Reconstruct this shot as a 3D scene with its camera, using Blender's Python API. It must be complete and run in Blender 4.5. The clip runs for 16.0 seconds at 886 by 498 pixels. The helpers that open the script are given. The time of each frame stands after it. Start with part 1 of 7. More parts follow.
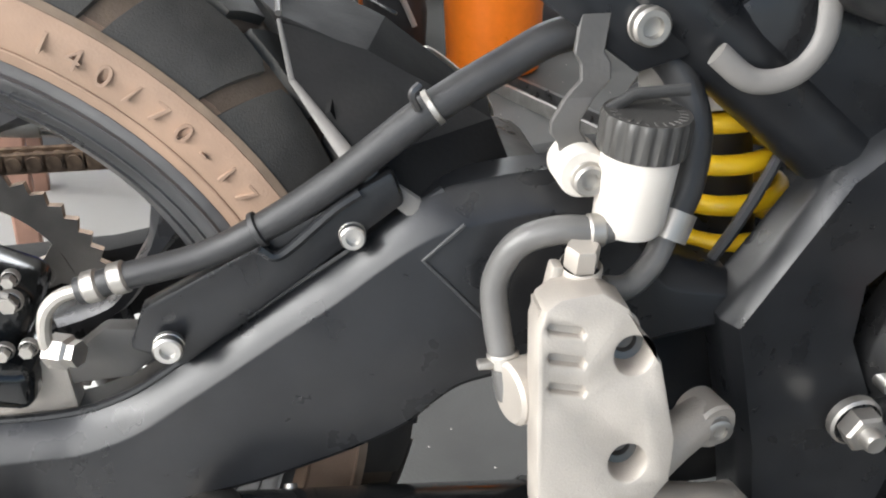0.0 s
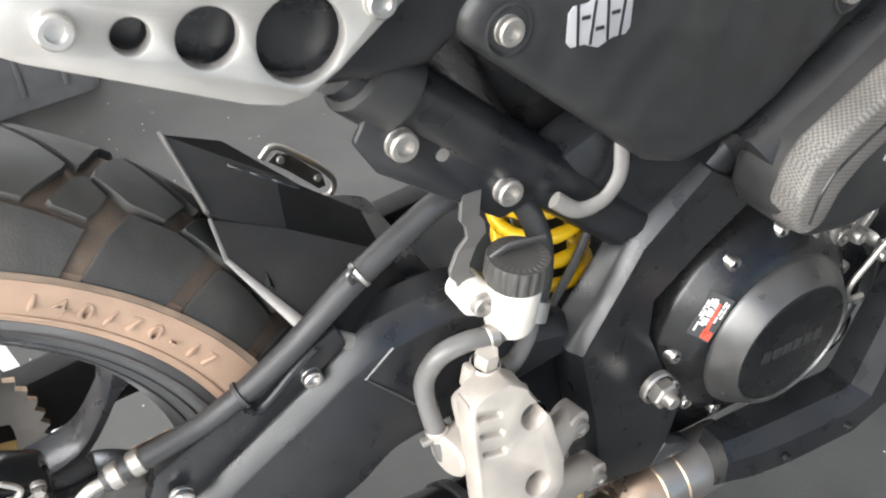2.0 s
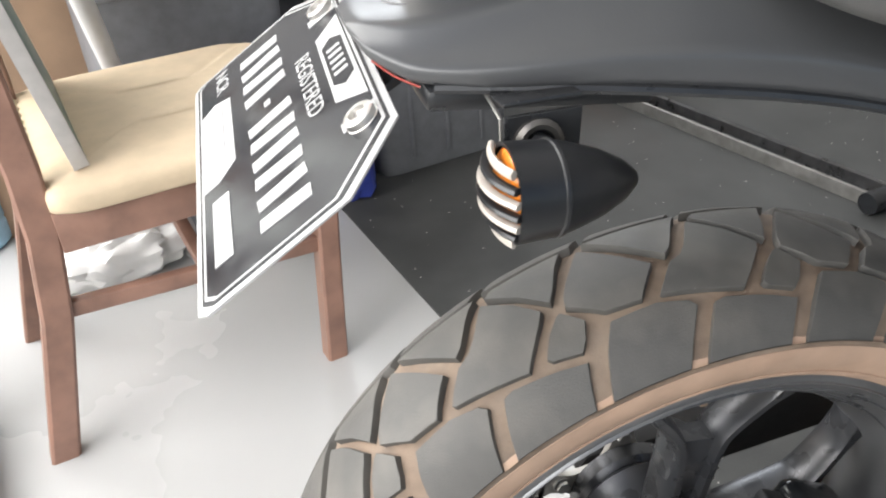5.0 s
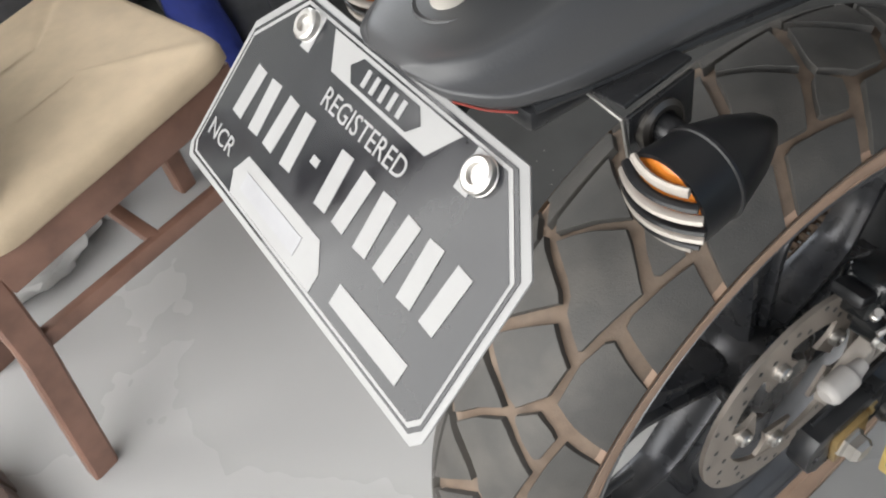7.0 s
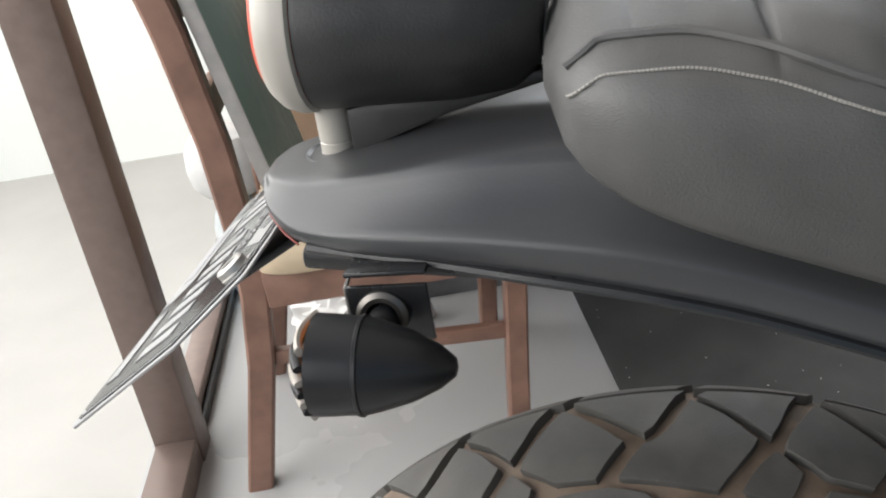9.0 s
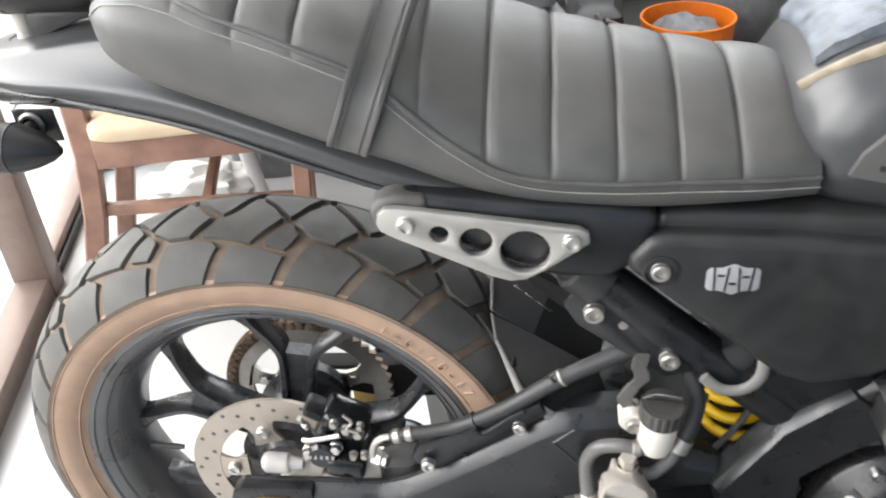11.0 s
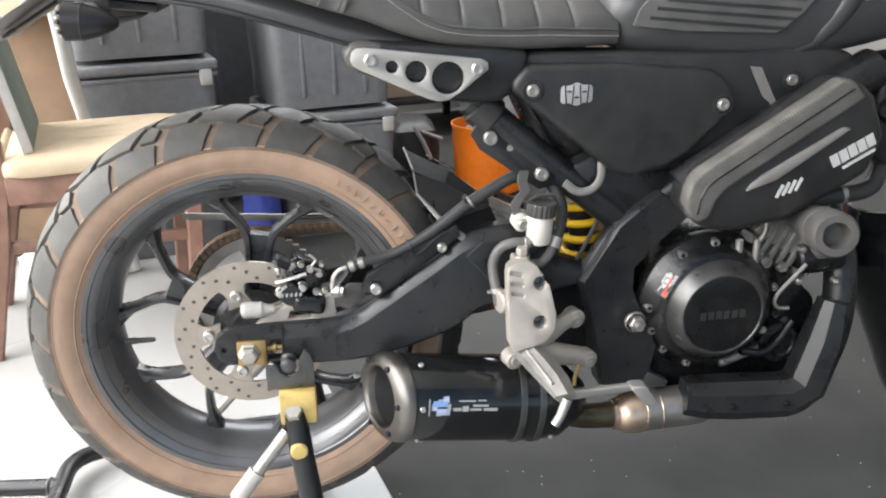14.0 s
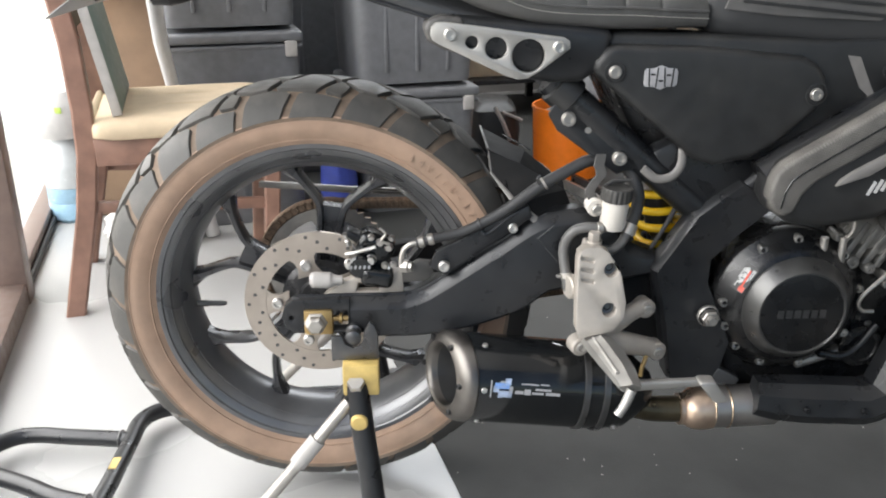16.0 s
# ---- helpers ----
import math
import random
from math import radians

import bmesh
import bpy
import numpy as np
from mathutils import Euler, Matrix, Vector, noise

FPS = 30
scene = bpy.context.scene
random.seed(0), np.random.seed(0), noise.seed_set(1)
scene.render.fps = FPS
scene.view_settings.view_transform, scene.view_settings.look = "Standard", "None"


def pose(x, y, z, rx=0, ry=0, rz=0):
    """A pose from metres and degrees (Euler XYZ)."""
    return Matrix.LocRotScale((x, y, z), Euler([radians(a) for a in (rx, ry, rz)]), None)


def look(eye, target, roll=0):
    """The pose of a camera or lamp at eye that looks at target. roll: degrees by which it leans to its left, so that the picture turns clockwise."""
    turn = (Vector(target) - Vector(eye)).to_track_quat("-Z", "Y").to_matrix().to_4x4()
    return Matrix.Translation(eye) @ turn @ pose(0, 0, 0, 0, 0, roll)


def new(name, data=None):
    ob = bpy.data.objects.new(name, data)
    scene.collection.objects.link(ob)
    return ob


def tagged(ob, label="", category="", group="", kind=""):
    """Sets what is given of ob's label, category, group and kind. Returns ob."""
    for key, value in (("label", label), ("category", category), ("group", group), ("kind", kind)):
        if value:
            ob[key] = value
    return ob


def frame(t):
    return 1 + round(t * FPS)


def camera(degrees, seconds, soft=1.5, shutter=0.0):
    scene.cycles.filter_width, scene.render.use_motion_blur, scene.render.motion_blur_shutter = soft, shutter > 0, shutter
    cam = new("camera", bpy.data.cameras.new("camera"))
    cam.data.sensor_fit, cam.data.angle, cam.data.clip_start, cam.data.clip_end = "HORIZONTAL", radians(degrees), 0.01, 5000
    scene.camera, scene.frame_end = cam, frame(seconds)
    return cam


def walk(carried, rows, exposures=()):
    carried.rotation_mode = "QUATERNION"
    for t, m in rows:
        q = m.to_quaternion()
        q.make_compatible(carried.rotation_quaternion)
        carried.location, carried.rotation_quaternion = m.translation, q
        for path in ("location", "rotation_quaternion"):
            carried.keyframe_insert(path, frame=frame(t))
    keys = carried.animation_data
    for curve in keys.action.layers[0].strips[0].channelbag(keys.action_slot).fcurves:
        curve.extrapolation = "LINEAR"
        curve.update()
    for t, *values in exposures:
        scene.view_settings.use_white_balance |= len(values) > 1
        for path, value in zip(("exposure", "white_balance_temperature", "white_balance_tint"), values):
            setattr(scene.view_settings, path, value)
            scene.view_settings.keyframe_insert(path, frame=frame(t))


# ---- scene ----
cam = camera(54.6, 16.0, soft=2.0, shutter=0.15)
PATH = [
    (0, (0.262, -0.491, 0.661), (0.511, 1.259, -0.276), -0.6),
    (0.5, (0.212, -0.446, 0.714), (0.692, 1.108, -0.45), -0.2),
    (1, (0.221, -0.436, 0.76), (0.866, 1.013, -0.458), 1.2),
    (1.5, (0.212, -0.447, 0.778), (0.94, 0.948, -0.456), 0.5),
    (2, (0.162, -0.491, 0.861), (0.922, 0.91, -0.347), -1.2),
    (2.5, (0.102, -0.507, 0.951), (0.894, 0.914, -0.213), -2.9),
    (3, (0.041, -0.505, 0.991), (0.871, 0.987, -0.049), -2.7),
    (3.5, (-0.072, -0.488, 0.984), (0.614, 1.118, 0.008), -1.1),
    (4, (-0.147, -0.471, 0.98), (0.425, 1.165, -0.017), 0.2),
    (4.5, (-0.219, -0.462, 0.982), (0.23, 1.222, 0.002), -1.2),
    (4.7, (-0.245, -0.449, 0.973), (0.157, 1.222, -0.051), -1.6),
    (6.8, (-0.347, -0.284, 1.071), (0.146, 0.907, -0.458), -22.9),
    (7, (-0.332, -0.291, 1.062), (0.103, 0.955, -0.44), -22.1),
    (7.5, (-0.258, -0.328, 1.045), (-0.156, 1.143, -0.306), -19.8),
    (8, (-0.185, -0.37, 1.033), (-0.36, 1.174, -0.226), -16.4),
    (8.2, (-0.152, -0.385, 1.026), (-0.4, 1.215, -0.147), -14.1),
    (10.3, (0.121, -0.533, 0.983), (-0.252, 1.246, 0.149), -6.2),
    (10.5, (0.164, -0.593, 0.999), (-0.143, 1.166, 0.098), -4.9),
    (11, (0.287, -0.735, 1.102), (0.072, 0.918, -0.003), -3.9),
    (11.5, (0.389, -0.866, 1.213), (0.328, 0.754, 0.041), -4.7),
    (12, (0.32, -0.995, 1.254), (0.471, 0.661, 0.142), -6.0),
    (12.5, (0.19, -1.069, 1.161), (0.42, 0.642, 0.151), -3.8),
    (13, (0.171, -1.134, 1.005), (0.401, 0.629, 0.089), -2.6),
    (13.5, (0.159, -1.184, 0.939), (0.504, 0.638, 0.19), -2.9),
    (14, (0.11, -1.222, 0.876), (0.382, 0.638, 0.191), -1.4),
    (14.5, (0.085, -1.245, 0.885), (0.3, 0.629, 0.221), -0.3),
    (15, (0.094, -1.257, 0.887), (0.283, 0.619, 0.222), -0.3),
    (15.5, (0.092, -1.243, 0.884), (0.277, 0.625, 0.194), 0.1),
    (16, (0.118, -1.214, 0.869), (0.214, 0.648, 0.146), -0.1),
]
EXPOSURE = [(0.0, 1.02), (1.0, 0.95), (1.5, 1.03), (2.0, 1.33), (2.5, 1.68), (3.5, 1.72), (4.5, 1.02), (7.0, -0.27), (7.5, -0.15), (8.0, -0.45), (10.5, 0.58), (11.5, 1.2), (12.0, 1.48), (13.0, 1.35), (14.0, 0.78), (16.0, 0.55)]
walk(cam, [(t, look(eye, target, roll)) for t, eye, target, roll in PATH], EXPOSURE)

# ---- light ----
world = bpy.data.worlds.new("World")
scene.world = world
world.use_nodes = True
wn = world.node_tree
sky = wn.nodes.new("ShaderNodeTexSky")
sky.sky_type = "NISHITA"
sky.sun_disc = False
sky.sun_elevation = radians(38)
sky.sun_rotation = radians(300)
bg = wn.nodes["Background"]
bg.inputs["Strength"].default_value = 0.10
wn.links.new(sky.outputs[0], bg.inputs["Color"])


def area(name, place, target, w, h, power, colour):
    la = bpy.data.lights.new(name, "AREA")
    la.shape, la.size, la.size_y, la.energy, la.color = "RECTANGLE", w, h, power, colour
    ob = new(name, la)
    ob.matrix_world = look(place, target)
    return ob


# daylight in the wide open side of the garage and in an assumed opening behind the viewer
area("opening_light", (-2.3, 0.3, 2.1), (0.4, 0.0, 0.5), 4.4, 2.6, 215.0, (1.0, 0.985, 0.965))
area("door_light", (-1.9, -2.3, 1.9), (0.2, 0.0, 0.6), 2.6, 2.2, 60.0, (1.0, 0.985, 0.97))
# lamp in an unseen high window, added to brighten the upward faces
area("added_window_light", (0.731, 3.40, 2.475), (1.426, 0.482, 2.0), 2.7, 0.95, 60.0, (0.95, 0.98, 1.0))

# ---- materials ----


def mat(name, colour, rough=0.5, metal=0.0, vary=0.12, scale=40.0, bump=0.1, fine=400.0, spots=None, coat=0.0, dust=0.0, spec=0.5, trans=0.0, emit=0.0, swing=1.0):
    """Principled surface with two scales of variation in colour and roughness, a fine relief, and optional specks or dust."""
    m = bpy.data.materials.new(name)
    m.use_nodes = True
    nt = m.node_tree
    b = nt.nodes["Principled BSDF"]
    L = nt.links.new
    tc = nt.nodes.new("ShaderNodeTexCoord")
    n1 = nt.nodes.new("ShaderNodeTexNoise")
    n1.inputs["Scale"].default_value, n1.inputs["Detail"].default_value = scale, 5.0
    n2 = nt.nodes.new("ShaderNodeTexNoise")
    n2.inputs["Scale"].default_value, n2.inputs["Detail"].default_value = fine, 3.0
    L(tc.outputs["Object"], n1.inputs["Vector"])
    L(tc.outputs["Object"], n2.inputs["Vector"])
    ramp = nt.nodes.new("ShaderNodeMapRange")
    ramp.inputs["From Min"].default_value, ramp.inputs["From Max"].default_value = 0.3, 0.7
    ramp.inputs["To Min"].default_value, ramp.inputs["To Max"].default_value = 1 - vary, 1 + vary
    L(n1.outputs["Fac"], ramp.inputs["Value"])
    mul = nt.nodes.new("ShaderNodeMix")
    mul.data_type, mul.blend_type = "RGBA", "MULTIPLY"
    mul.inputs["Factor"].default_value = 1.0
    mul.inputs[6].default_value = (*colour, 1)
    L(ramp.outputs[0], mul.inputs[7])
    out = mul.outputs[2]
    if dust:
        geo = nt.nodes.new("ShaderNodeTexNoise")
        geo.inputs["Scale"].default_value, geo.inputs["Detail"].default_value = scale * 0.35, 8.0
        L(tc.outputs["Object"], geo.inputs["Vector"])
        dr = nt.nodes.new("ShaderNodeMapRange")
        dr.inputs["From Min"].default_value, dr.inputs["From Max"].default_value = 0.42, 0.8
        dr.inputs["To Max"].default_value = dust
        L(geo.outputs["Fac"], dr.inputs["Value"])
        dm = nt.nodes.new("ShaderNodeMix")
        dm.data_type = "RGBA"
        dm.inputs[7].default_value = (0.42, 0.37, 0.31, 1)
        L(dr.outputs[0], dm.inputs["Factor"])
        L(out, dm.inputs[6])
        out = dm.outputs[2]
    if spots:
        vo = nt.nodes.new("ShaderNodeTexVoronoi")
        vo.inputs["Scale"].default_value = spots[0]
        L(tc.outputs["Object"], vo.inputs["Vector"])
        lt = nt.nodes.new("ShaderNodeMath")
        lt.operation = "LESS_THAN"
        lt.inputs[1].default_value = spots[1]
        L(vo.outputs["Distance"], lt.inputs[0])
        gate = nt.nodes.new("ShaderNodeSeparateColor")
        L(vo.outputs["Color"], gate.inputs[0])
        gt = nt.nodes.new("ShaderNodeMath")
        gt.operation = "GREATER_THAN"
        gt.inputs[1].default_value = spots[3]
        L(gate.outputs[0], gt.inputs[0])
        both = nt.nodes.new("ShaderNodeMath")
        both.operation = "MULTIPLY"
        L(lt.outputs[0], both.inputs[0])
        L(gt.outputs[0], both.inputs[1])
        sm = nt.nodes.new("ShaderNodeMix")
        sm.data_type = "RGBA"
        sm.inputs[7].default_value = (*spots[2], 1)
        L(both.outputs[0], sm.inputs["Factor"])
        L(out, sm.inputs[6])
        out = sm.outputs[2]
    L(out, b.inputs["Base Color"])
    rr = nt.nodes.new("ShaderNodeMapRange")
    rr.inputs["From Min"].default_value, rr.inputs["From Max"].default_value = 0.3, 0.7
    rr.inputs["To Min"].default_value, rr.inputs["To Max"].default_value = max(0.03, rough - 0.08 * swing), min(1, rough + 0.1 * swing)
    L(n1.outputs["Fac"], rr.inputs["Value"])
    L(rr.outputs[0], b.inputs["Roughness"])
    b.inputs["Metallic"].default_value = metal
    b.inputs["Coat Weight"].default_value = coat
    b.inputs["Specular IOR Level"].default_value = spec
    b.inputs["Transmission Weight"].default_value = trans
    if emit:
        b.inputs["Emission Color"].default_value = (*colour, 1)
        b.inputs["Emission Strength"].default_value = emit
    if bump:
        bp = nt.nodes.new("ShaderNodeBump")
        bp.inputs["Strength"].default_value, bp.inputs["Distance"].default_value = bump, 0.001
        L(n2.outputs["Fac"], bp.inputs["Height"])
        L(bp.outputs[0], b.inputs["Normal"])
    return m


def subsurface(m, weight, radius):
    b = m.node_tree.nodes["Principled BSDF"]
    b.inputs["Subsurface Weight"].default_value = weight
    b.inputs["Subsurface Radius"].default_value = (radius, radius, radius)
    return m


def woven(m, pitch=480.0):
    """Adds the small squares of a basket weave to the colour."""
    nt = m.node_tree
    b = nt.nodes["Principled BSDF"]
    base = b.inputs["Base Color"].links[0].from_socket
    tc = nt.nodes.new("ShaderNodeTexCoord")
    turn = nt.nodes.new("ShaderNodeMapping")
    turn.inputs["Rotation"].default_value = (0.0, radians(30), 0.0)
    ch = nt.nodes.new("ShaderNodeTexChecker")
    ch.inputs["Scale"].default_value = pitch
    ch.inputs["Color1"].default_value, ch.inputs["Color2"].default_value = (1.15, 1.15, 1.15, 1), (0.62, 0.61, 0.60, 1)
    nt.links.new(tc.outputs["Object"], turn.inputs["Vector"])
    nt.links.new(turn.outputs[0], ch.inputs["Vector"])
    mx = nt.nodes.new("ShaderNodeMix")
    mx.data_type, mx.blend_type = "RGBA", "MULTIPLY"
    mx.inputs["Factor"].default_value = 1.0
    nt.links.new(base, mx.inputs[6])
    nt.links.new(ch.outputs["Color"], mx.inputs[7])
    nt.links.new(mx.outputs[2], b.inputs["Base Color"])
    return m


M = dict(
    plastic=mat("matte_black_plastic", (0.020, 0.0205, 0.021), 0.42, bump=0.18, fine=900, vary=0.2, dust=0.03),
    tail=mat("satin_grey_paint", (0.047, 0.048, 0.050), 0.31, bump=0.05, fine=700, vary=0.05, scale=12, swing=0.4),
    frame=mat("satin_black_frame_paint", (0.013, 0.014, 0.016), 0.31, bump=0.06, fine=500, vary=0.2, dust=0.03),
    gloss=mat("gloss_black", (0.008, 0.009, 0.01), 0.13, bump=0.02, vary=0.2, dust=0.02),
    seat=mat("seat_vinyl", (0.078, 0.077, 0.075), 0.46, bump=0.35, fine=1200, vary=0.12, dust=0.05),
    seatside=mat("seat_side_vinyl", (0.074, 0.073, 0.072), 0.52, bump=0.4, fine=1500, vary=0.12, dust=0.05),
    thread=mat("pale_thread", (0.33, 0.315, 0.29), 0.7, bump=0),
    tread=mat("dark_tyre_rubber", (0.061, 0.0585, 0.0545), 0.60, bump=0.3, fine=900, scale=60, vary=0.15, dust=0.12),
    groove=mat("brown_groove_rubber", (0.150, 0.108, 0.078), 0.8, bump=0.3, fine=700, scale=60, vary=0.25, dust=0.2),
    # greyed beyond its dust, for the light that falls inside the rim
    barrel=mat("dusty_lit_rim_barrel", (0.15, 0.153, 0.16), 0.33, metal=0.6, bump=0.05, vary=0.2, scale=15, dust=0.12),
    tan=mat("tan_sidewall_rubber", (0.33, 0.222, 0.158), 0.7, bump=0.25, fine=700, scale=35, vary=0.14, dust=0.15),
    rim=mat("black_alloy_rim", (0.045, 0.047, 0.052), 0.27, metal=0.5, bump=0.06, vary=0.2, dust=0.10),
    silver=mat("bead_blasted_aluminium", (0.46, 0.445, 0.42), 0.5, metal=0.75, bump=0.15, fine=1200, vary=0.08),
    cast=mat("cast_silver_paint", (0.43, 0.393, 0.350), 0.5, metal=0.35, bump=0.25, fine=1000, vary=0.1, dust=0.1),
    steel=mat("bright_steel", (0.60, 0.585, 0.56), 0.38, metal=1.0, bump=0.03, vary=0.1),
    zinc=mat("dull_zinc", (0.46, 0.44, 0.41), 0.46, metal=0.9, bump=0.1, vary=0.18, dust=0.15),
    disc=mat("brushed_disc_steel", (0.43, 0.38, 0.33), 0.38, metal=0.7, bump=0.15, fine=1500, vary=0.08),
    greyplastic=mat("dusty_grey_casting", (0.075, 0.072, 0.069), 0.5, bump=0.15, vary=0.15, dust=0.1),
    rib=mat("pale_grey_rib", (0.19, 0.18, 0.17), 0.5, bump=0.1, vary=0.1),
    satin=mat("satin_black_cast", (0.009, 0.0095, 0.011), 0.36, bump=0.05, vary=0.15, dust=0.03),
    bronze=mat("polished_dark_bronze", (0.175, 0.163, 0.150), 0.40, metal=0.95, bump=0.02, vary=0.15),
    dark=mat("dark_steel", (0.11, 0.11, 0.112), 0.32, metal=0.8, vary=0.25, dust=0.1),
    chain=mat("rusty_chain_steel", (0.24, 0.17, 0.12), 0.55, metal=0.6, vary=0.45, scale=120, bump=0.3),
    gold=mat("gold_zinc", (0.46, 0.32, 0.14), 0.4, metal=0.8, vary=0.2),
    yellow=mat("yellow_spring_paint", (0.80, 0.50, 0.015), 0.33, vary=0.08, bump=0.05),
    ypaint=mat("worn_yellow_paint", (0.52, 0.38, 0.13), 0.5, vary=0.25, bump=0.2),
    orange=mat("orange_plastic", (0.82, 0.19, 0.012), 0.35, vary=0.06, bump=0.05),
    amber=mat("amber_lens", (0.55, 0.17, 0.02), 0.2, vary=0.1, bump=0),
    reservoir=subsurface(mat("milky_reservoir_plastic", (0.62, 0.585, 0.535), 0.38, vary=0.04, bump=0.04), 0.35, 0.006),
    cap=mat("black_cap_plastic", (0.03, 0.03, 0.03), 0.35, vary=0.15, bump=0.1),
    capgrey=mat("ribbed_cap_plastic", (0.055, 0.053, 0.05), 0.38, vary=0.15, bump=0.1),
    hose=mat("black_rubber_hose", (0.034, 0.034, 0.035), 0.45, vary=0.15, bump=0.15),
    greyhose=mat("grey_rubber_hose", (0.115, 0.112, 0.108), 0.33, vary=0.15, bump=0.15),
    pipe=mat("heat_tinted_steel", (0.46, 0.36, 0.27), 0.28, metal=0.95, vary=0.35, scale=22, bump=0.05),
    engine=mat("engine_black", (0.006, 0.0065, 0.0075), 0.27, bump=0.15, fine=800, vary=0.25, dust=0.03),
    alloy=mat("grey_engine_alloy", (0.31, 0.30, 0.285), 0.45, metal=0.8, bump=0.25, vary=0.2),
    wrap=woven(mat("woven_heat_wrap", (0.135, 0.128, 0.118), 0.6, bump=0.9, fine=700, vary=0.25)),
    white=mat("white_print", (0.56, 0.555, 0.545), 0.5, vary=0.05, bump=0),
    platewhite=mat("reflective_plate_white", (0.31, 0.309, 0.305), 0.45, vary=0.05, bump=0),
    red=mat("red_print", (0.62, 0.06, 0.025), 0.4, vary=0.06, bump=0),
    darkred=mat("dull_red_reflector", (0.22, 0.03, 0.02), 0.4, vary=0.06, bump=0),
    blue=mat("blue_print", (0.16, 0.30, 0.62), 0.4, vary=0.15, bump=0),
    greyprint=mat("grey_print", (0.32, 0.32, 0.33), 0.5, vary=0.1, bump=0),
    plate=mat("plate_black", (0.016, 0.017, 0.02), 0.16, vary=0.15, bump=0, coat=0.0),
    wood=mat("brown_chair_wood", (0.235, 0.130, 0.095), 0.45, vary=0.25, scale=18, bump=0.15),
    cushion=mat("beige_cushion", (0.57, 0.455, 0.315), 0.75, vary=0.08, scale=25, bump=0.35),
    green=mat("dark_green_board", (0.12, 0.17, 0.145), 0.45, vary=0.12, bump=0.05),
    crate=mat("dark_grey_crate", (0.170, 0.173, 0.183), 0.5, vary=0.12, bump=0.1),
    cratelid=mat("pale_crate_trim", (0.42, 0.40, 0.38), 0.5, vary=0.1, bump=0.05),
    bag=mat("blue_bag", (0.055, 0.085, 0.42), 0.5, vary=0.2, scale=25, bump=0.3),
    mat_floor=mat("dark_rubber_mat", (0.054, 0.0548, 0.0535), 0.70, vary=0.25, scale=7, fine=250, bump=0.4, spec=0.25, spots=(42.0, 0.06, (0.52, 0.50, 0.46), 0.5)),
    tile=mat("white_floor_tile", (0.40, 0.398, 0.390), 0.27, swing=0.15, vary=0.03, scale=1.3, fine=120, bump=0.03),
    jug=mat("milky_clear_plastic", (0.50, 0.53, 0.54), 0.2, vary=0.06, bump=0.02),
    guard=mat("rough_black_plastic", (0.013, 0.0132, 0.0138), 0.72, vary=0.2, bump=0.2, spec=0.18, dust=0.03),
    joint=mat("peach_tinted_steel", (0.62, 0.47, 0.36), 0.3, metal=0.9, vary=0.25, scale=22, bump=0.05),
    lamprim=mat("beige_lamp_plastic", (0.40, 0.375, 0.335), 0.4, vary=0.06, bump=0.03),
    olive=mat("burnt_dark_steel", (0.10, 0.082, 0.052), 0.35, metal=0.7, vary=0.3, scale=30, bump=0.05),
    dullpipe=mat("dull_grey_steel", (0.42, 0.395, 0.37), 0.42, metal=0.85, vary=0.2, scale=18, bump=0.05),
    wall=mat("painted_wall", (0.36, 0.345, 0.33), 0.7, vary=0.08, scale=3, fine=200, bump=0.15),
    ceiling=mat("ceiling_paint", (0.74, 0.73, 0.71), 0.8, vary=0.05, scale=2, bump=0.1),
    doorframe=mat("brown_aluminium_frame", (0.20, 0.15, 0.13), 0.4, metal=0.3, vary=0.1, bump=0.05),
    bottle=mat("pale_blue_water", (0.30, 0.47, 0.60), 0.2, vary=0.1, bump=0.02),
    outside=mat("outdoor_ground", (0.44, 0.428, 0.402), 0.8, vary=0.1, scale=2),
    # emission stands in for daylight on the outdoor walls
    glowwall=mat("glowing_far_wall", (0.62, 0.63, 0.60), 0.9, vary=0.06, scale=0.6, bump=0.0, emit=0.62),
)

# ---- shape helpers ----


def link(name, bm, material, parent=None, label="", angle=35, smooth=True):
    bmesh.ops.recalc_face_normals(bm, faces=bm.faces)
    me = bpy.data.meshes.new(name)
    bm.to_mesh(me)
    bm.free()
    me.materials.append(material)
    if smooth:
        me.shade_smooth()
        me.set_sharp_from_angle(angle=radians(angle))
    ob = new(name, me)
    if parent:
        ob.parent = parent
    if label:
        tagged(ob, label)
    return ob


def part(name, bm, material, parent, label="", angle=35):
    return link(name, bm, material, parent, label, angle)


def thing(name, label, category, group="", place=(0, 0, 0)):
    ob = new(name)
    ob.location = place
    return tagged(ob, label, category, group)


def soften(bm, width, segments=2, angle=30):
    """Rounds the sharp edges."""
    edges = [e for e in bm.edges if len(e.link_faces) == 2 and e.calc_face_angle(0) > radians(angle)]
    if edges and width:
        bmesh.ops.bevel(bm, geom=edges, offset=width, segments=segments, affect="EDGES", profile=0.5, clamp_overlap=True)
    return bm


def box(size, m=None, bevel=0.0, bm=None, segments=2):
    b = bmesh.new()
    bmesh.ops.create_cube(b, size=1.0, matrix=Matrix.Diagonal((*size, 1)))
    soften(b, bevel, segments)
    if m is not None:
        bmesh.ops.transform(b, matrix=m, verts=b.verts)
    if bm is None:
        return b
    join(bm, b)
    return bm


def join(bm, other):
    me = bpy.data.meshes.new("join")
    other.to_mesh(me)
    other.free()
    bm.from_mesh(me)
    bpy.data.meshes.remove(me)
    return bm


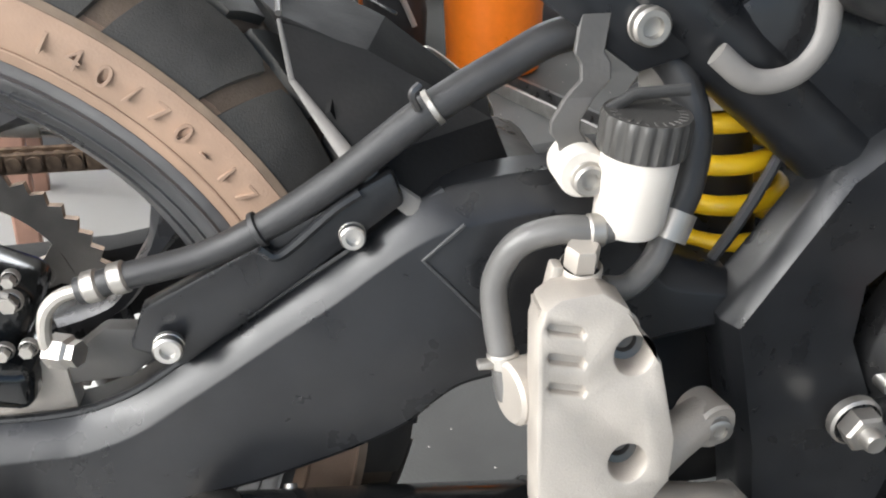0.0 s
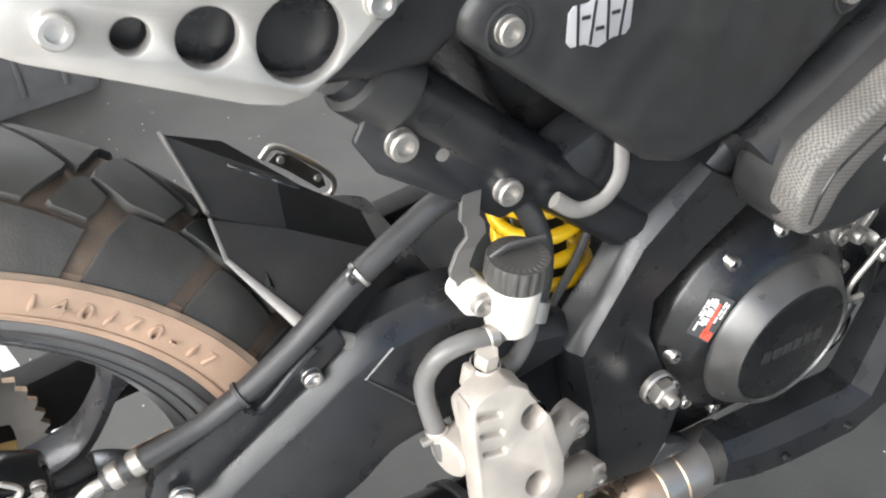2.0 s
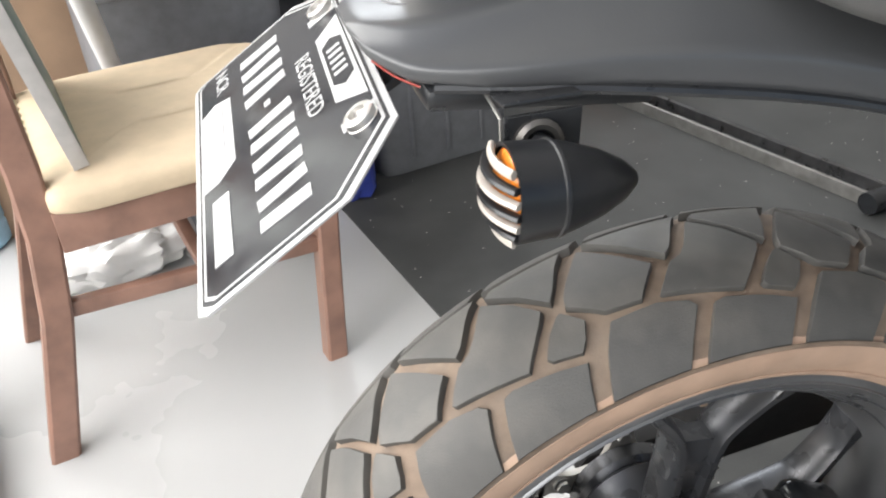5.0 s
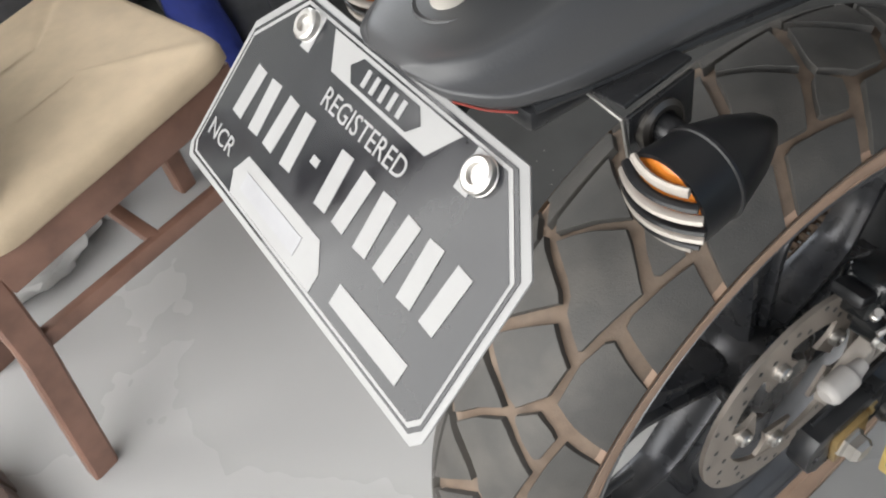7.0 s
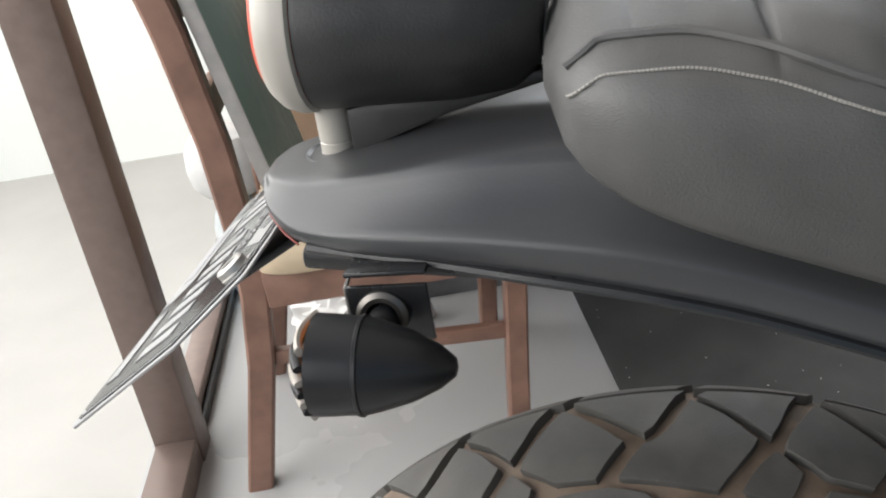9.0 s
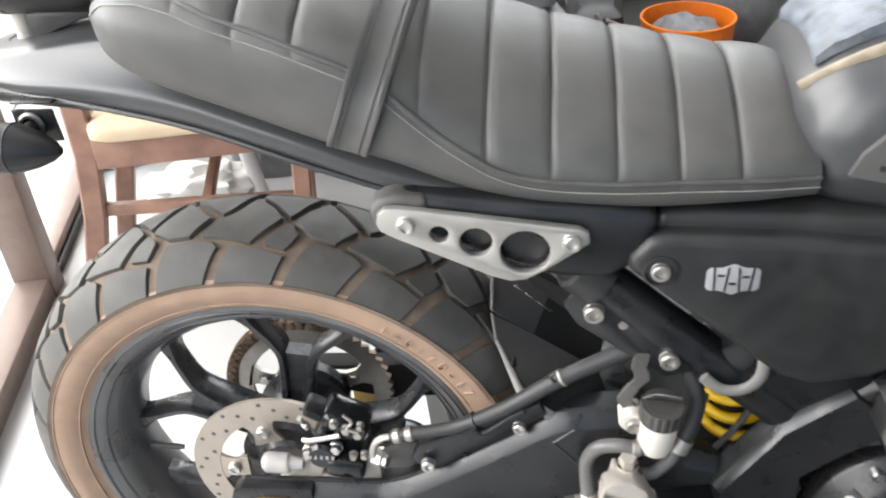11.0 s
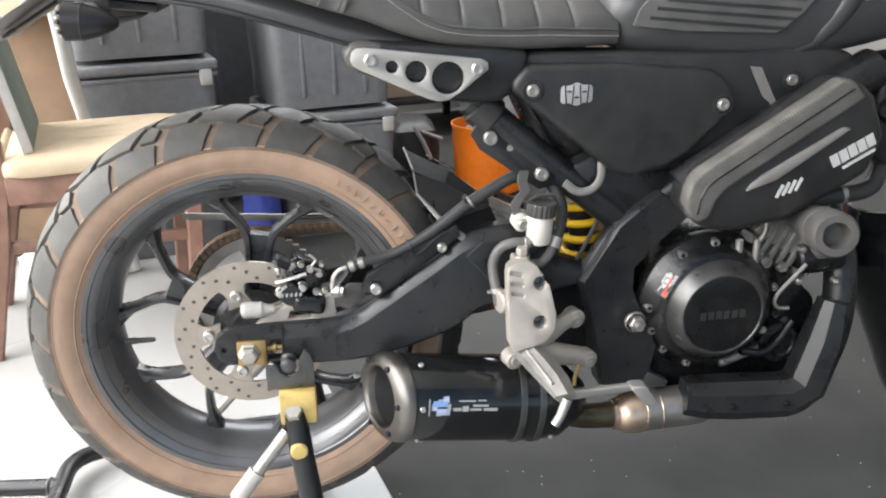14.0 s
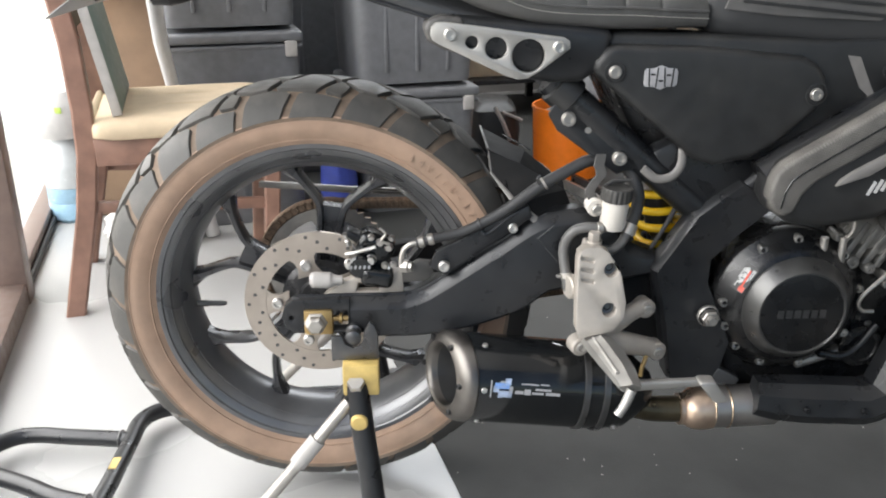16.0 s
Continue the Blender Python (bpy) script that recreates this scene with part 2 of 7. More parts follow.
def slab(outline, y0, y1, bevel=0.003, holes=(), segments=2, skew=0.0):
    """A plate in the x-z plane from y0 to y1, with rounded edges and round holes (x, z, r) cut through it. skew: change of y per metre of x."""
    b = bmesh.new()
    loops = [[(x, z) for x, z in outline]]
    round_holes = [h for h in holes if not isinstance(h, list)]
    loops += [h for h in holes if isinstance(h, list)]
    for hx, hz, hr in round_holes:
        loops.append([(hx + hr * math.cos(2 * math.pi * k / 24), hz + hr * math.sin(2 * math.pi * k / 24)) for k in range(24)])
    rings = []
    for loop in loops:
        rings.append([b.verts.new((x, y0, z)) for x, z in loop])
    edges = []
    for ring in rings:
        edges += [b.edges.new((ring[k], ring[(k + 1) % len(ring)])) for k in range(len(ring))]
    if holes:
        bmesh.ops.triangle_fill(b, use_beauty=True, use_dissolve=True, edges=edges)
        # faces that fill a hole go
        for f in list(b.faces):
            c = f.calc_center_median()
            if any(math.hypot(c.x - hx, c.z - hz) < hr * 0.98 and all(abs(math.hypot(v.co.x - hx, v.co.z - hz) - hr) < 1e-5 for v in f.verts) for hx, hz, hr in round_holes):
                b.faces.remove(f)
    else:
        b.faces.new(rings[0])
    got = bmesh.ops.extrude_face_region(b, geom=list(b.faces))
    bmesh.ops.translate(b, vec=(0, y1 - y0, 0), verts=[v for v in got["geom"] if isinstance(v, bmesh.types.BMVert)])
    bmesh.ops.recalc_face_normals(b, faces=b.faces)
    soften(b, bevel, segments, 40)
    if skew:
        x0 = outline[0][0]
        for v in b.verts:
            v.co.y += skew * (v.co.x - x0)
    return b


def spline(points, steps=8):
    """Catmull-Rom through points."""
    p = [Vector(q) for q in points]
    p = [2 * p[0] - p[1]] + p + [2 * p[-1] - p[-2]]
    out = []
    for k in range(1, len(p) - 2):
        for s in range(steps):
            t = s / steps
            a, b, c, d = p[k - 1], p[k], p[k + 1], p[k + 2]
            out.append(0.5 * (2 * b + (c - a) * t + (2 * a - 5 * b + 4 * c - d) * t * t + (3 * b - a - 3 * c + d) * t ** 3))
    out.append(p[-2].copy())
    return out


def tube(points, radius, n=14, steps=8, bm=None, smooth=True, flat=1.0):
    """A round bar along points; radius may be one for all or one for each point."""
    b = bm or bmesh.new()
    pts = spline(points, steps) if smooth and len(points) > 2 else [Vector(q) for q in points]
    rs = radius if isinstance(radius, (list, tuple)) else [radius] * len(points)
    def r_at(k):
        f = k / (len(pts) - 1) * (len(rs) - 1)
        i = min(int(f), len(rs) - 2) if len(rs) > 1 else 0
        return rs[0] if len(rs) == 1 else rs[i] + (rs[i + 1] - rs[i]) * (f - i)
    up = Vector((0, 1, 0))
    d0 = (pts[1] - pts[0]).normalized()
    if abs(d0.dot(up)) > 0.9:
        up = Vector((0, 0, 1))
    side = d0.cross(up).normalized()
    rings = []
    for k, q in enumerate(pts):
        d = (pts[min(k + 1, len(pts) - 1)] - pts[max(k - 1, 0)]).normalized()
        side = (side - d * side.dot(d)).normalized()
        o = d.cross(side)
        r = r_at(k)
        rings.append([b.verts.new(q + side * (r * math.cos(2 * math.pi * j / n)) + o * (r * flat * math.sin(2 * math.pi * j / n))) for j in range(n)])
    for a, c in zip(rings, rings[1:]):
        for j in range(n):
            b.faces.new((a[j], a[(j + 1) % n], c[(j + 1) % n], c[j]))
    b.faces.new(rings[0][::-1])
    b.faces.new(rings[-1])
    return b


def turn_to(axis):
    return Vector((0, 0, 1)).rotation_difference(Vector(axis).normalized()).to_matrix().to_4x4()


def lathe(profile, place, axis=(0, -1, 0), n=32, bm=None, closed=False):
    """A turned shape: profile of (radius, height along the axis)."""
    b = bm or bmesh.new()
    m = Matrix.Translation(place) @ turn_to(axis)
    rings = []
    for r, h in profile:
        if r < 1e-6:
            rings.append([b.verts.new(m @ Vector((0, 0, h)))])
        else:
            rings.append([b.verts.new(m @ Vector((r * math.cos(2 * math.pi * j / n), r * math.sin(2 * math.pi * j / n), h))) for j in range(n)])
    pairs = list(zip(rings, rings[1:])) + ([(rings[-1], rings[0])] if closed else [])
    for a, c in pairs:
        for j in range(n):
            q = [a[j % len(a)], a[(j + 1) % len(a)], c[(j + 1) % len(c)], c[j % len(c)]]
            u = []
            for v in q:
                if v not in u:
                    u.append(v)
            if len(u) > 2:
                b.faces.new(u)
    return b


def loft(rings, cap=True, bm=None):
    b = bm or bmesh.new()
    made = [[b.verts.new(p) for p in ring] for ring in rings]
    n = len(made[0])
    for a, c in zip(made, made[1:]):
        for j in range(n):
            b.faces.new((a[j], a[(j + 1) % n], c[(j + 1) % n], c[j]))
    if cap:
        b.faces.new(made[0][::-1])
        b.faces.new(made[-1])
    return b


def bolt_mesh(r, h, kind="socket", n=20):
    """Head of a bolt round the z axis, standing on z = 0."""
    if kind == "hex":
        b = bmesh.new()
        lathe([(r * 1.25, -0.002), (r * 1.25, h * 0.2), (r * 1.12, h * 0.3)], (0, 0, 0), (0, 0, 1), n, b)
        c = bmesh.new()
        lathe([(r, h * 0.25), (r, h * 0.88), (r * 0.86, h), (0, h)], (0, 0, 0), (0, 0, 1), 6, c)
        return join(b, c)
    return lathe([(r * 1.05, -0.002), (r * 1.05, h * 0.1), (r, h * 0.15), (r, h * 0.82), (r * 0.86, h), (r * 0.55, h), (r * 0.5, h * 0.55), (0, h * 0.5)], (0, 0, 0), (0, 0, 1), n)


BOLTS = {}


def bolt(parent, place, r=0.007, h=0.006, axis=(0, -1, 0), kind="socket", material="steel", name="bolt"):
    key = (r, h, kind, material)
    if key not in BOLTS:
        ob = part(name, bolt_mesh(r, h, kind), M[material], parent)
        BOLTS[key] = ob.data
    else:
        ob = new(name, BOLTS[key])
        ob.parent = parent
    ob.matrix_basis = parent.matrix_basis.inverted() @ Matrix.Translation(place) @ turn_to(axis) if parent.type == "EMPTY" else Matrix.Translation(place) @ turn_to(axis)
    return ob


def letters(text, parent, material, m, size, depth=0.0004, name="lettering", align="CENTER", squeeze=1.0):
    """Raised words as a mesh of their own."""
    cu = bpy.data.curves.new("words", "FONT")
    cu.body, cu.size, cu.extrude, cu.align_x, cu.align_y, cu.resolution_u = text, size, depth, align, "CENTER", 3
    tmp = bpy.data.objects.new("words", cu)
    scene.collection.objects.link(tmp)
    me = bpy.data.meshes.new_from_object(tmp.evaluated_get(bpy.context.evaluated_depsgraph_get()))
    bpy.data.objects.remove(tmp)
    bpy.data.curves.remove(cu)
    me.transform(m @ Matrix.Diagonal((squeeze, 1, 1, 1)))
    me.name = name
    me.materials.clear()
    me.materials.append(material)
    ob = new(name, me)
    ob.parent = parent
    return ob


def along(table, x):
    """Smooth curve through a table of (x, value), without overshoot."""
    if x <= table[0][0]:
        return table[0][1]
    if x >= table[-1][0]:
        return table[-1][1]
    sl = [(b - a) / (x1 - x0) for (x0, a), (x1, b) in zip(table, table[1:])]
    k = max(j for j in range(len(sl)) if table[j][0] <= x)

    def slope(j):
        if j == 0:
            return sl[0]
        if j == len(sl):
            return sl[-1]
        p, q = sl[j - 1], sl[j]
        return 0.0 if p * q <= 0 else 2 * p * q / (p + q)
    (x0, a), (x1, b) = table[k], table[k + 1]
    h = x1 - x0
    t = (x - x0) / h
    return a * (1 + 2 * t) * (1 - t) ** 2 + b * t * t * (3 - 2 * t) + h * (slope(k) * t * (1 - t) ** 2 - slope(k + 1) * t * t * (1 - t))
# ---- setting ----
ROOM = pose(-0.0162, 0.0681, 0, 0, 0, 13.4)  # the room stands turned to the motorcycle


def room_box(name, u0, u1, v0, v1, z0, z1, material, bevel=0.004, parent=None, label=""):
    b = box((u1 - u0, v1 - v0, z1 - z0), ROOM @ Matrix.Translation(((u0 + u1) / 2, (v0 + v1) / 2, (z0 + z1) / 2)), bevel)
    return link(name, b, M[material], parent, label)


def setting(ob, label, category):
    return tagged(ob, label, category, kind="structure")


setting(room_box("floor", -0.70, 4.2, -3.2, 3.2, -0.12, 0.0, "tile", 0), "glossy white tiled garage floor", "floor")
setting(room_box("rubber_mat", 0.1815, 4.0, -2.6, 2.9, 0.0, 0.004, "mat_floor", 0.001), "dark speckled rubber mat covering the floor", "floor mat")
setting(room_box("ground", -60, 60, -60, 60, -0.40, -0.14, "outside", 0), "pale paved yard outside the open door", "ground")
# back wall left open for the added window, assumed from bright seat tops
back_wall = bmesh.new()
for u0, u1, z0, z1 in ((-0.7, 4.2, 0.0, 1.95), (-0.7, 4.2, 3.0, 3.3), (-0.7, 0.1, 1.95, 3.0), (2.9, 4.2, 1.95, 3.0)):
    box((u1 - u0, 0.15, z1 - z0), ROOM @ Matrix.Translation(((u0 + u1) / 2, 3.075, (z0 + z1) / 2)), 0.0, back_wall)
setting(link("wall_north", back_wall, M["wall"]), "plain painted garage back wall with an added high window", "wall")
window = setting(room_box("window_1", 0.1, 2.9, 3.04, 3.12, 1.95, 1.985, "doorframe", 0.003), "unseen high window with a brown metal frame, added for light", "window")
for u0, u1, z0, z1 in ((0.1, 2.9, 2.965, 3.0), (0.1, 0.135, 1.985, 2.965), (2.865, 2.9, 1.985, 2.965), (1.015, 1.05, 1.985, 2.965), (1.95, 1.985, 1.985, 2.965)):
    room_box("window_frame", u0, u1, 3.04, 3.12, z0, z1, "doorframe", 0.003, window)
setting(room_box("wall_east", 4.05, 4.2, -3.1, 3.0, 0.0, 3.3, "wall", 0), "plain painted garage side wall", "wall")
setting(room_box("wall_south_1", 1.9, 4.05, -3.3, -3.15, 0.0, 3.3, "wall", 0), "plain painted garage wall", "wall")
# two plain backdrops added outside; they glow, no sun reaches them
setting(room_box("backdrop", -5.2, -5.0, -9, 11, -0.14, 4.5, "glowwall", 0), "pale glowing backdrop wall across the yard", "wall")
setting(room_box("side_backdrop", -5.0, -0.72, 3.0, 3.15, -0.14, 3.3, "glowwall", 0), "pale glowing backdrop wall beside the garage", "wall")
setting(room_box("ceiling", -0.75, 4.2, -3.3, 3.15, 3.3, 3.45, "ceiling", 0), "plain pale garage ceiling", "ceiling")


# glazed door line along the open side
def door_1():
    d = setting(room_box("door_1", -0.665, -0.592, -1.8, 0.86, 0.0, 0.055, "doorframe", 0.004), "brown metal door sill and posts of a glazed door", "door")
    for v0, v1 in ((0.80, 0.87), (-1.8, -1.72)):
        room_box("door_post", -0.668, -0.588, v0, v1, 0.055 if v0 < 0 else 0.0, 2.6, "doorframe", 0.004, d)
    room_box("far_post", -0.668, -0.600, 2.93, 3.0, 0.045, 2.6, "doorframe", 0.004, d)
    room_box("far_sill", -0.666, -0.612, 0.872, 3.0, 0.0, 0.045, "doorframe", 0.004, d)
    room_box("door_head", -0.668, -0.588, -1.8, 3.0, 2.6, 2.7, "doorframe", 0.004, d)
    room_box("sliding_stile", -0.658, -0.622, 0.872, 0.905, 0.045, 2.55, "frame", 0.004, d)
    room_box("gasket", -0.610, -0.600, 0.875, 2.9, 0.0, 0.022, "hose", 0.002, d)


door_1()

# ---- motorcycle ----
bike = thing("motorcycle", "matte black retro motorcycle with tan-walled tyre on a paddock stand", "motorcycle")
AX = Vector((-0.002, 0, 0.342))


# tyre: carcass with tan walls, tread blocks proud of it
EDGE, TOP_R, EDGE_R = 0.0735, 0.319, 0.2775


def crown(v):
    """Radius of the tread surface at the width v."""
    return TOP_R - (TOP_R - EDGE_R) * min(1.0, abs(v) / EDGE) ** 3


half = [(crown(v) - 0.0065, v) for v in (0.0, 0.02, 0.036, 0.05, 0.061, 0.068)] + [(0.2755, 0.0725), (0.268, 0.0733), (0.257, 0.0715), (0.247, 0.0662), (0.241, 0.0618), (0.236, 0.0590), (0.228, 0.052)]
prof = [(r, -v) for r, v in half[::-1]] + half[1:]
tyre = part("tyre", lathe(prof, AX, (0, 1, 0), 96), M["tan"], bike, "tan-walled rear tyre with dark blocky tread")
ridge = bmesh.new()
for r, v in ((0.272, 0.0733), (0.2445, 0.0650)):
    lathe([(r - 0.0012, v - 0.002), (r - 0.0006, v + 0.0008), (r + 0.0006, v + 0.0008), (r + 0.0012, v - 0.002)], AX, (0, -1, 0), 96, ridge)
part("moulding_line", ridge, M["tan"], tyre)


base = [(EDGE_R, -0.0747)] + [(crown(v) - 0.0058, v) for v in (-0.0735, -0.070, -0.062, -0.052, -0.042, -0.030, -0.015, 0.0, 0.015, 0.030, 0.042, 0.052, 0.062, 0.070, 0.0735)] + [(EDGE_R, 0.0747)]
part("tread_base", lathe(base, AX, (0, 1, 0), 128), M["groove"], tyre)
PERIOD = 360 / 13
FIRST = 82.6  # degrees from the front of the wheel to the foot of one long groove
# outlines of the blocks of one period in (degrees, millimetres across)
CELLS = (
    # near shoulder, either side of the short groove
    ((1.2, -74), (13.2, -74), (10.1, -51.0), (8.8, -49.8), (3.0, -53.4), (-0.6, -56.4)),
    ((15.6, -74), (26.5, -74), (24.4, -56.0), (22.6, -43.0), (16.8, -42.6), (13.1, -46.8), (12.3, -50.5)),
    # middle, cut by the slanted grooves
    ((-0.6, -51.6), (3.0, -48.4), (3.4, -45.8), (1.8, -34.7), (0.1, -25.4), (-0.5, -23.8), (-2.6, -36.0), (-1.6, -46.6)),
    ((5.9, -47.6), (9.0, -45.0), (12.6, -41.6), (15.4, -39.2), (15.7, -37.6), (12.9, -18.5), (11.1, -13.8), (9.7, -4.5), (7.2, 20.5), (5.4, 12.2), (3.8, 4.0), (1.2, -15.5), (2.0, -23.5), (3.7, -35.0)),
    ((-0.2, -13.0), (2.7, 6.6), (4.4, 14.8), (6.4, 25.0), (5.3, 31.0), (-4.5, 32.0), (-3.1, 19.0), (-1.4, -1.5)),
    ((18.1, -38.2), (22.5, -36.4), (26.3, -21.5), (25.9, -13.5), (24.9, -3.5), (21.5, 24.0), (21.0, 22.0), (17.5, 2.2), (14.8, -15.0), (15.6, -20.5)),
    ((12.6, -10.0), (15.9, 8.0), (20.3, 32.0), (7.6, 32.0), (8.7, 24.5), (11.5, -4.2)),
    # far shoulder
    ((-6.0, 35.5), (6.5, 35.5), (4.0, 52.0), (4.0, 74.0), (-9.0, 74.0), (-8.0, 52.0)),
    ((8.5, 35.5), (19.8, 35.5), (17.8, 52.0), (17.4, 74.0), (6.0, 74.0), (6.3, 52.0)),
)


def tread_cell(outline):
    """One block of the tread: an outline in (degrees, width), bent over the crown, with chamfered edges."""
    b = bmesh.new()
    flat = [b.verts.new((a, v, 0)) for a, v in outline]
    b.faces.new(flat)
    for k in range(-4, 14):
        bmesh.ops.bisect_plane(b, geom=b.verts[:] + b.edges[:] + b.faces[:], plane_co=(k * 2.4, 0, 0), plane_no=(1, 0, 0))
    for v in (-68, -61, -52, -42, -30, -15, 0, 15, 30, 42, 52, 61, 68):
        bmesh.ops.bisect_plane(b, geom=b.verts[:] + b.edges[:] + b.faces[:], plane_co=(0, v, 0), plane_no=(0, 1, 0))
    mid = Vector((sum(a for a, _ in outline) / len(outline), sum(v for _, v in outline) / len(outline), 0))
    edge = [e for e in b.edges if len(e.link_faces) == 1]
    rim = {v for e in edge for v in e.verts}
    got = bmesh.ops.extrude_edge_only(b, edges=edge)["geom"]
    ring = [v for v in got if isinstance(v, bmesh.types.BMVert)]
    for v in ring:
        v.co.z = -0.7
    low_edges = [e for e in got if isinstance(e, bmesh.types.BMEdge)]
    deep = [v for v in bmesh.ops.extrude_edge_only(b, edges=low_edges)["geom"] if isinstance(v, bmesh.types.BMVert)]
    for v in rim:
        d = mid - v.co
        v.co += Vector((d.x * 0.015, d.y * 0.02, 0))
    for v in deep:
        d = v.co - mid
        v.co.z = -8.0
        v.co += Vector((d.x * 0.02, 0, 0))
    for v in b.verts:
        a, w, drop = radians(v.co.x), v.co.y / 1000, -v.co.z / 1000
        r = crown(w) - drop
        v.co = Vector((r * math.cos(a), w - drop * w / 0.11, r * math.sin(a)))
    return b


for outline in CELLS:
    first = None
    for k in range(13):
        if first is None:
            ob = part("tread_block", tread_cell(outline), M["tread"], tyre, angle=40)
            first = ob.data
        else:
            ob = new("tread_block", first)
            ob.parent = tyre
        ob.matrix_basis = Matrix.Translation(AX) @ pose(0, 0, 0, 0, -(FIRST + PERIOD * k), 0)

# size moulded on the wall
for k, ch in enumerate("140/70-17"):
    a = radians(58.0 - 3.3 * k)
    r = 0.2580
    m = Matrix.Translation(AX + Vector((r * math.cos(a), -0.0722, r * math.sin(a)))) @ pose(0, 0, 0, 0, 90 - math.degrees(a), 0) @ pose(0, 0, 0, 84, 0, 0)
    letters(ch, tyre, M["tan"], m, 0.0165, 0.0016)

# rim: barrel with flanges, hub, five forked spokes
barrel = [(0.226, -0.060), (0.2275, -0.057), (0.222, -0.0545), (0.215, -0.053), (0.206, -0.046), (0.196, -0.03), (0.191, -0.018), (0.191, 0.018), (0.196, 0.03), (0.206, 0.046), (0.2275, 0.057), (0.226, 0.060),
          (0.220, 0.060), (0.206, 0.05), (0.196, 0.036), (0.186, 0.02), (0.184, 0.0), (0.186, -0.02), (0.196, -0.036), (0.203, -0.047), (0.214, -0.056), (0.221, -0.060)]
barrel = [(r * 1.048, v) for r, v in barrel]
rim = part("rim", lathe(barrel, AX, (0, 1, 0), 96, closed=True), M["barrel"], bike, "black cast alloy rear rim")
for r, v in ((0.2300, 0.0588), (0.2185, 0.0510), (0.2070, 0.0390)):
    part("rim_ridge", lathe([(r + 0.0016, -v), (r, -v - 0.0022), (r - 0.0016, -v)], AX, (0, 1, 0), 96), M["barrel"], rim)
hub = lathe([(0.0, -0.055), (0.03, -0.055), (0.034, -0.05), (0.05, -0.048), (0.058, -0.04), (0.046, -0.025), (0.04, 0.0), (0.046, 0.025), (0.058, 0.04), (0.05, 0.048), (0.0, 0.05)], AX, (0, 1, 0), 40)
part("hub", hub, M["rim"], rim)


def spoke():
    """One Y-shaped spoke: a channelled stem that forks into two arms with thickened feet on the barrel."""
    b = bmesh.new()
    for s in (-1, 1):
        pts = spline([(s * x, 0, z) for x, z in ((0.0110, 0.040), (0.0130, 0.085), (0.0160, 0.118), (0.0225, 0.138), (0.0450, 0.162), (0.0740, 0.188))], 4)
        rings = []
        for k, c in enumerate(pts):
            t = k / (len(pts) - 1)
            d = (pts[min(k + 1, len(pts) - 1)] - pts[max(k - 1, 0)]).normalized()
            side = Vector((-d.z, 0, d.x))
            w = 0.0066 - 0.0012 * math.sin(math.pi * t) + 0.0095 * max(0.0, t - 0.86) * 7
            h = 0.021 - 0.006 * t
            rings.append([Vector(c) + side * w * p + Vector((0, h * q, 0)) for p, q in ((-1, -0.62), (-0.5, -1), (0.5, -1), (1, -0.62), (1, 0.62), (0.5, 1), (-0.5, 1), (-1, 0.62))])
        loft(rings, True, b)
    loft([[Vector((x, y, z)) for x, y in ((-w, -h), (w, -h), (w, h), (-w, h))] for z, w, h in ((0.040, 0.010, 0.014), (0.085, 0.012, 0.013), (0.118, 0.0145, 0.012), (0.132, 0.016, 0.010))], True, b)
    return b


sp = part("spoke", spoke(), M["rim"], rim)
for k in range(5):
    ob = sp if k == 0 else new("spoke", sp.data)
    ob.parent = rim
    ob.matrix_basis = Matrix.Translation(AX) @ pose(0, 0, 0, 0, -(81.5 - 90 + 72 * k), 0)
part("valve", lathe([(0.005, -0.004), (0.005, 0.012), (0.004, 0.014), (0.004, 0.032), (0.003, 0.04), (0, 0.04)], AX + Vector((-0.1865, -0.012, -0.020)), (0.97, -0.1, 0.03), 12), M["hose"], rim)


# brake disc
def ring_plate(r0, r1, y, thick, n=72, holes=()):
    b = lathe([(r1, y - thick / 2), (r1, y + thick / 2), (r0, y + thick / 2), (r0, y - thick / 2)], AX, (0, 1, 0), n, closed=True)
    return b


disc = part("brake_disc", ring_plate(0.079, 0.110, -0.062, 0.0045), M["disc"], bike, "drilled steel rear brake disc")
carrier = bmesh.new()
for k in range(5):
    a = radians(35 + 72 * k)
    d = Vector((math.cos(a), 0, math.sin(a)))
    s = Vector((-math.sin(a), 0, math.cos(a)))
    loft([[AX + d * r + s * w * p + Vector((0, -0.0615 + q, 0)) for p, q in ((-1, -0.002), (1, -0.002), (1, 0.002), (-1, 0.002))] for r, w in ((0.045, 0.018), (0.06, 0.013), (0.07, 0.015), (0.081, 0.024))], True, carrier)
part("carrier", carrier, M["disc"], disc)
for k in range(5):
    a = radians(35 + 72 * k)
    bolt(disc, AX + Vector((0.062 * math.cos(a), -0.064, 0.062 * math.sin(a))), 0.008, 0.006)
hole_mesh = None
for k in range(40):
    a = radians(9 * k)
    r = (0.086, 0.095, 0.1035)[k % 3]
    place = AX + Vector((r * math.cos(a), -0.06438, r * math.sin(a)))
    if hole_mesh is None:
        ob = part("drilled_hole", lathe([(0.0028, 0.0), (0.0022, 0.0004), (0, 0.0004)], (0, 0, 0), (0, -1, 0), 10), M["dark"], disc)
        hole_mesh = ob.data
    else:
        ob = new("drilled_hole", hole_mesh)
        ob.parent = disc
    ob.location = place

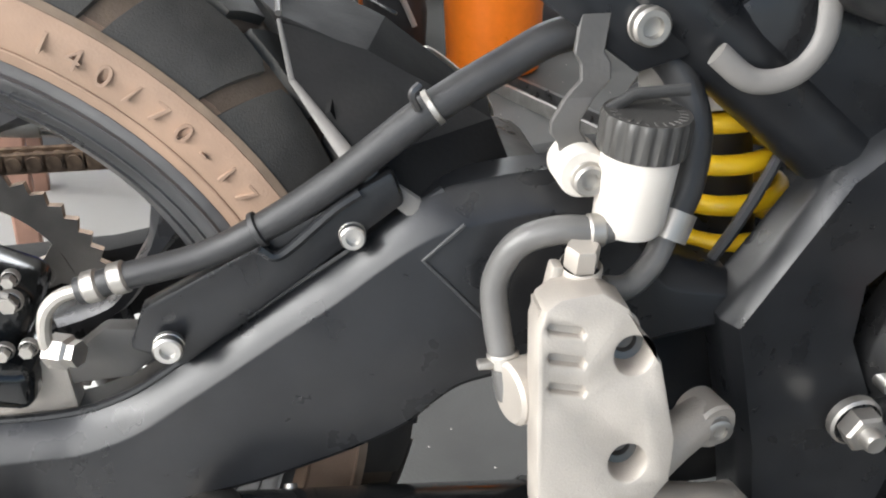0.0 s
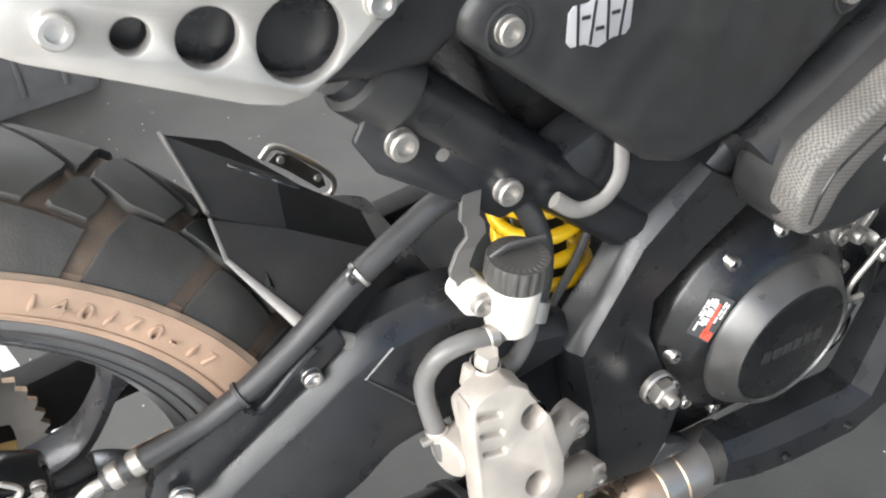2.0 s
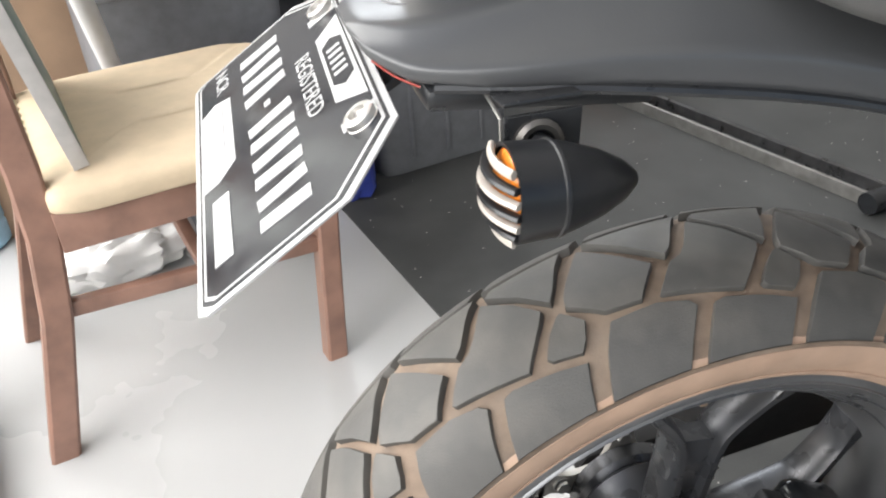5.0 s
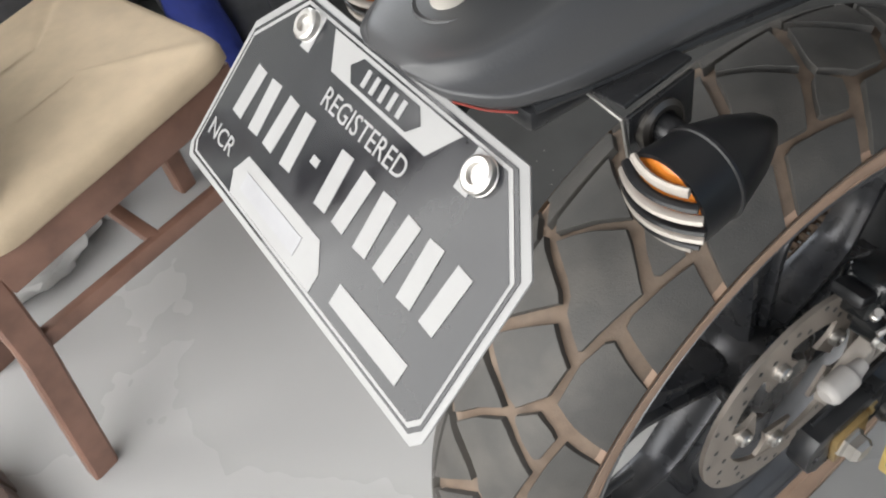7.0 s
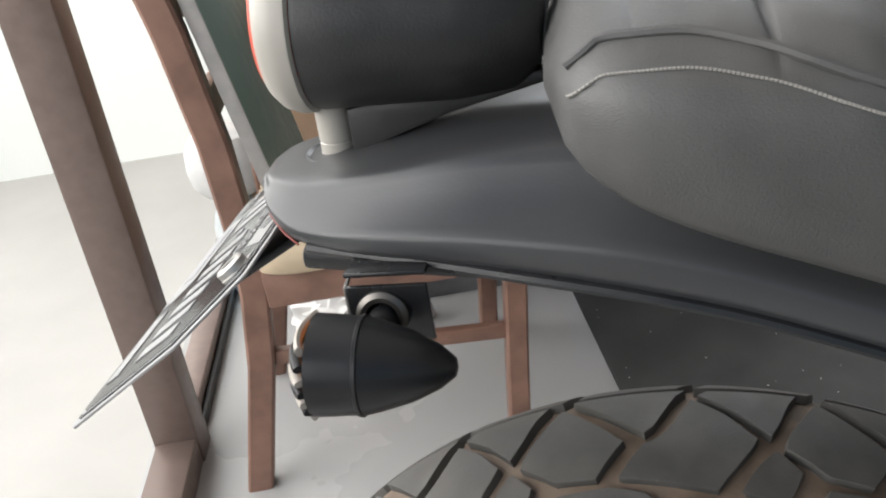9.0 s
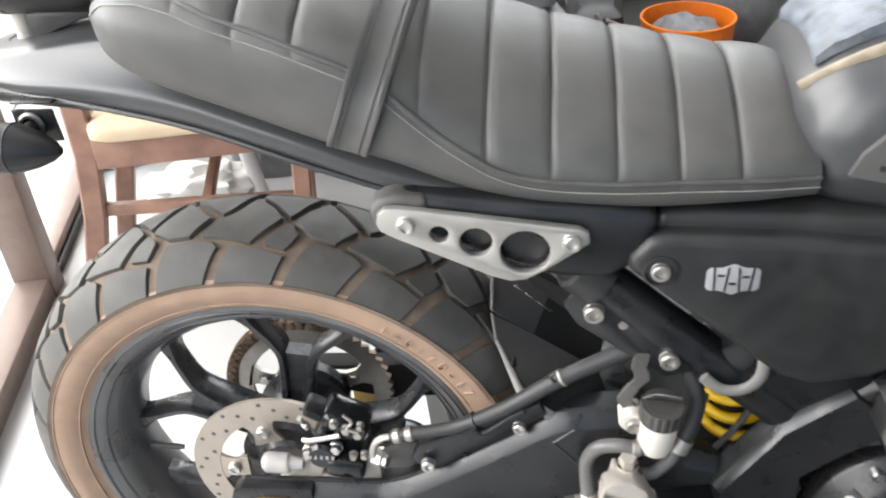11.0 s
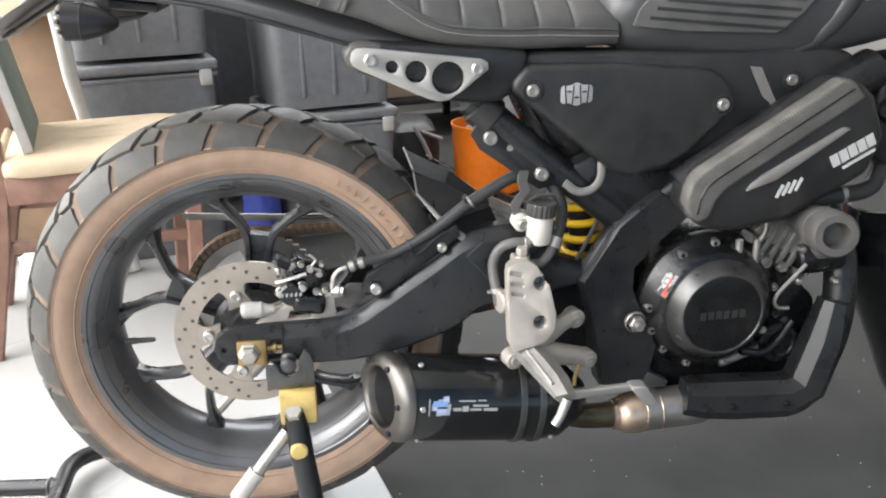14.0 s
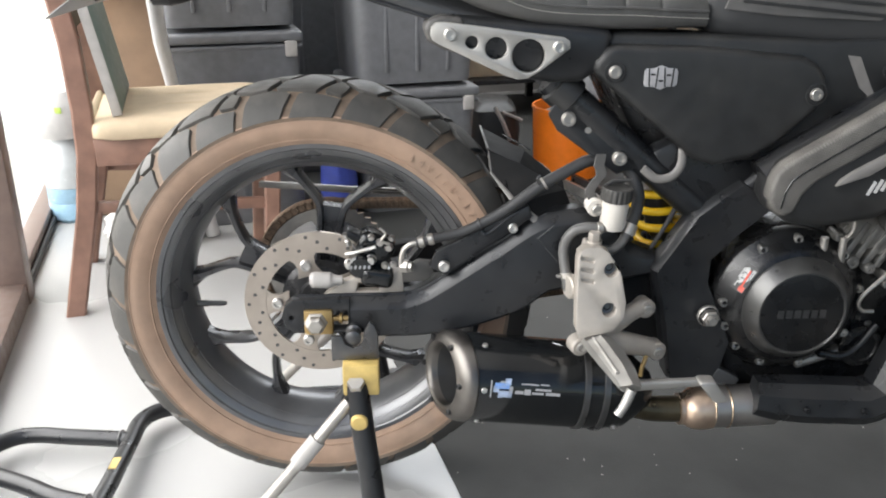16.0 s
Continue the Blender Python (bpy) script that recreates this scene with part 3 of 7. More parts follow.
# sprocket and chain on the far side
n = 96
outer, inner = [], []
for k in range(n):
    a = 2 * math.pi * k / n
    r = 0.102 + (0.004 if k % 2 else -0.002)
    outer.append((r * math.cos(a), 0.345 + r * math.sin(a)))
SPW = [(0.080 * math.cos(2 * math.pi * k / 40), 0.345 + 0.080 * math.sin(2 * math.pi * k / 40)) for k in range(40)]
sprocket = part("sprocket", join(loft([[Vector((x, y, z)) for x, z in outer] for y in (0.072, 0.078)], False), loft([[Vector((x, y, z)) for x, z in SPW] for y in (0.072, 0.078)], False)), M["chain"], bike, "steel rear chain sprocket with open arms")
for y, s in ((0.072, 1), (0.078, -1)):
    b = bmesh.new()
    ro = [b.verts.new((x, y, z)) for x, z in outer]
    ri = [b.verts.new((0.080 * math.cos(2 * math.pi * k / n), y, 0.345 + 0.080 * math.sin(2 * math.pi * k / n))) for k in range(n)]
    for k in range(n):
        b.faces.new((ro[k], ro[(k + 1) % n], ri[(k + 1) % n], ri[k]))
    part("ring_face", b, M["zinc"], sprocket)
for k in range(5):
    a = radians(20 + 72 * k)
    d, sd5 = Vector((math.cos(a), 0, math.sin(a))), Vector((-math.sin(a), 0, math.cos(a)))
    part("arm", loft([[AX + d * r + sd5 * w * p + Vector((0, 0.075 + q, 0)) for p, q in ((-1, -0.003), (1, -0.003), (1, 0.003), (-1, 0.003))] for r, w in ((0.035, 0.02), (0.055, 0.011), (0.07, 0.011), (0.082, 0.019))]), M["zinc"], sprocket)
    bolt(sprocket, AX + d * 0.062 + Vector((0, 0.072, 0)), 0.007, 0.006, kind="hex")
part("carrier_hub", lathe([(0.0, 0.05), (0.046, 0.05), (0.052, 0.056), (0.052, 0.07), (0.030, 0.084), (0, 0.084)], AX, (0, 1, 0), 36), M["rim"], sprocket)
chain = part("chain", bmesh.new(), M["chain"], bike, "rusty brown drive chain")
links = []
for k in range(26):
    a = radians(78 + 6.4 * k)
    links.append((Vector((0.106 * math.cos(a), 0.075, 0.345 + 0.106 * math.sin(a))), a + math.pi / 2))
for k in range(34):
    t = k / 33
    links.append((Vector((0.02 + 0.42 * t, 0.075, 0.449 - 0.002 * t)), 0.0)) if t < 0.66 else None
for k in range(30):
    t = k / 29
    links.append((Vector((0.0 + 0.42 * t, 0.075, 0.239 + 0.06 * t)), 0.14))
lm = None
for place, a in links:
    if lm is None:
        c = bmesh.new()
        for y in (-0.006, 0.006):
            box((0.0165, 0.0026, 0.0150), Matrix.Translation((0, y, 0)), 0.0035, c, 1)
        lathe([(0.0, -0.0095), (0.0052, -0.0095), (0.0052, 0.0095), (0.0, 0.0095)], (0, 0, 0), (0, 1, 0), 10, c)
        ob = part("chain_link", c, M["chain"], chain)
        lm = ob.data
    else:
        ob = new("chain_link", lm)
        ob.parent = chain
    ob.matrix_basis = Matrix.Translation(place) @ pose(0, 0, 0, 0, -math.degrees(a), 0)

# swingarm
UP = [(0.044, 0.371), (0.060, 0.371), (0.113, 0.371), (0.145, 0.379), (0.179, 0.399), (0.25, 0.445), (0.324, 0.489), (0.372, 0.494), (0.410, 0.480), (0.435, 0.445), (0.475, 0.428)]
LOW = [(0.044, 0.3185), (0.062, 0.316), (0.085, 0.310), (0.128, 0.309), (0.19, 0.316), (0.253, 0.333), (0.290, 0.348), (0.327, 0.374), (0.40, 0.385), (0.475, 0.40)]
rings = []
for k in range(100):
    x = 0.044 + 0.431 * k / 99
    zu, zl = along(UP, x), along(LOW, x)
    c = min(0.017, (zu - zl) * 0.34)
    rings.append([Vector((x, y, z)) for y, z in ((-0.082, zl), (-0.112, zl), (-0.1165, zl + c * 0.15), (-0.1185, zl + c * 0.35), (-0.1185, zu - c * 1.06), (-0.1178, zu - c * 0.94), (-0.1052, zu - c * 0.08), (-0.1030, zu), (-0.082, zu))])
arm = loft(rings)
swing = part("swingarm", arm, M["frame"], bike, "satin black box-section swingarm", 28)
part("fork_end", slab([(-0.052, 0.347), (-0.047, 0.330), (-0.037, 0.320), (0.0438, 0.3185), (0.0438, 0.371), (-0.036, 0.371), (-0.047, 0.362)], -0.1183, -0.098, 0.0025, holes=[[(-0.021, 0.3235), (0.0405, 0.3235), (0.0405, 0.3535), (-0.021, 0.3535)], (-0.038, 0.344, 0.0036)]), M["frame"], swing, "slotted axle fork end")
part("far_arm", slab([(-0.04, 0.352), (-0.03, 0.368), (0.10, 0.372), (0.30, 0.405), (0.47, 0.43), (0.475, 0.37), (0.30, 0.335), (0.10, 0.312), (-0.034, 0.338)], 0.088, 0.117, 0.006), M["guard"], swing)
part("top_strip", tube([(-0.028, -0.1025, 0.3705), (0.06, -0.1025, 0.3712), (0.113, -0.1025, 0.3712), (0.145, -0.1025, 0.3790), (0.179, -0.1025, 0.3990), (0.25, -0.1025, 0.4450), (0.318, -0.1025, 0.4865)], 0.0026, 8, 4), M["frame"], swing)
cross = box((0.07, 0.19, 0.075), pose(0.36, 0, 0.425, 0, 18, 0), 0.012)
part("cross_brace", cross, M["frame"], swing)
plate = slab([(0.155, 0.414), (0.165, 0.437), (0.172, 0.441), (0.258, 0.484), (0.292, 0.502), (0.298, 0.484), (0.18, 0.400)], -0.1115, -0.100, 0.003)
part("hose_plate", plate, M["frame"], swing)
part("crease_line", tube([(0.326, -0.1186, 0.474), (0.305, -0.1188, 0.456), (0.322, -0.1188, 0.436), (0.340, -0.1188, 0.414)], 0.0012, 6, smooth=False), M["tail"], swing)
bolt(swing, (0.271, -0.1115, 0.470), 0.0065, 0.006, name="bolt")
bolt(swing, (0.176, -0.1175, 0.418), 0.0075, 0.006)
part("axle_nut", lathe([(0.0165, -0.01), (0.0165, 0.004), (0.0135, 0.006), (0.0135, 0.013), (0.010, 0.017), (0.005, 0.0175), (0, 0.016)], (-0.004, -0.1215, 0.3385), (0, -1, 0), 6), M["zinc"], swing)
part("axle_block", box((0.040, 0.018, 0.037), Matrix.Translation((-0.0005, -0.1145, 0.338)), 0.002), M["gold"], swing, "gold axle adjuster block")
part("adjuster_screw", lathe([(0.004, 0), (0.004, 0.008), (0.0075, 0.009), (0.0075, 0.013), (0.004, 0.014), (0.004, 0.022), (0, 0.022)], (0.0195, -0.113, 0.340), (1, 0, 0), 12), M["gold"], swing)

# muffler: hollow end can with ring, screws, strap
MA, MB = Vector((0.170, -0.150, 0.267)), Vector((0.455, -0.140, 0.230))
md = (MB - MA).normalized()


def slash(b, reach=0.09):
    """Cuts the open end on the slant, towards the near side."""
    for v in b.verts:
        h = (v.co - MA).dot(md)
        if h < reach:
            off = v.co.y - (MA.y + md.y * h)
            v.co += md * (-off * 0.36 * (1 - max(h, -0.005) / reach))
    return b


can = slash(lathe([(0.050, 0.004), (0.058, 0.006), (0.0618, 0.014), (0.0622, 0.09), (0.0625, 0.225), (0.0610, 0.235), (0.057, 0.262), (0.040, 0.285), (0.028, 0.30), (0.024, 0.30)], MA, md, 48))
muffler = part("muffler", can, M["gloss"], bike, "gloss black slip-on muffler with open end")
part("end_ring", slash(lathe([(0.0425, 0.050), (0.0428, 0.006), (0.0440, 0.001), (0.0470, -0.001), (0.0560, 0.002), (0.0620, 0.009), (0.0640, 0.017), (0.0640, 0.027), (0.0622, 0.030)], MA, md, 48)), M["bronze"], muffler, "dark polished end ring")
part("baffle", slash(lathe([(0.0, 0.16), (0.034, 0.16), (0.0408, 0.05), (0.0418, 0.012)], MA, md, 48)), M["cap"], muffler)
logo = mat("silver_blue_print", (0.34, 0.40, 0.52), 0.35, metal=0.4, vary=0.6, scale=90, bump=0)


def on_can(h0, h1, a0, a1, material, name):
    b = bmesh.new()
    rows = []
    for i in range(6):
        a = radians(a0 + (a1 - a0) * i / 5)
        rows.append([b.verts.new(MA + md * h + turn_to(md) @ Vector((0.0626 * math.cos(a), 0.0626 * math.sin(a), 0))) for h in (h0, (h0 + h1) / 2, h1)])
    for r0, r1 in zip(rows, rows[1:]):
        for k in range(2):
            b.faces.new((r0[k], r0[k + 1], r1[k + 1], r1[k]))
    return part(name, b, material, muffler)


qn = turn_to(md).inverted() @ Vector((0, -1, 0.55))
an = math.degrees(math.atan2(qn.y, qn.x))
MARK = 14.0
for k, (h0, h1, a0, a1, mm) in enumerate(((0.066, 0.068, -9, 9, M["greyprint"]), (0.072, 0.092, -7, -1, M["blue"]), (0.078, 0.096, 1, 8, logo), (0.070, 0.078, -4, 3, logo), (0.077, 0.083, 1, 9, logo), (0.079, 0.087, -9, -1, M["greyprint"]), (0.085, 0.092, 2, 8, logo), (0.086, 0.094, -12, -5, logo), (0.092, 0.097, -4, 3, M["greyprint"]),
                                           (0.100, 0.112, 0, 3.5, M["greyprint"]), (0.113, 0.122, -2, 4, M["greyprint"]), (0.124, 0.140, 0.5, 3, M["greyprint"]), (0.128, 0.150, -3.5, -1.2, M["greyprint"]), (0.143, 0.163, 0, 3.2, M["greyprint"]), (0.108, 0.132, -8, -6.5, M["greyprint"]), (0.135, 0.147, -8.5, -7, M["greyprint"]))):
    on_can(h0 - 0.006, h1 - 0.006, an + a0 * 1.2 + MARK, an + a1 * 1.2 + MARK, mm, "emblem_bar")
for h in (0.196, 0.224):
    part("muffler_band", lathe([(0.0615, h - 0.005), (0.0648, h - 0.004), (0.0648, h + 0.004), (0.0615, h + 0.005)], MA, md, 48), M["dark"], muffler)
mq = turn_to(md)
for k in range(6):
    a = 2 * math.pi * k / 6 + 0.35
    d = mq @ Vector((math.cos(a), math.sin(a), 0))
    bolt(muffler, MA + md * (0.000 - d.y * 0.053 * 0.36) + d * 0.053, 0.0042, 0.003, axis=-md + Vector((0, -0.36, 0)), material="satin", name="end_screw")
    bolt(muffler, MA + md * 0.052 + d * 0.0616, 0.0038, 0.003, axis=d, name="rivet")
    bolt(muffler, MA + md * 0.25 + d * 0.0585, 0.004, 0.003, axis=d, name="rivet")
link_pipe = part("mid_pipe", tube([(0.548, -0.139, 0.1925), (0.575, -0.138, 0.1935), (0.62, -0.137, 0.1935), (0.66, -0.136, 0.193)], [0.0285, 0.0312, 0.0312, 0.030], 24), M["dullpipe"], bike, "heat-tinted steel exhaust pipe")
part("inlet_pipe", tube([(0.425, -0.140, 0.212), (0.467, -0.140, 0.1965), (0.500, -0.140, 0.193), (0.535, -0.139, 0.192)], [0.018, 0.0185, 0.0190, 0.0195], 20), M["olive"], link_pipe, "burnt dark inlet pipe")
part("ball_joint", lathe([(0.0195, -0.020), (0.0245, -0.016), (0.0295, -0.008), (0.0318, 0.002), (0.0320, 0.014), (0.0305, 0.022)], (0.544, -0.139, 0.1922), (1, 0, 0.01), 28), M["joint"], link_pipe, "peach-tinted ball joint")
part("pipe_collar", lathe([(0.0195, -0.004), (0.0235, -0.003), (0.0235, 0.003), (0.0195, 0.004)], (0.522, -0.139, 0.192), (1, 0, 0), 28), M["joint"], link_pipe)
for x, z, r in ((0.566, 0.1932, 0.0309), (0.590, 0.1935, 0.0312)):
    part("weld_ring", lathe([(r - 0.0004, -0.0016), (r + 0.0012, 0.0), (r - 0.0004, 0.0016)], (x, -0.1385, z), (1, 0.02, 0), 28), M["pipe"], link_pipe)
head = part("header_pipe", tube([(0.64, -0.137, 0.193), (0.70, -0.14, 0.193), (0.80, -0.142, 0.186), (0.832, -0.142, 0.215), (0.868, -0.135, 0.30), (0.880, -0.11, 0.40), (0.875, -0.06, 0.47)], 0.024, 20), M["frame"], bike, "satin black exhaust header")
shield = bmesh.new()
HG = [((0.622, -0.150, 0.217), 0.027), ((0.655, -0.151, 0.212), 0.031), ((0.70, -0.152, 0.208), 0.033), ((0.785, -0.153, 0.203), 0.033), ((0.820, -0.153, 0.220), 0.033), ((0.846, -0.148, 0.292), 0.031), ((0.858, -0.143, 0.352), 0.022)]
rings = []
for k, (c, r) in enumerate(HG):
    d = (Vector(HG[min(k + 1, len(HG) - 1)][0]) - Vector(HG[max(k - 1, 0)][0])).normalized()
    up = Vector((0, 1, 0)).cross(d).normalized()
    rings.append([Vector(c) + up * (r * a) + Vector((0, -1, 0)) * (r * b) for a, b in ((-1.0, -0.5), (-1.0, 0.35), (-0.55, 0.85), (0.25, 1.0), (0.8, 0.62), (1.0, 0.15), (1.0, -0.5))])
loft(rings, True, shield)
soften(shield, 0.003, 2, 18)
part("header_shield", shield, M["frame"], head, "faceted black pipe guard", 30)
for x, z in ((0.69, 0.212), (0.775, 0.207)):
    bolt(head, (x, -0.1855, z), 0.0045, 0.003, material="satin", name="guard_screw")
part("frame_lug", slab([(0.558, 0.236), (0.571, 0.260), (0.604, 0.242), (0.600, 0.232)], -0.1440, -0.128, 0.002), M["tail"], bike, "small grey frame lug")
part("pivot_cover", slab([(0.405, 0.41), (0.50, 0.425), (0.515, 0.26), (0.42, 0.255), (0.412, 0.30)], -0.095, 0.08, 0.01), M["guard"], bike, "black pivot cover")

# main frame spar, seat rail, bracket plate
SPAR = [(0.582, 0.530), (0.612, 0.512), (0.630, 0.505), (0.584, 0.462), (0.549, 0.420), (0.548, 0.385), (0.582, 0.30), (0.566, 0.233), (0.502, 0.246), (0.489, 0.33), (0.471, 0.409), (0.523, 0.487)]
FACE_Y = [-0.124, -0.134, -0.134, -0.128, -0.122, -0.124, -0.140, -0.143, -0.143, -0.140, -0.136, -0.130]
INSET = [(-0.006, 0.006), (0.003, 0.003), (0.003, 0.0), (0.003, -0.001), (0.004, 0.0), (0.004, 0.0), (0.004, 0.0), (0.002, -0.004), (-0.003, -0.004), (-0.005, 0.0), (-0.007, 0.001), (-0.006, 0.0045)]
rims = [[Vector((x, y, z)) for (x, z), y in zip(SPAR, FACE_Y)]]
for f, back in ((0.12, 0.0012), (0.92, 0.0095), (1.0, 0.014)):
    rims.append([Vector((x + dx * f, y + back, z + dz * f)) for (x, z), y, (dx, dz) in zip(SPAR, FACE_Y, INSET)])
rims.append([Vector((x + dx, -0.100, z + dz)) for (x, z), (dx, dz) in zip(SPAR, INSET)])
spar_bm = loft(rims, cap=False)
spar_bm.verts.ensure_lookup_table()
for a, b, c in ((0, 1, 2), (0, 2, 3), (0, 3, 11), (11, 3, 4), (11, 4, 10), (10, 4, 5), (10, 5, 9), (9, 5, 6), (9, 6, 8), (8, 6, 7)):
    spar_bm.faces.new((spar_bm.verts[a], spar_bm.verts[b], spar_bm.verts[c]))
    spar_bm.faces.new((spar_bm.verts[48 + a], spar_bm.verts[48 + c], spar_bm.verts[48 + b]))
bmesh.ops.recalc_face_normals(spar_bm, faces=spar_bm.faces)
frame_part = part("main_frame", spar_bm, M["frame"], bike, "satin black pressed frame spar", 30)
part("spar_top", tube([(0.574, -0.102, 0.506), (0.602, -0.106, 0.529), (0.64, -0.108, 0.560), (0.70, -0.09, 0.61)], 0.018, 14), M["frame"], frame_part)
part("far_spar", slab(SPAR, 0.085, 0.148, 0.009), M["frame"], frame_part)
rail = tube([(0.315, -0.100, 0.672), (0.40, -0.100, 0.598), (0.50, -0.100, 0.515), (0.56, -0.10, 0.465)], 0.0215, 18, smooth=False)
part("seat_rail", rail, M["frame"], frame_part)
part("rail_collar", lathe([(0.0215, 0.0), (0.026, 0.002), (0.0265, 0.004), (0.0265, 0.030), (0.0215, 0.033)], (0.322, -0.100, 0.666), (0.755, 0, -0.656), 28), M["plastic"], frame_part)
part("rail_gusset", slab([(0.45, 0.575), (0.505, 0.60), (0.60, 0.57), (0.61, 0.51), (0.55, 0.475), (0.50, 0.490), (0.47, 0.515)], -0.116, -0.075, 0.012), M["frame"], frame_part)
part("weld_band", tube([(0.440, -0.128, 0.556), (0.458, -0.130, 0.543), (0.478, -0.1305, 0.545), (0.490, -0.130, 0.560), (0.492, -0.126, 0.582)], 0.0060, 12, flat=0.6), M["rib"], frame_part)
b2 = slab([(0.312, 0.628), (0.322, 0.645), (0.340, 0.641), (0.440, 0.572), (0.432, 0.552), (0.408, 0.545), (0.325, 0.606)], -0.117, -0.111, 0.002, holes=[(0.366, 0.606, 0.0045)])
hang = part("hanger_plate", b2, M["frame"], bike, "flat black hanger plate with two bolts")
# pale disc stands in for the lit surface seen through the hole
part("lit_hole_disc", lathe([(0.0044, 0.0), (0.0044, 0.0004), (0, 0.0006)], (0.366, -0.1168, 0.606), (0, -1, 0), 16), M["zinc"], hang)
bolt(hang, (0.339, -0.117, 0.622), 0.0092, 0.008, material="zinc", name="flange_bolt")
bolt(hang, (0.410, -0.117, 0.568), 0.0092, 0.008, material="zinc", name="flange_bolt")

# side panel with its badge and screws
PANEL = [(0.360, 0.688), (0.364, 0.700), (0.378, 0.716), (0.392, 0.720), (0.50, 0.716), (0.632, 0.703), (0.652, 0.692), (0.664, 0.676), (0.668, 0.655), (0.655, 0.632), (0.61, 0.590), (0.578, 0.572), (0.53, 0.562), (0.50, 0.572)]
panel = part("side_panel", slab(PANEL, -0.146, -0.10, 0.010, segments=4), M["plastic"], bike, "matte black side panel with pale badge")
PB = [(0.378, 0.694), (0.376, 0.722), (0.39, 0.733), (0.66, 0.722), (0.80, 0.730), (0.85, 0.71), (0.80, 0.655), (0.70, 0.605), (0.62, 0.566), (0.545, 0.562), (0.505, 0.582)]
part("under_cover", slab(PB, -0.128, -0.06, 0.010, segments=3), M["plastic"], panel)
for x, z in ((0.389, 0.687), (0.651, 0.656)):
    part("screw_cup", lathe([(0.0142, 0.0), (0.0150, 0.0015), (0.0132, 0.002), (0.011, -0.002), (0, -0.002)], (x, -0.146, z), (0, -1, 0), 28), M["plastic"], panel)
    bolt(panel, (x, -0.1455, z), 0.0078, 0.006, material="zinc", name="screw")
part("screw_cup", lathe([(0.0135, 0.0), (0.0142, 0.0015), (0.0125, 0.002), (0.0105, -0.001), (0, -0.001)], (0.757, -0.128, 0.681), (0, -1, 0), 28), M["plastic"], panel)
bolt(panel, (0.757, -0.128, 0.681), 0.0075, 0.005, name="screw", material="zinc")
part("pale_patch", slab([(0.694, 0.702), (0.711, 0.700), (0.728, 0.668), (0.744, 0.640), (0.737, 0.638), (0.726, 0.652), (0.716, 0.660)], -0.1284, -0.127, 0.0), M["rib"], panel, "pale patch on the cover")
badge = [(0.0, 0.008), (0.003, 0.0115), (0.012, 0.0115), (0.0215, 0.0155), (0.031, 0.0115), (0.040, 0.0115), (0.043, 0.008), (0.043, -0.008), (0.040, -0.0115), (0.031, -0.0115), (0.0215, -0.0155), (0.012, -0.0115), (0.003, -0.0115), (0.0, -0.008)]
bd = part("badge", slab([(0.426 + x, 0.6795 + z) for x, z in badge], -0.1468, -0.144, 0.0004), M["greyprint"], panel, "pale hexagonal badge")
for k in range(4):
    part("badge_bar", box((0.0016, 0.0006, 0.0245), pose(0.4325 + 0.0100 * k, -0.1470, 0.6795, 0, 4 if k % 2 else -4, 0)), M["plastic"], bd)
for k in range(3):
    part("badge_bar", box((0.0055, 0.0006, 0.0022), pose(0.4375 + 0.0100 * k, -0.1470, 0.6795 + (0.004, -0.004, 0.003)[k], 0, 0, 0)), M["plastic"], bd)

# solid black block added so that the shadowed gap stays dark
part("airbox", slab([(0.385, 0.69), (0.40, 0.715), (0.64, 0.70), (0.72, 0.62), (0.66, 0.545), (0.60, 0.50), (0.54, 0.49), (0.48, 0.53), (0.43, 0.60)], -0.075, 0.10, 0.01), M["engine"], bike, "black airbox block filling the dark gap behind the side panel")

# seat bracket: silver triangular plate with three holes
BR = [(0.1575, 0.735), (0.159, 0.744), (0.165, 0.7495), (0.176, 0.7500), (0.322, 0.7305), (0.3295, 0.726), (0.3305, 0.717), (0.295, 0.690), (0.279, 0.681), (0.266, 0.6795), (0.25, 0.6845), (0.168, 0.7235), (0.160, 0.7285)]
brk = part("seat_bracket", slab(BR, -0.1515, -0.143, 0.0016, holes=[(0.2085, 0.7255, 0.0078), (0.2385, 0.718, 0.0135), (0.2785, 0.7085, 0.0205)]), M["silver"], bike, "silver triangular bracket with three round holes")
bolt(brk, (0.182, -0.1515, 0.735), 0.0075, 0.006)
bolt(brk, (0.316, -0.1515, 0.719), 0.0075, 0.006)
BK = [(0.150, 0.742), (0.17, 0.758), (0.345, 0.742), (0.385, 0.735), (0.376, 0.692), (0.345, 0.672), (0.31, 0.672), (0.28, 0.676), (0.17, 0.72)]
part("bracket_carrier", slab([(x + 0.004, z) for x, z in BK], -0.1395, -0.09, 0.012, segments=3), M["frame"], brk)
# rear end of the carrier, greyer than the rest
part("carrier_nose", slab([(0.149, 0.741), (0.156, 0.752), (0.172, 0.757), (0.200, 0.754), (0.200, 0.707), (0.170, 0.717), (0.154, 0.727)], -0.1418, -0.088, 0.010, segments=3), M["greyplastic"], brk, "lighter grey bracket nose")

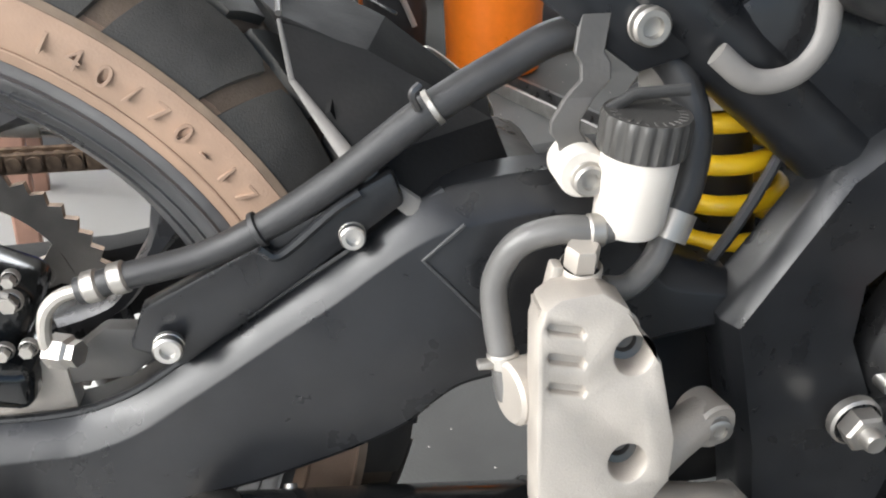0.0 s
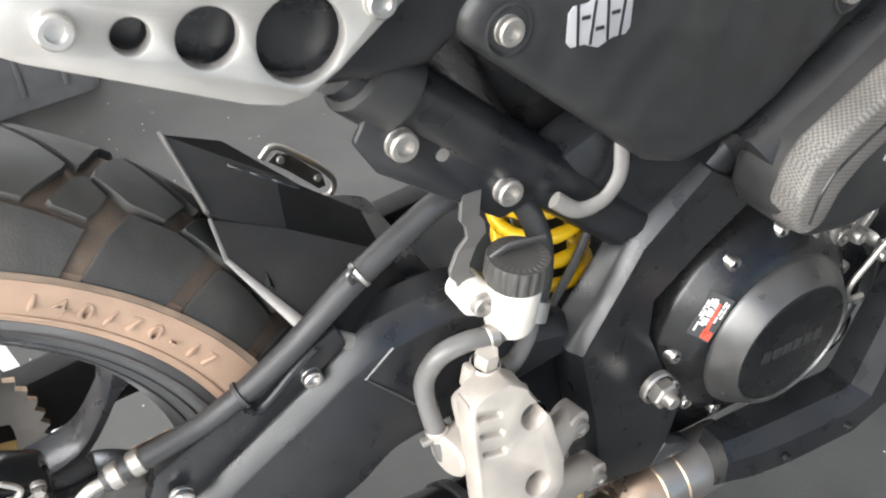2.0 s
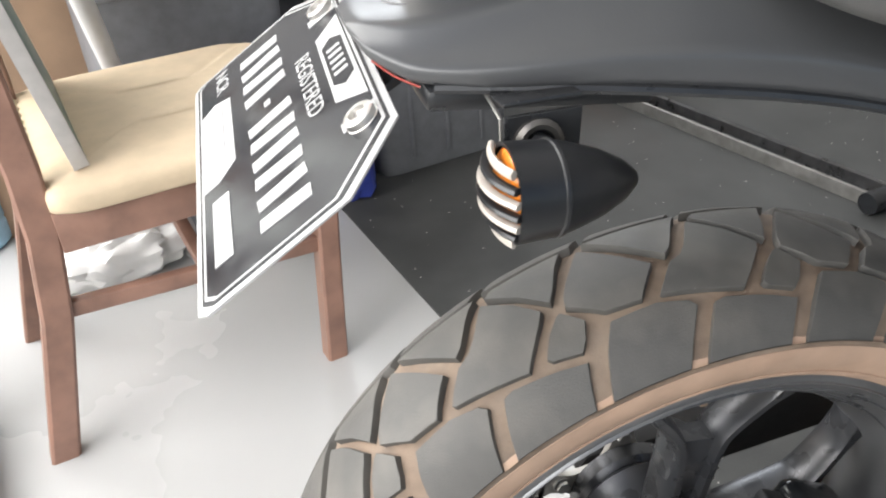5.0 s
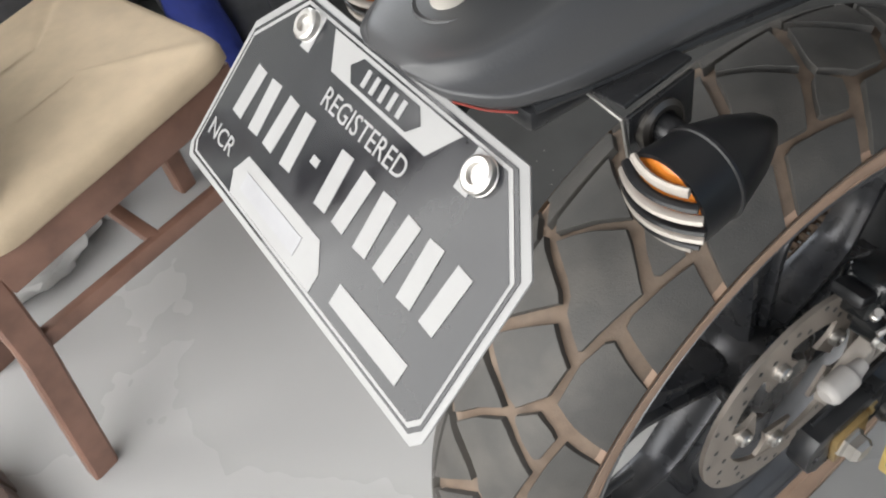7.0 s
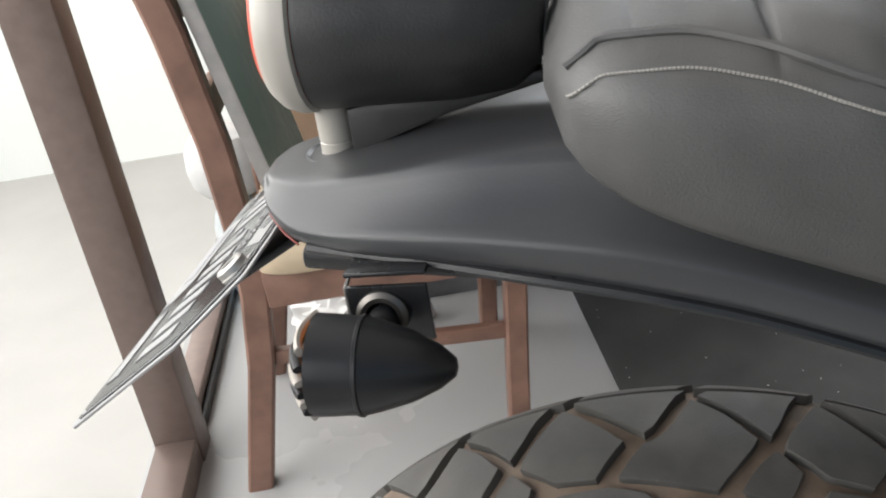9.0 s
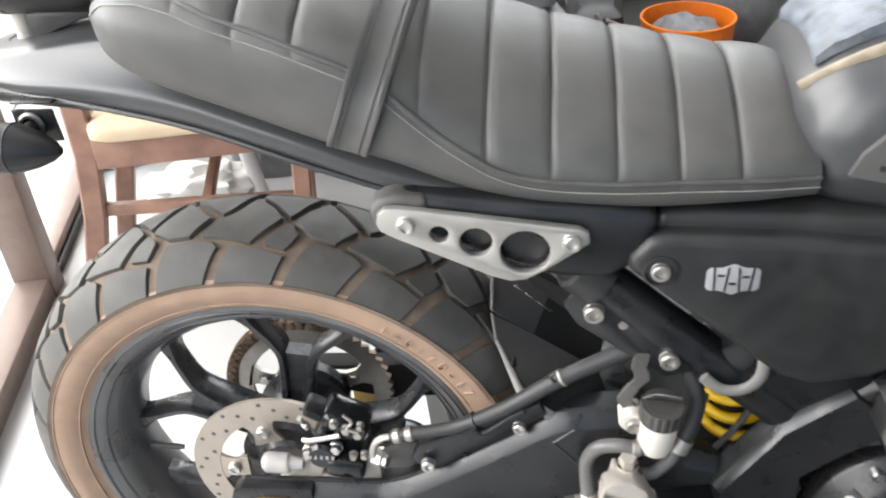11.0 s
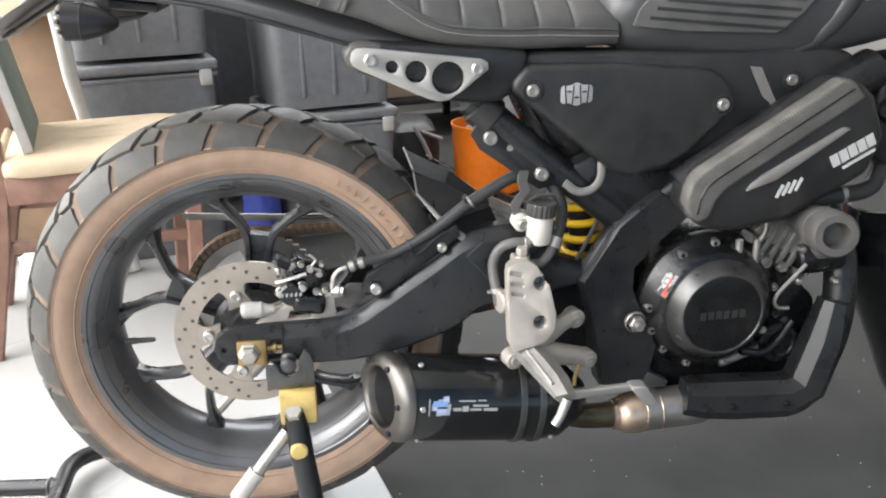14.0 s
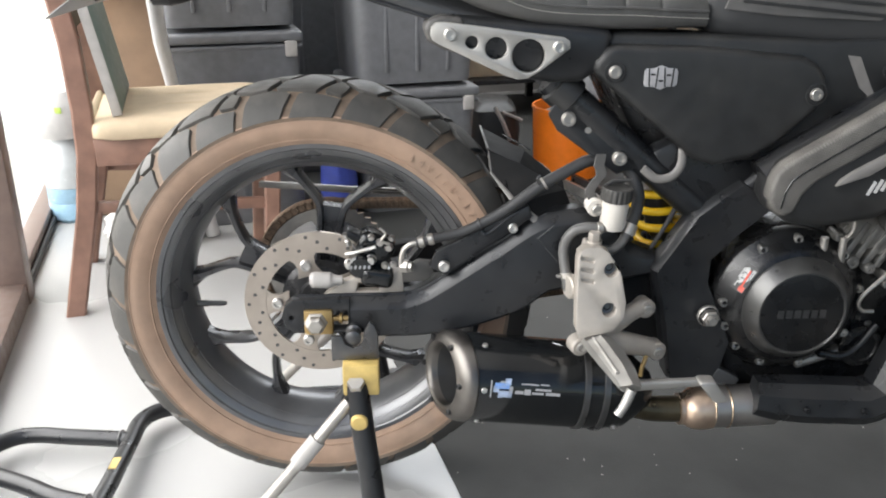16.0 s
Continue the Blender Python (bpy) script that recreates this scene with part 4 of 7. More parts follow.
# seat
TOP = [(-0.070, 0.902), (-0.062, 0.916), (-0.045, 0.927), (-0.015, 0.931), (0.03, 0.929), (0.065, 0.923), (0.125, 0.912), (0.185, 0.897), (0.214, 0.883), (0.257, 0.864), (0.308, 0.849), (0.374, 0.834), (0.443, 0.820), (0.492, 0.813), (0.512, 0.801)]
BOT = [(-0.070, 0.890), (-0.062, 0.876), (-0.045, 0.862), (-0.02, 0.850), (0.029, 0.832), (0.126, 0.797), (0.177, 0.781), (0.234, 0.759), (0.30, 0.745), (0.40, 0.737), (0.512, 0.736)]
WID = [(-0.070, 0.066), (-0.066, 0.092), (-0.055, 0.112), (-0.03, 0.125), (0.0, 0.130), (0.06, 0.134), (0.15, 0.140), (0.25, 0.143), (0.35, 0.139), (0.45, 0.127), (0.512, 0.114)]


RIBS = (-0.035, 0.012, 0.059, 0.104, 0.197, 0.248, 0.299, 0.351, 0.400, 0.449)
xs = sorted({round(-0.070 + 0.582 * k / 76, 4) for k in range(77)} | {round(r + d, 4) for r in RIBS for d in (-0.0035, -0.0015, 0, 0.0015, 0.0035)})
SECT_REAR = [(0.0, 1.0), (0.30, 0.985), (0.52, 0.945), (0.72, 0.875), (0.87, 0.79), (0.965, 0.68), (1.0, 0.54), (1.0, 0.40), (0.995, 0.22), (0.975, 0.06), (0.93, 0.0), (0.6, -0.02), (0.0, -0.02)]
SECT_FRONT = [(0.0, 1.0), (0.20, 0.968), (0.40, 0.88), (0.58, 0.765), (0.74, 0.64), (0.88, 0.51), (0.97, 0.39), (1.0, 0.26), (0.995, 0.14), (0.975, 0.05), (0.93, 0.0), (0.6, -0.02), (0.0, -0.02)]


def section(x):
    """Half cross-section of the saddle, in shares of its width and height."""
    k = min(1.0, max(0.0, (x - 0.10) / 0.15))
    k = k * k * (3 - 2 * k)
    return [(a + (c - a) * k, b + (d - b) * k) for (a, b), (c, d) in zip(SECT_REAR, SECT_FRONT)]



PIPING = [(0.172, 0.845), (0.200, 0.820), (0.233, 0.795), (0.258, 0.780), (0.285, 0.7715), (0.318, 0.767), (0.36, 0.7645), (0.405, 0.763), (0.45, 0.760), (0.512, 0.756)]
REARPIPE = [(-0.060, 0.908), (-0.045, 0.917), (-0.021, 0.9185), (0.006, 0.914), (0.044, 0.9005), (0.10, 0.8815), (0.160, 0.856)]
rings = []
for x in xs:
    t, bz, w = along(TOP, x), along(BOT, x), along(WID, x)
    rib = min(abs(x - r) for r in RIBS)
    line = along(PIPING, x) if x > 0.172 else along(REARPIPE, x)
    puff = 0.0024 * math.sin(math.pi * min(1.0, min(rib, 0.025) / 0.025 * 0.5))
    dip = 0.0030 * max(0.0, 1 - rib / 0.0036)
    ring = []
    for fy, fz in section(x):
        z = bz + (t - bz) * fz
        up = 1.0 if z > line + 0.004 else 0.0
        k = 1 + (puff - dip) * up / max(w, 0.03)
        ring.append(Vector((x, -w * fy * (k if fy > 0.5 else 1), z + (puff - dip) * up * (1 if fz > 0.7 else 0.2))))
    ring += [Vector((p.x, -p.y, p.z)) for p in ring[-2:0:-1]]
    rings.append(ring)
seat = part("seat", loft(rings), M["seat"], bike, "black tuck-and-roll vinyl saddle with pale stitching", 60)


def seat_side(x, z, out=0.0):
    """Point on the near flank of the saddle."""
    t, bz, w = along(TOP, x), along(BOT, x), along(WID, x)
    f = (z - bz) / (t - bz)
    half = section(x)
    for (y0, f0), (y1, f1) in zip(half, half[1:]):
        if f1 <= f <= f0:
            fy = y0 + (y1 - y0) * (f - f0) / (f1 - f0 - 1e-9)
            return Vector((x, -(w * fy + out), z))
    return Vector((x, -(w + out), z))


def dense(table, n):
    x0, x1 = table[0][0], table[-1][0]
    return [(x0 + (x1 - x0) * k / (n - 1), along(table, x0 + (x1 - x0) * k / (n - 1))) for k in range(n)]


for table in (PIPING, REARPIPE):
    part("piping", tube([seat_side(x, z, 0.0012) for x, z in dense(table, 40)], 0.0022, 8, 1, smooth=False), M["seatside"], seat)
    b = bmesh.new()
    ps = [seat_side(x, z - 0.0085, 0.0006) for x, z in dense(table, 300)]
    for a, c in list(zip(ps, ps[1:]))[::2]:
        tube([a, a + (c - a) * 1.5], 0.0006, 6, 1, b, False)
    part("stitching", b, M["thread"], seat)
# passenger strap: one band over the whole saddle
def band_point(s, f, dx, out):
    """Point of the band at the side s, the height f from hem to top, moved along the machine by dx."""
    x = 0.137 + 0.042 * f + dx
    t, bz, w = along(TOP, x), along(BOT, x), along(WID, x)
    fz = f * 1.0
    pts = section(x)[:11]
    for (y0, f0), (y1, f1) in zip(pts, pts[1:]):
        if f1 <= fz <= f0:
            fy = y0 + (y1 - y0) * (f0 - fz) / max(f0 - f1, 1e-6)
            n = Vector((0, fy, 1.2 * max(0.0, fz - 0.35)))
            n = n.normalized() if n.length > 0.01 else Vector((0, 0, 1))
            return Vector((x, s * (w * fy + n.y * out), bz + (t - bz) * fz + n.z * out))
    return Vector((x, 0, t + out))


hs = [0.02, 0.08, 0.16, 0.24, 0.32, 0.40, 0.48, 0.56, 0.62, 0.68, 0.74, 0.80, 0.86, 0.91, 0.95, 0.975, 0.99, 0.998]
walk_over = [(-1, f) for f in hs] + [(1, f) for f in hs[::-1]]
ST = [(-0.0165, 0.003), (-0.0155, 0.0075), (-0.0125, 0.0080), (-0.0105, 0.0062), (0.0105, 0.0062), (0.0125, 0.0080), (0.0155, 0.0075), (0.0165, 0.003)]
part("passenger_strap", loft([[band_point(s, f, dx, o) for dx, o in ST] for s, f in walk_over]), M["seatside"], seat, "black vinyl passenger strap with rolled edges", 50)
for dx in (-0.0085, 0.0085):
    b = bmesh.new()
    for k in range(40):
        f = 0.03 + 0.93 * k / 40
        tube([band_point(-1, f, dx, 0.0068), band_point(-1, f + 0.014, dx, 0.0068)], 0.0006, 6, 1, b, False)
    part("stitching", b, M["greyplastic"], seat)

# tail cowl
TT = [(-0.222, 0.841), (-0.215, 0.844), (-0.19, 0.847), (-0.15, 0.855), (-0.10, 0.864), (-0.05, 0.868), (0.05, 0.845), (0.15, 0.81), (0.25, 0.775), (0.36, 0.757)]
TB = [(-0.222, 0.838), (-0.215, 0.829), (-0.193, 0.8205), (-0.114, 0.816), (-0.05, 0.808), (0.0, 0.799), (0.05, 0.785), (0.10, 0.770), (0.157, 0.751), (0.25, 0.735), (0.36, 0.722)]
TW = [(-0.222, 0.018), (-0.215, 0.036), (-0.195, 0.056), (-0.16, 0.070), (-0.1, 0.083), (0.0, 0.100), (0.1, 0.115), (0.2, 0.124), (0.36, 0.128)]
rings = []
for k in range(90):
    x = -0.222 + 0.582 * (k / 89) ** 1.6
    t, bz, w = along(TT, x), along(TB, x), along(TW, x)
    ring = [Vector((x, -w * fy, bz + (t - bz) * fz)) for fy, fz in ((0, 1.0), (0.30, 0.995), (0.55, 0.96), (0.64, 0.92), (0.685, 0.875), (0.715, 0.80), (0.77, 0.66), (0.85, 0.50), (0.94, 0.385), (0.985, 0.33), (1.0, 0.27), (1.0, 0.12), (0.985, 0.03), (0.95, 0.0), (0.6, 0.03), (0, 0.05))]
    ring += [Vector((p.x, -p.y, p.z)) for p in ring[-2:0:-1]]
    rings.append(ring)
tail = part("tail_cowl", loft(rings), M["tail"], bike, "satin dark grey tail cowl", 50)
part("tail_seam", tube([(x, -along(TW, x) * 0.985, along(TB, x) - 0.001) for x in (-0.19, -0.1, 0.0, 0.1, 0.2, 0.3)], 0.003, 8), M["frame"], tail)
part("reflector_strip", tube([(-0.2145, -0.036, 0.8285), (-0.206, -0.046, 0.8232), (-0.196, -0.0548, 0.8195)], 0.0006, 8), M["darkred"], tail, "thin red reflector strip")

# round tail lamp on a short pale stem
LC, LX = (-0.182, 0, 0.9145), (-0.998, 0, 0.06)
lamp = part("tail_lamp", lathe([(0.0, -0.112), (0.0254, -0.110), (0.0355, -0.098), (0.0402, -0.070), (0.0423, -0.020), (0.0433, -0.003), (0.0427, 0.0)], LC, LX, 44), M["plastic"], bike, "round black tail lamp on a short pale stem")
part("lens_rim", lathe([(0.0427, 0.0005), (0.0446, 0.002), (0.0449, 0.008), (0.0427, 0.015), (0.0385, 0.0195), (0.0368, 0.0200)], LC, LX, 44), M["lamprim"], lamp, "pale beige lens rim")
part("lens", lathe([(0.0368, 0.0190), (0.0338, 0.0225), (0.0237, 0.0255), (0.0, 0.0270)], LC, LX, 40), M["red"], lamp, "red tail lamp lens")
part("stem", lathe([(0.0118, -0.004), (0.0112, 0.0005), (0.0098, 0.0020), (0.0096, 0.0075), (0.0091, 0.0080), (0.0091, 0.0086), (0.0096, 0.0091), (0.0096, 0.0290)], (-0.1825, 0, 0.8450), (0, 0, 1), 28), M["lamprim"], lamp, "pale metal stem")
part("stem_dish", lathe([(0.0200, -0.004), (0.0180, 0.0005), (0.0145, -0.001), (0.013, -0.006)], (-0.1825, 0, 0.8462), (0.02, 0, 1), 32), M["tail"], lamp)
part("lamp_bracket", slab([(-0.172, 0.8475), (-0.172, 0.872), (-0.100, 0.882), (-0.068, 0.8835), (-0.064, 0.8790), (-0.120, 0.8655)], -0.013, 0.013, 0.002), M["plastic"], lamp, "black bracket under the lamp")

# plate holder, turn signals and number plate
hold = part("plate_holder", box((0.12, 0.12, 0.012), pose(-0.135, 0, 0.806, 0, 7, 0), 0.004), M["frame"], bike, "flat black plate holder under the tail")
part("holder_arm", box((0.10, 0.05, 0.005), pose(-0.235, 0, 0.792, 0, -30, 0), 0.0015), M["frame"], hold)
PN = pose(-0.2604, 0.0115, 0.7886, 0, -34.3, 0) @ pose(0, 0, 0, 0, 0, -2.0) @ Matrix.Diagonal((1.12, 1.12, 1, 1))  # x up the plate, y across, z out of it


def pmat(x, y, z=0.0):
    return PN @ Matrix.Translation((x, y, z))


def plate_slab(outline, z0, z1, bevel):
    b = slab(outline, 0, z1 - z0, bevel)
    bmesh.ops.transform(b, matrix=PN @ Matrix.Translation((0, 0, z1)) @ Matrix(((1, 0, 0, 0), (0, 0, 1, 0), (0, -1, 0, 0), (0, 0, 0, 1))), verts=b.verts)
    return b


OCT = [(0.054, 0.083), (0.024, 0.111), (-0.049, 0.112), (-0.054, 0.108), (-0.054, -0.108), (-0.049, -0.112), (0.024, -0.111), (0.054, -0.083)]


def grow(o, d):
    return [(x - math.copysign(d, x), y - math.copysign(d * 1.02, y)) for x, y in o]


npl = part("number_plate", plate_slab(OCT, -0.0014, 0.0, 0.0004), M["platewhite"], bike, "black and white eight-sided registration plate")
part("dark_field", plate_slab(grow(OCT, 0.0032), 0.0, 0.0005, 0.0), M["plate"], npl)
part("white_line", plate_slab(grow(OCT, 0.0047), 0.0005, 0.0008, 0.0), M["platewhite"], npl)
part("inner_field", plate_slab(grow(OCT, 0.0062), 0.0008, 0.0011, 0.0), M["plate"], npl)
WM = Matrix(((0, 1, 0, 0), (-1, 0, 0, 0), (0, 0, 1, 0), (0, 0, 0, 1)))  # words run across the plate
letters("REGISTERED", npl, M["platewhite"], pmat(0.0205, 0.0, 0.0013) @ WM, 0.0135, 0.0002, squeeze=0.92)
letters("NCR", npl, M["platewhite"], pmat(-0.032, 0.088, 0.0013) @ WM, 0.013, 0.0002)
for k in range(11):
    if k == 4:
        part("bar", box((0.004, 0.006, 0.0006), pmat(-0.004, 0.0165, 0.0013)), M["platewhite"], npl)
    else:
        part("bar", box((0.027, 0.0095, 0.0006), pmat(-0.004, 0.0850 - 0.0171 * k, 0.0013) @ pose(0, 0, 0, 0, 0, 3 if k % 2 else -3), 0.0), M["platewhite"], npl)
part("white_tab", plate_slab([(0.047, 0.050), (0.047, -0.050), (0.031, -0.038), (0.031, 0.038)], 0.0011, 0.0014, 0.0), M["platewhite"], npl)
part("tab_badge", plate_slab([(0.045, 0.022), (0.045, -0.022), (0.039, -0.028), (0.033, -0.022), (0.033, 0.022), (0.039, 0.028)], 0.0014, 0.0017, 0.0), M["plate"], npl)
for k in range(5):
    part("bar", box((0.008, 0.003, 0.0004), pmat(0.039, -0.014 + 0.007 * k, 0.0019)), M["platewhite"], npl)
part("name_tab", plate_slab([(-0.027, 0.060), (-0.027, -0.012), (-0.038, -0.022), (-0.0475, -0.022), (-0.0475, 0.060), (-0.038, 0.066)], 0.0011, 0.0014, 0.0), M["platewhite"], npl)
part("bar", box((0.009, 0.056, 0.0004), pmat(-0.0375, 0.026, 0.0016)), M["greyprint"], npl)
part("bar", box((0.010, 0.052, 0.0005), pmat(-0.0375, -0.062, 0.0013)), M["platewhite"], npl)
for y in (0.068, -0.068):
    part("slot", plate_slab([(0.048, y * 0.93 - 0.004), (0.048, y * 0.93 + 0.004), (0.030, y * 0.93 + 0.004), (0.030, y * 0.93 - 0.004)], 0.0011, 0.0015, 0.0), M["platewhite"], npl)
    bolt(npl, (pmat(0.040, y, 0.001)).translation, 0.0085, 0.005, axis=PN.to_3x3() @ Vector((0, 0, 1)), name="plate_bolt")


def turn_signal(y):
    s = -1 if y < 0 else 1
    body = lathe([(0.0, 0.0625), (0.004, 0.0615), (0.0095, 0.055), (0.0155, 0.043), (0.0200, 0.029), (0.0216, 0.0225), (0.0224, 0.0220), (0.0224, 0.0205), (0.0216, 0.0200), (0.0226, 0.006), (0.0228, 0.0), (0.0208, 0.0)], (-0.1755, y, 0.7910), (1, 0, -0.06), 40)
    t = part("turn_signal", body, M["satin"], bike, "black bullet turn signal with amber grilled lens")
    part("lens", lathe([(0.0220, 0.004), (0.0190, 0.001), (0.0125, -0.002), (0, -0.0035)], (-0.1755, y, 0.7910), (1, 0, -0.06), 32), M["amber"], t, "amber lens")
    for k in range(7):
        z = -0.0168 + 0.0056 * k
        hw = math.sqrt(max(0.0, 0.0224 ** 2 - z * z))
        pts = []
        for j in range(13):
            f = -1 + j / 6
            yy = f * hw
            rr = math.sqrt(yy * yy + z * z) / 0.0228
            pts.append((-0.1760 - 0.0085 * max(0.0, 1 - rr * rr), y + yy, 0.7910 + z))
        part("grille_bar", tube(pts, 0.0018, 8, 1, smooth=False, flat=1.4), M["cast"] if k % 2 == 0 else M["satin"], t)
    part("stalk", tube([(-0.150, y, 0.7935), (-0.150, y - s * 0.016, 0.7955), (-0.150, y - s * 0.032, 0.7965)], 0.0075, 14), M["frame"], t)
    part("stalk_nut", lathe([(0.0075, 0.0052), (0.0098, 0.0055), (0.0122, 0.004), (0.0125, 0.0), (0.0108, 0.0)], (-0.150, y - s * 0.029, 0.798), (0, s * 1.0, 0.12), 28), M["bronze"], t)
    part("signal_bracket", box((0.038, 0.0025, 0.032), pose(-0.147, y - s * 0.0305, 0.797, s * -6, 0, 0), 0.0008), M["frame"], t)
    part("bracket_top", box((0.038, 0.052, 0.0025), pose(-0.147, y - s * 0.055, 0.8145, s * 8, 0, 0), 0.0008), M["frame"], t)
    part("bracket_edge", tube([(-0.1665, y - s * 0.0300, 0.782), (-0.1665, y - s * 0.0312, 0.811), (-0.1665, y - s * 0.060, 0.8155)], 0.0011, 6, smooth=False), M["alloy"], t, "pale bracket edge")


turn_signal(-0.116)
turn_signal(0.116)

# fuel tank
KT = [(0.495, 0.812), (0.52, 0.842), (0.56, 0.866), (0.62, 0.886), (0.70, 0.902), (0.80, 0.915), (0.92, 0.915), (1.02, 0.895), (1.08, 0.86)]
KB = [(0.495, 0.742), (0.52, 0.727), (0.60, 0.717), (0.70, 0.708), (0.80, 0.712), (0.92, 0.735), (1.08, 0.78)]
KW = [(0.495, 0.085), (0.51, 0.105), (0.54, 0.118), (0.60, 0.128), (0.70, 0.136), (0.80, 0.146), (0.92, 0.150), (1.02, 0.135), (1.08, 0.10)]
rings = []
for k in range(44):
    x = 0.495 + 0.585 * k / 43
    t, bz, w = along(KT, x), along(KB, x), along(KW, x)
    ring = [Vector((x, -w * fy, bz + (t - bz) * fz)) for fy, fz in ((0, 1.0), (0.30, 0.985), (0.55, 0.94), (0.74, 0.87), (0.88, 0.75), (0.97, 0.58), (1.0, 0.42), (0.985, 0.25), (0.94, 0.10), (0.86, 0.02), (0.7, 0.0), (0, 0.0))]
    ring += [Vector((p.x, -p.y, p.z)) for p in ring[-2:0:-1]]
    rings.append(ring)
tank = part("fuel_tank", loft(rings), M["tail"], bike, "matte grey-black fuel tank with louvred knee pad", 60)


def tank_y(x, z):
    t, bz, w = along(KT, x), along(KB, x), along(KW, x)
    f = (z - bz) / (t - bz)
    prof = ((0, 1.0), (0.30, 0.985), (0.55, 0.94), (0.74, 0.87), (0.88, 0.75), (0.97, 0.58), (1.0, 0.42), (0.985, 0.25), (0.94, 0.10), (0.86, 0.02))
    for (y0, f0), (y1, f1) in zip(prof, prof[1:]):
        if f1 <= f <= f0:
            return -w * (y0 + (y1 - y0) * (f - f0) / (f1 - f0))
    return -w


def on_tank(outline, y_in, y_out, nz=8):
    """A skin that follows the tank's side."""
    b = slab(outline, y_in, y_out, 0.0)
    bmesh.ops.triangulate(b, faces=[f for f in b.faces if len(f.verts) > 4])
    bmesh.ops.subdivide_edges(b, edges=b.edges[:], cuts=2, use_grid_fill=True)
    for v in b.verts:
        v.co.y = tank_y(v.co.x, v.co.z) + v.co.y
    return b


pad = part("knee_pad", on_tank([(0.531, 0.760), (0.537, 0.780), (0.556, 0.802), (0.590, 0.819), (0.638, 0.828), (0.701, 0.829), (0.761, 0.829), (0.777, 0.823), (0.777, 0.804), (0.753, 0.772), (0.722, 0.746), (0.60, 0.752)], 0.002, -0.0055), M["seatside"], tank, "ribbed rubber knee pad")
part("pad_lip", tube([(x, tank_y(x, z) + 0.0125, z) for x, z in ((0.700, 0.850), (0.770, 0.856), (0.812, 0.848), (0.832, 0.825), (0.820, 0.785), (0.795, 0.748), (0.765, 0.726), (0.70, 0.722))], [0.004, 0.012, 0.016, 0.018, 0.018, 0.016, 0.012, 0.004], 20, 8), M["tail"], tank)
for x0, z0, x1, z1 in ((0.550, 0.770, 0.734, 0.751), (0.558, 0.782, 0.744, 0.763), (0.571, 0.793, 0.749, 0.775), (0.598, 0.804, 0.754, 0.788), (0.668, 0.812, 0.693, 0.810), (0.737, 0.806, 0.759, 0.804)):
    part("louvre", on_tank([(x0, z0 - 0.0022), (x0, z0 + 0.0022), (x1, z1 + 0.0022), (x1, z1 - 0.0022)], -0.0045, -0.0066), M["plastic"], pad)
for k in range(6):
    x = 0.838 + 0.021 * k
    part("emblem_bar", on_tank([(x, 0.784), (x, 0.806), (x + 0.015, 0.807), (x + 0.015, 0.785)], 0.0, -0.003), M["greyprint"], tank)
# film and tan strip over the tank's top
rings = []
for k in range(16):
    x = 0.512 + 0.16 * k / 15
    t, w = along(KT, x), along(KW, x)
    u = 0.0070 + 0.0030 * abs(math.sin(k * 1.35))
    ring = [Vector((x - 0.006 * abs(fy), -w * fy, t - (t - along(KB, x)) * (1 - fz) + u)) for fy, fz in ((-0.60, 0.925), (-0.5, 0.95), (-0.3, 0.985), (0, 1.0), (0.3, 0.985), (0.45, 0.96), (0.54, 0.942))]
    ring += [p - Vector((0, 0, u + 0.001)) for p in ring[::-1]]
    rings.append(ring)
film = part("tank_film", loft(rings), mat("pale_blue_film", (0.10, 0.115, 0.135), 0.42, vary=0.5, scale=60, bump=0.4, dust=0.06), tank, "crinkled pale bluish protective film", 60)
part("tan_strip", tube([(x, tank_y(x, along(KB, x) + (along(KT, x) - along(KB, x)) * 0.90) - 0.002, along(KB, x) + (along(KT, x) - along(KB, x)) * 0.90) for x in (0.500, 0.54, 0.58, 0.64, 0.70, 0.76)], 0.0075, 10, flat=0.3), mat("tan_edge_strip", (0.30, 0.25, 0.185), 0.45, vary=0.3, scale=60), tank, "narrow tan edge strip")

# engine
eng = part("engine", slab([(0.575, 0.29), (0.57, 0.37), (0.585, 0.43), (0.62, 0.462), (0.70, 0.475), (0.76, 0.45), (0.80, 0.39), (0.85, 0.34), (0.85, 0.25), (0.80, 0.205), (0.60, 0.205)], -0.112, 0.11, 0.012, segments=3), M["engine"], bike, "black engine with round clutch cover")
EC = (0.667, -0.134, 0.357)
part("clutch_case", lathe([(0.109, -0.03), (0.109, -0.012), (0.107, -0.009), (0.087, 0.010), (0.083, 0.014), (0.072, 0.018)], EC, (0, -1, 0), 64), M["engine"], eng)
part("clutch_cover", lathe([(0.077, 0.004), (0.077, 0.0175), (0.0758, 0.0200), (0.0630, 0.0370), (0.0615, 0.0385), (0.0595, 0.0385), (0.0585, 0.0365)], EC, (0, -1, 0), 64), mat("satin_grey_cover", (0.105, 0.104, 0.102), 0.34, metal=0.7, bump=0.08, vary=0.1), eng, "satin grey rim of the clutch cover")
part("cover_face", lathe([(0.059, 0.034), (0.0585, 0.0365), (0.056, 0.0372), (0.0, 0.0375)], EC, (0, -1, 0), 64), M["engine"], eng)
for k in range(6):
    part("emblem_bar", box((0.0085, 0.0012, 0.012), pose(0.637 + 0.0118 * k, -0.1718, 0.357, 0, 2, 0)), M["dark"], eng)
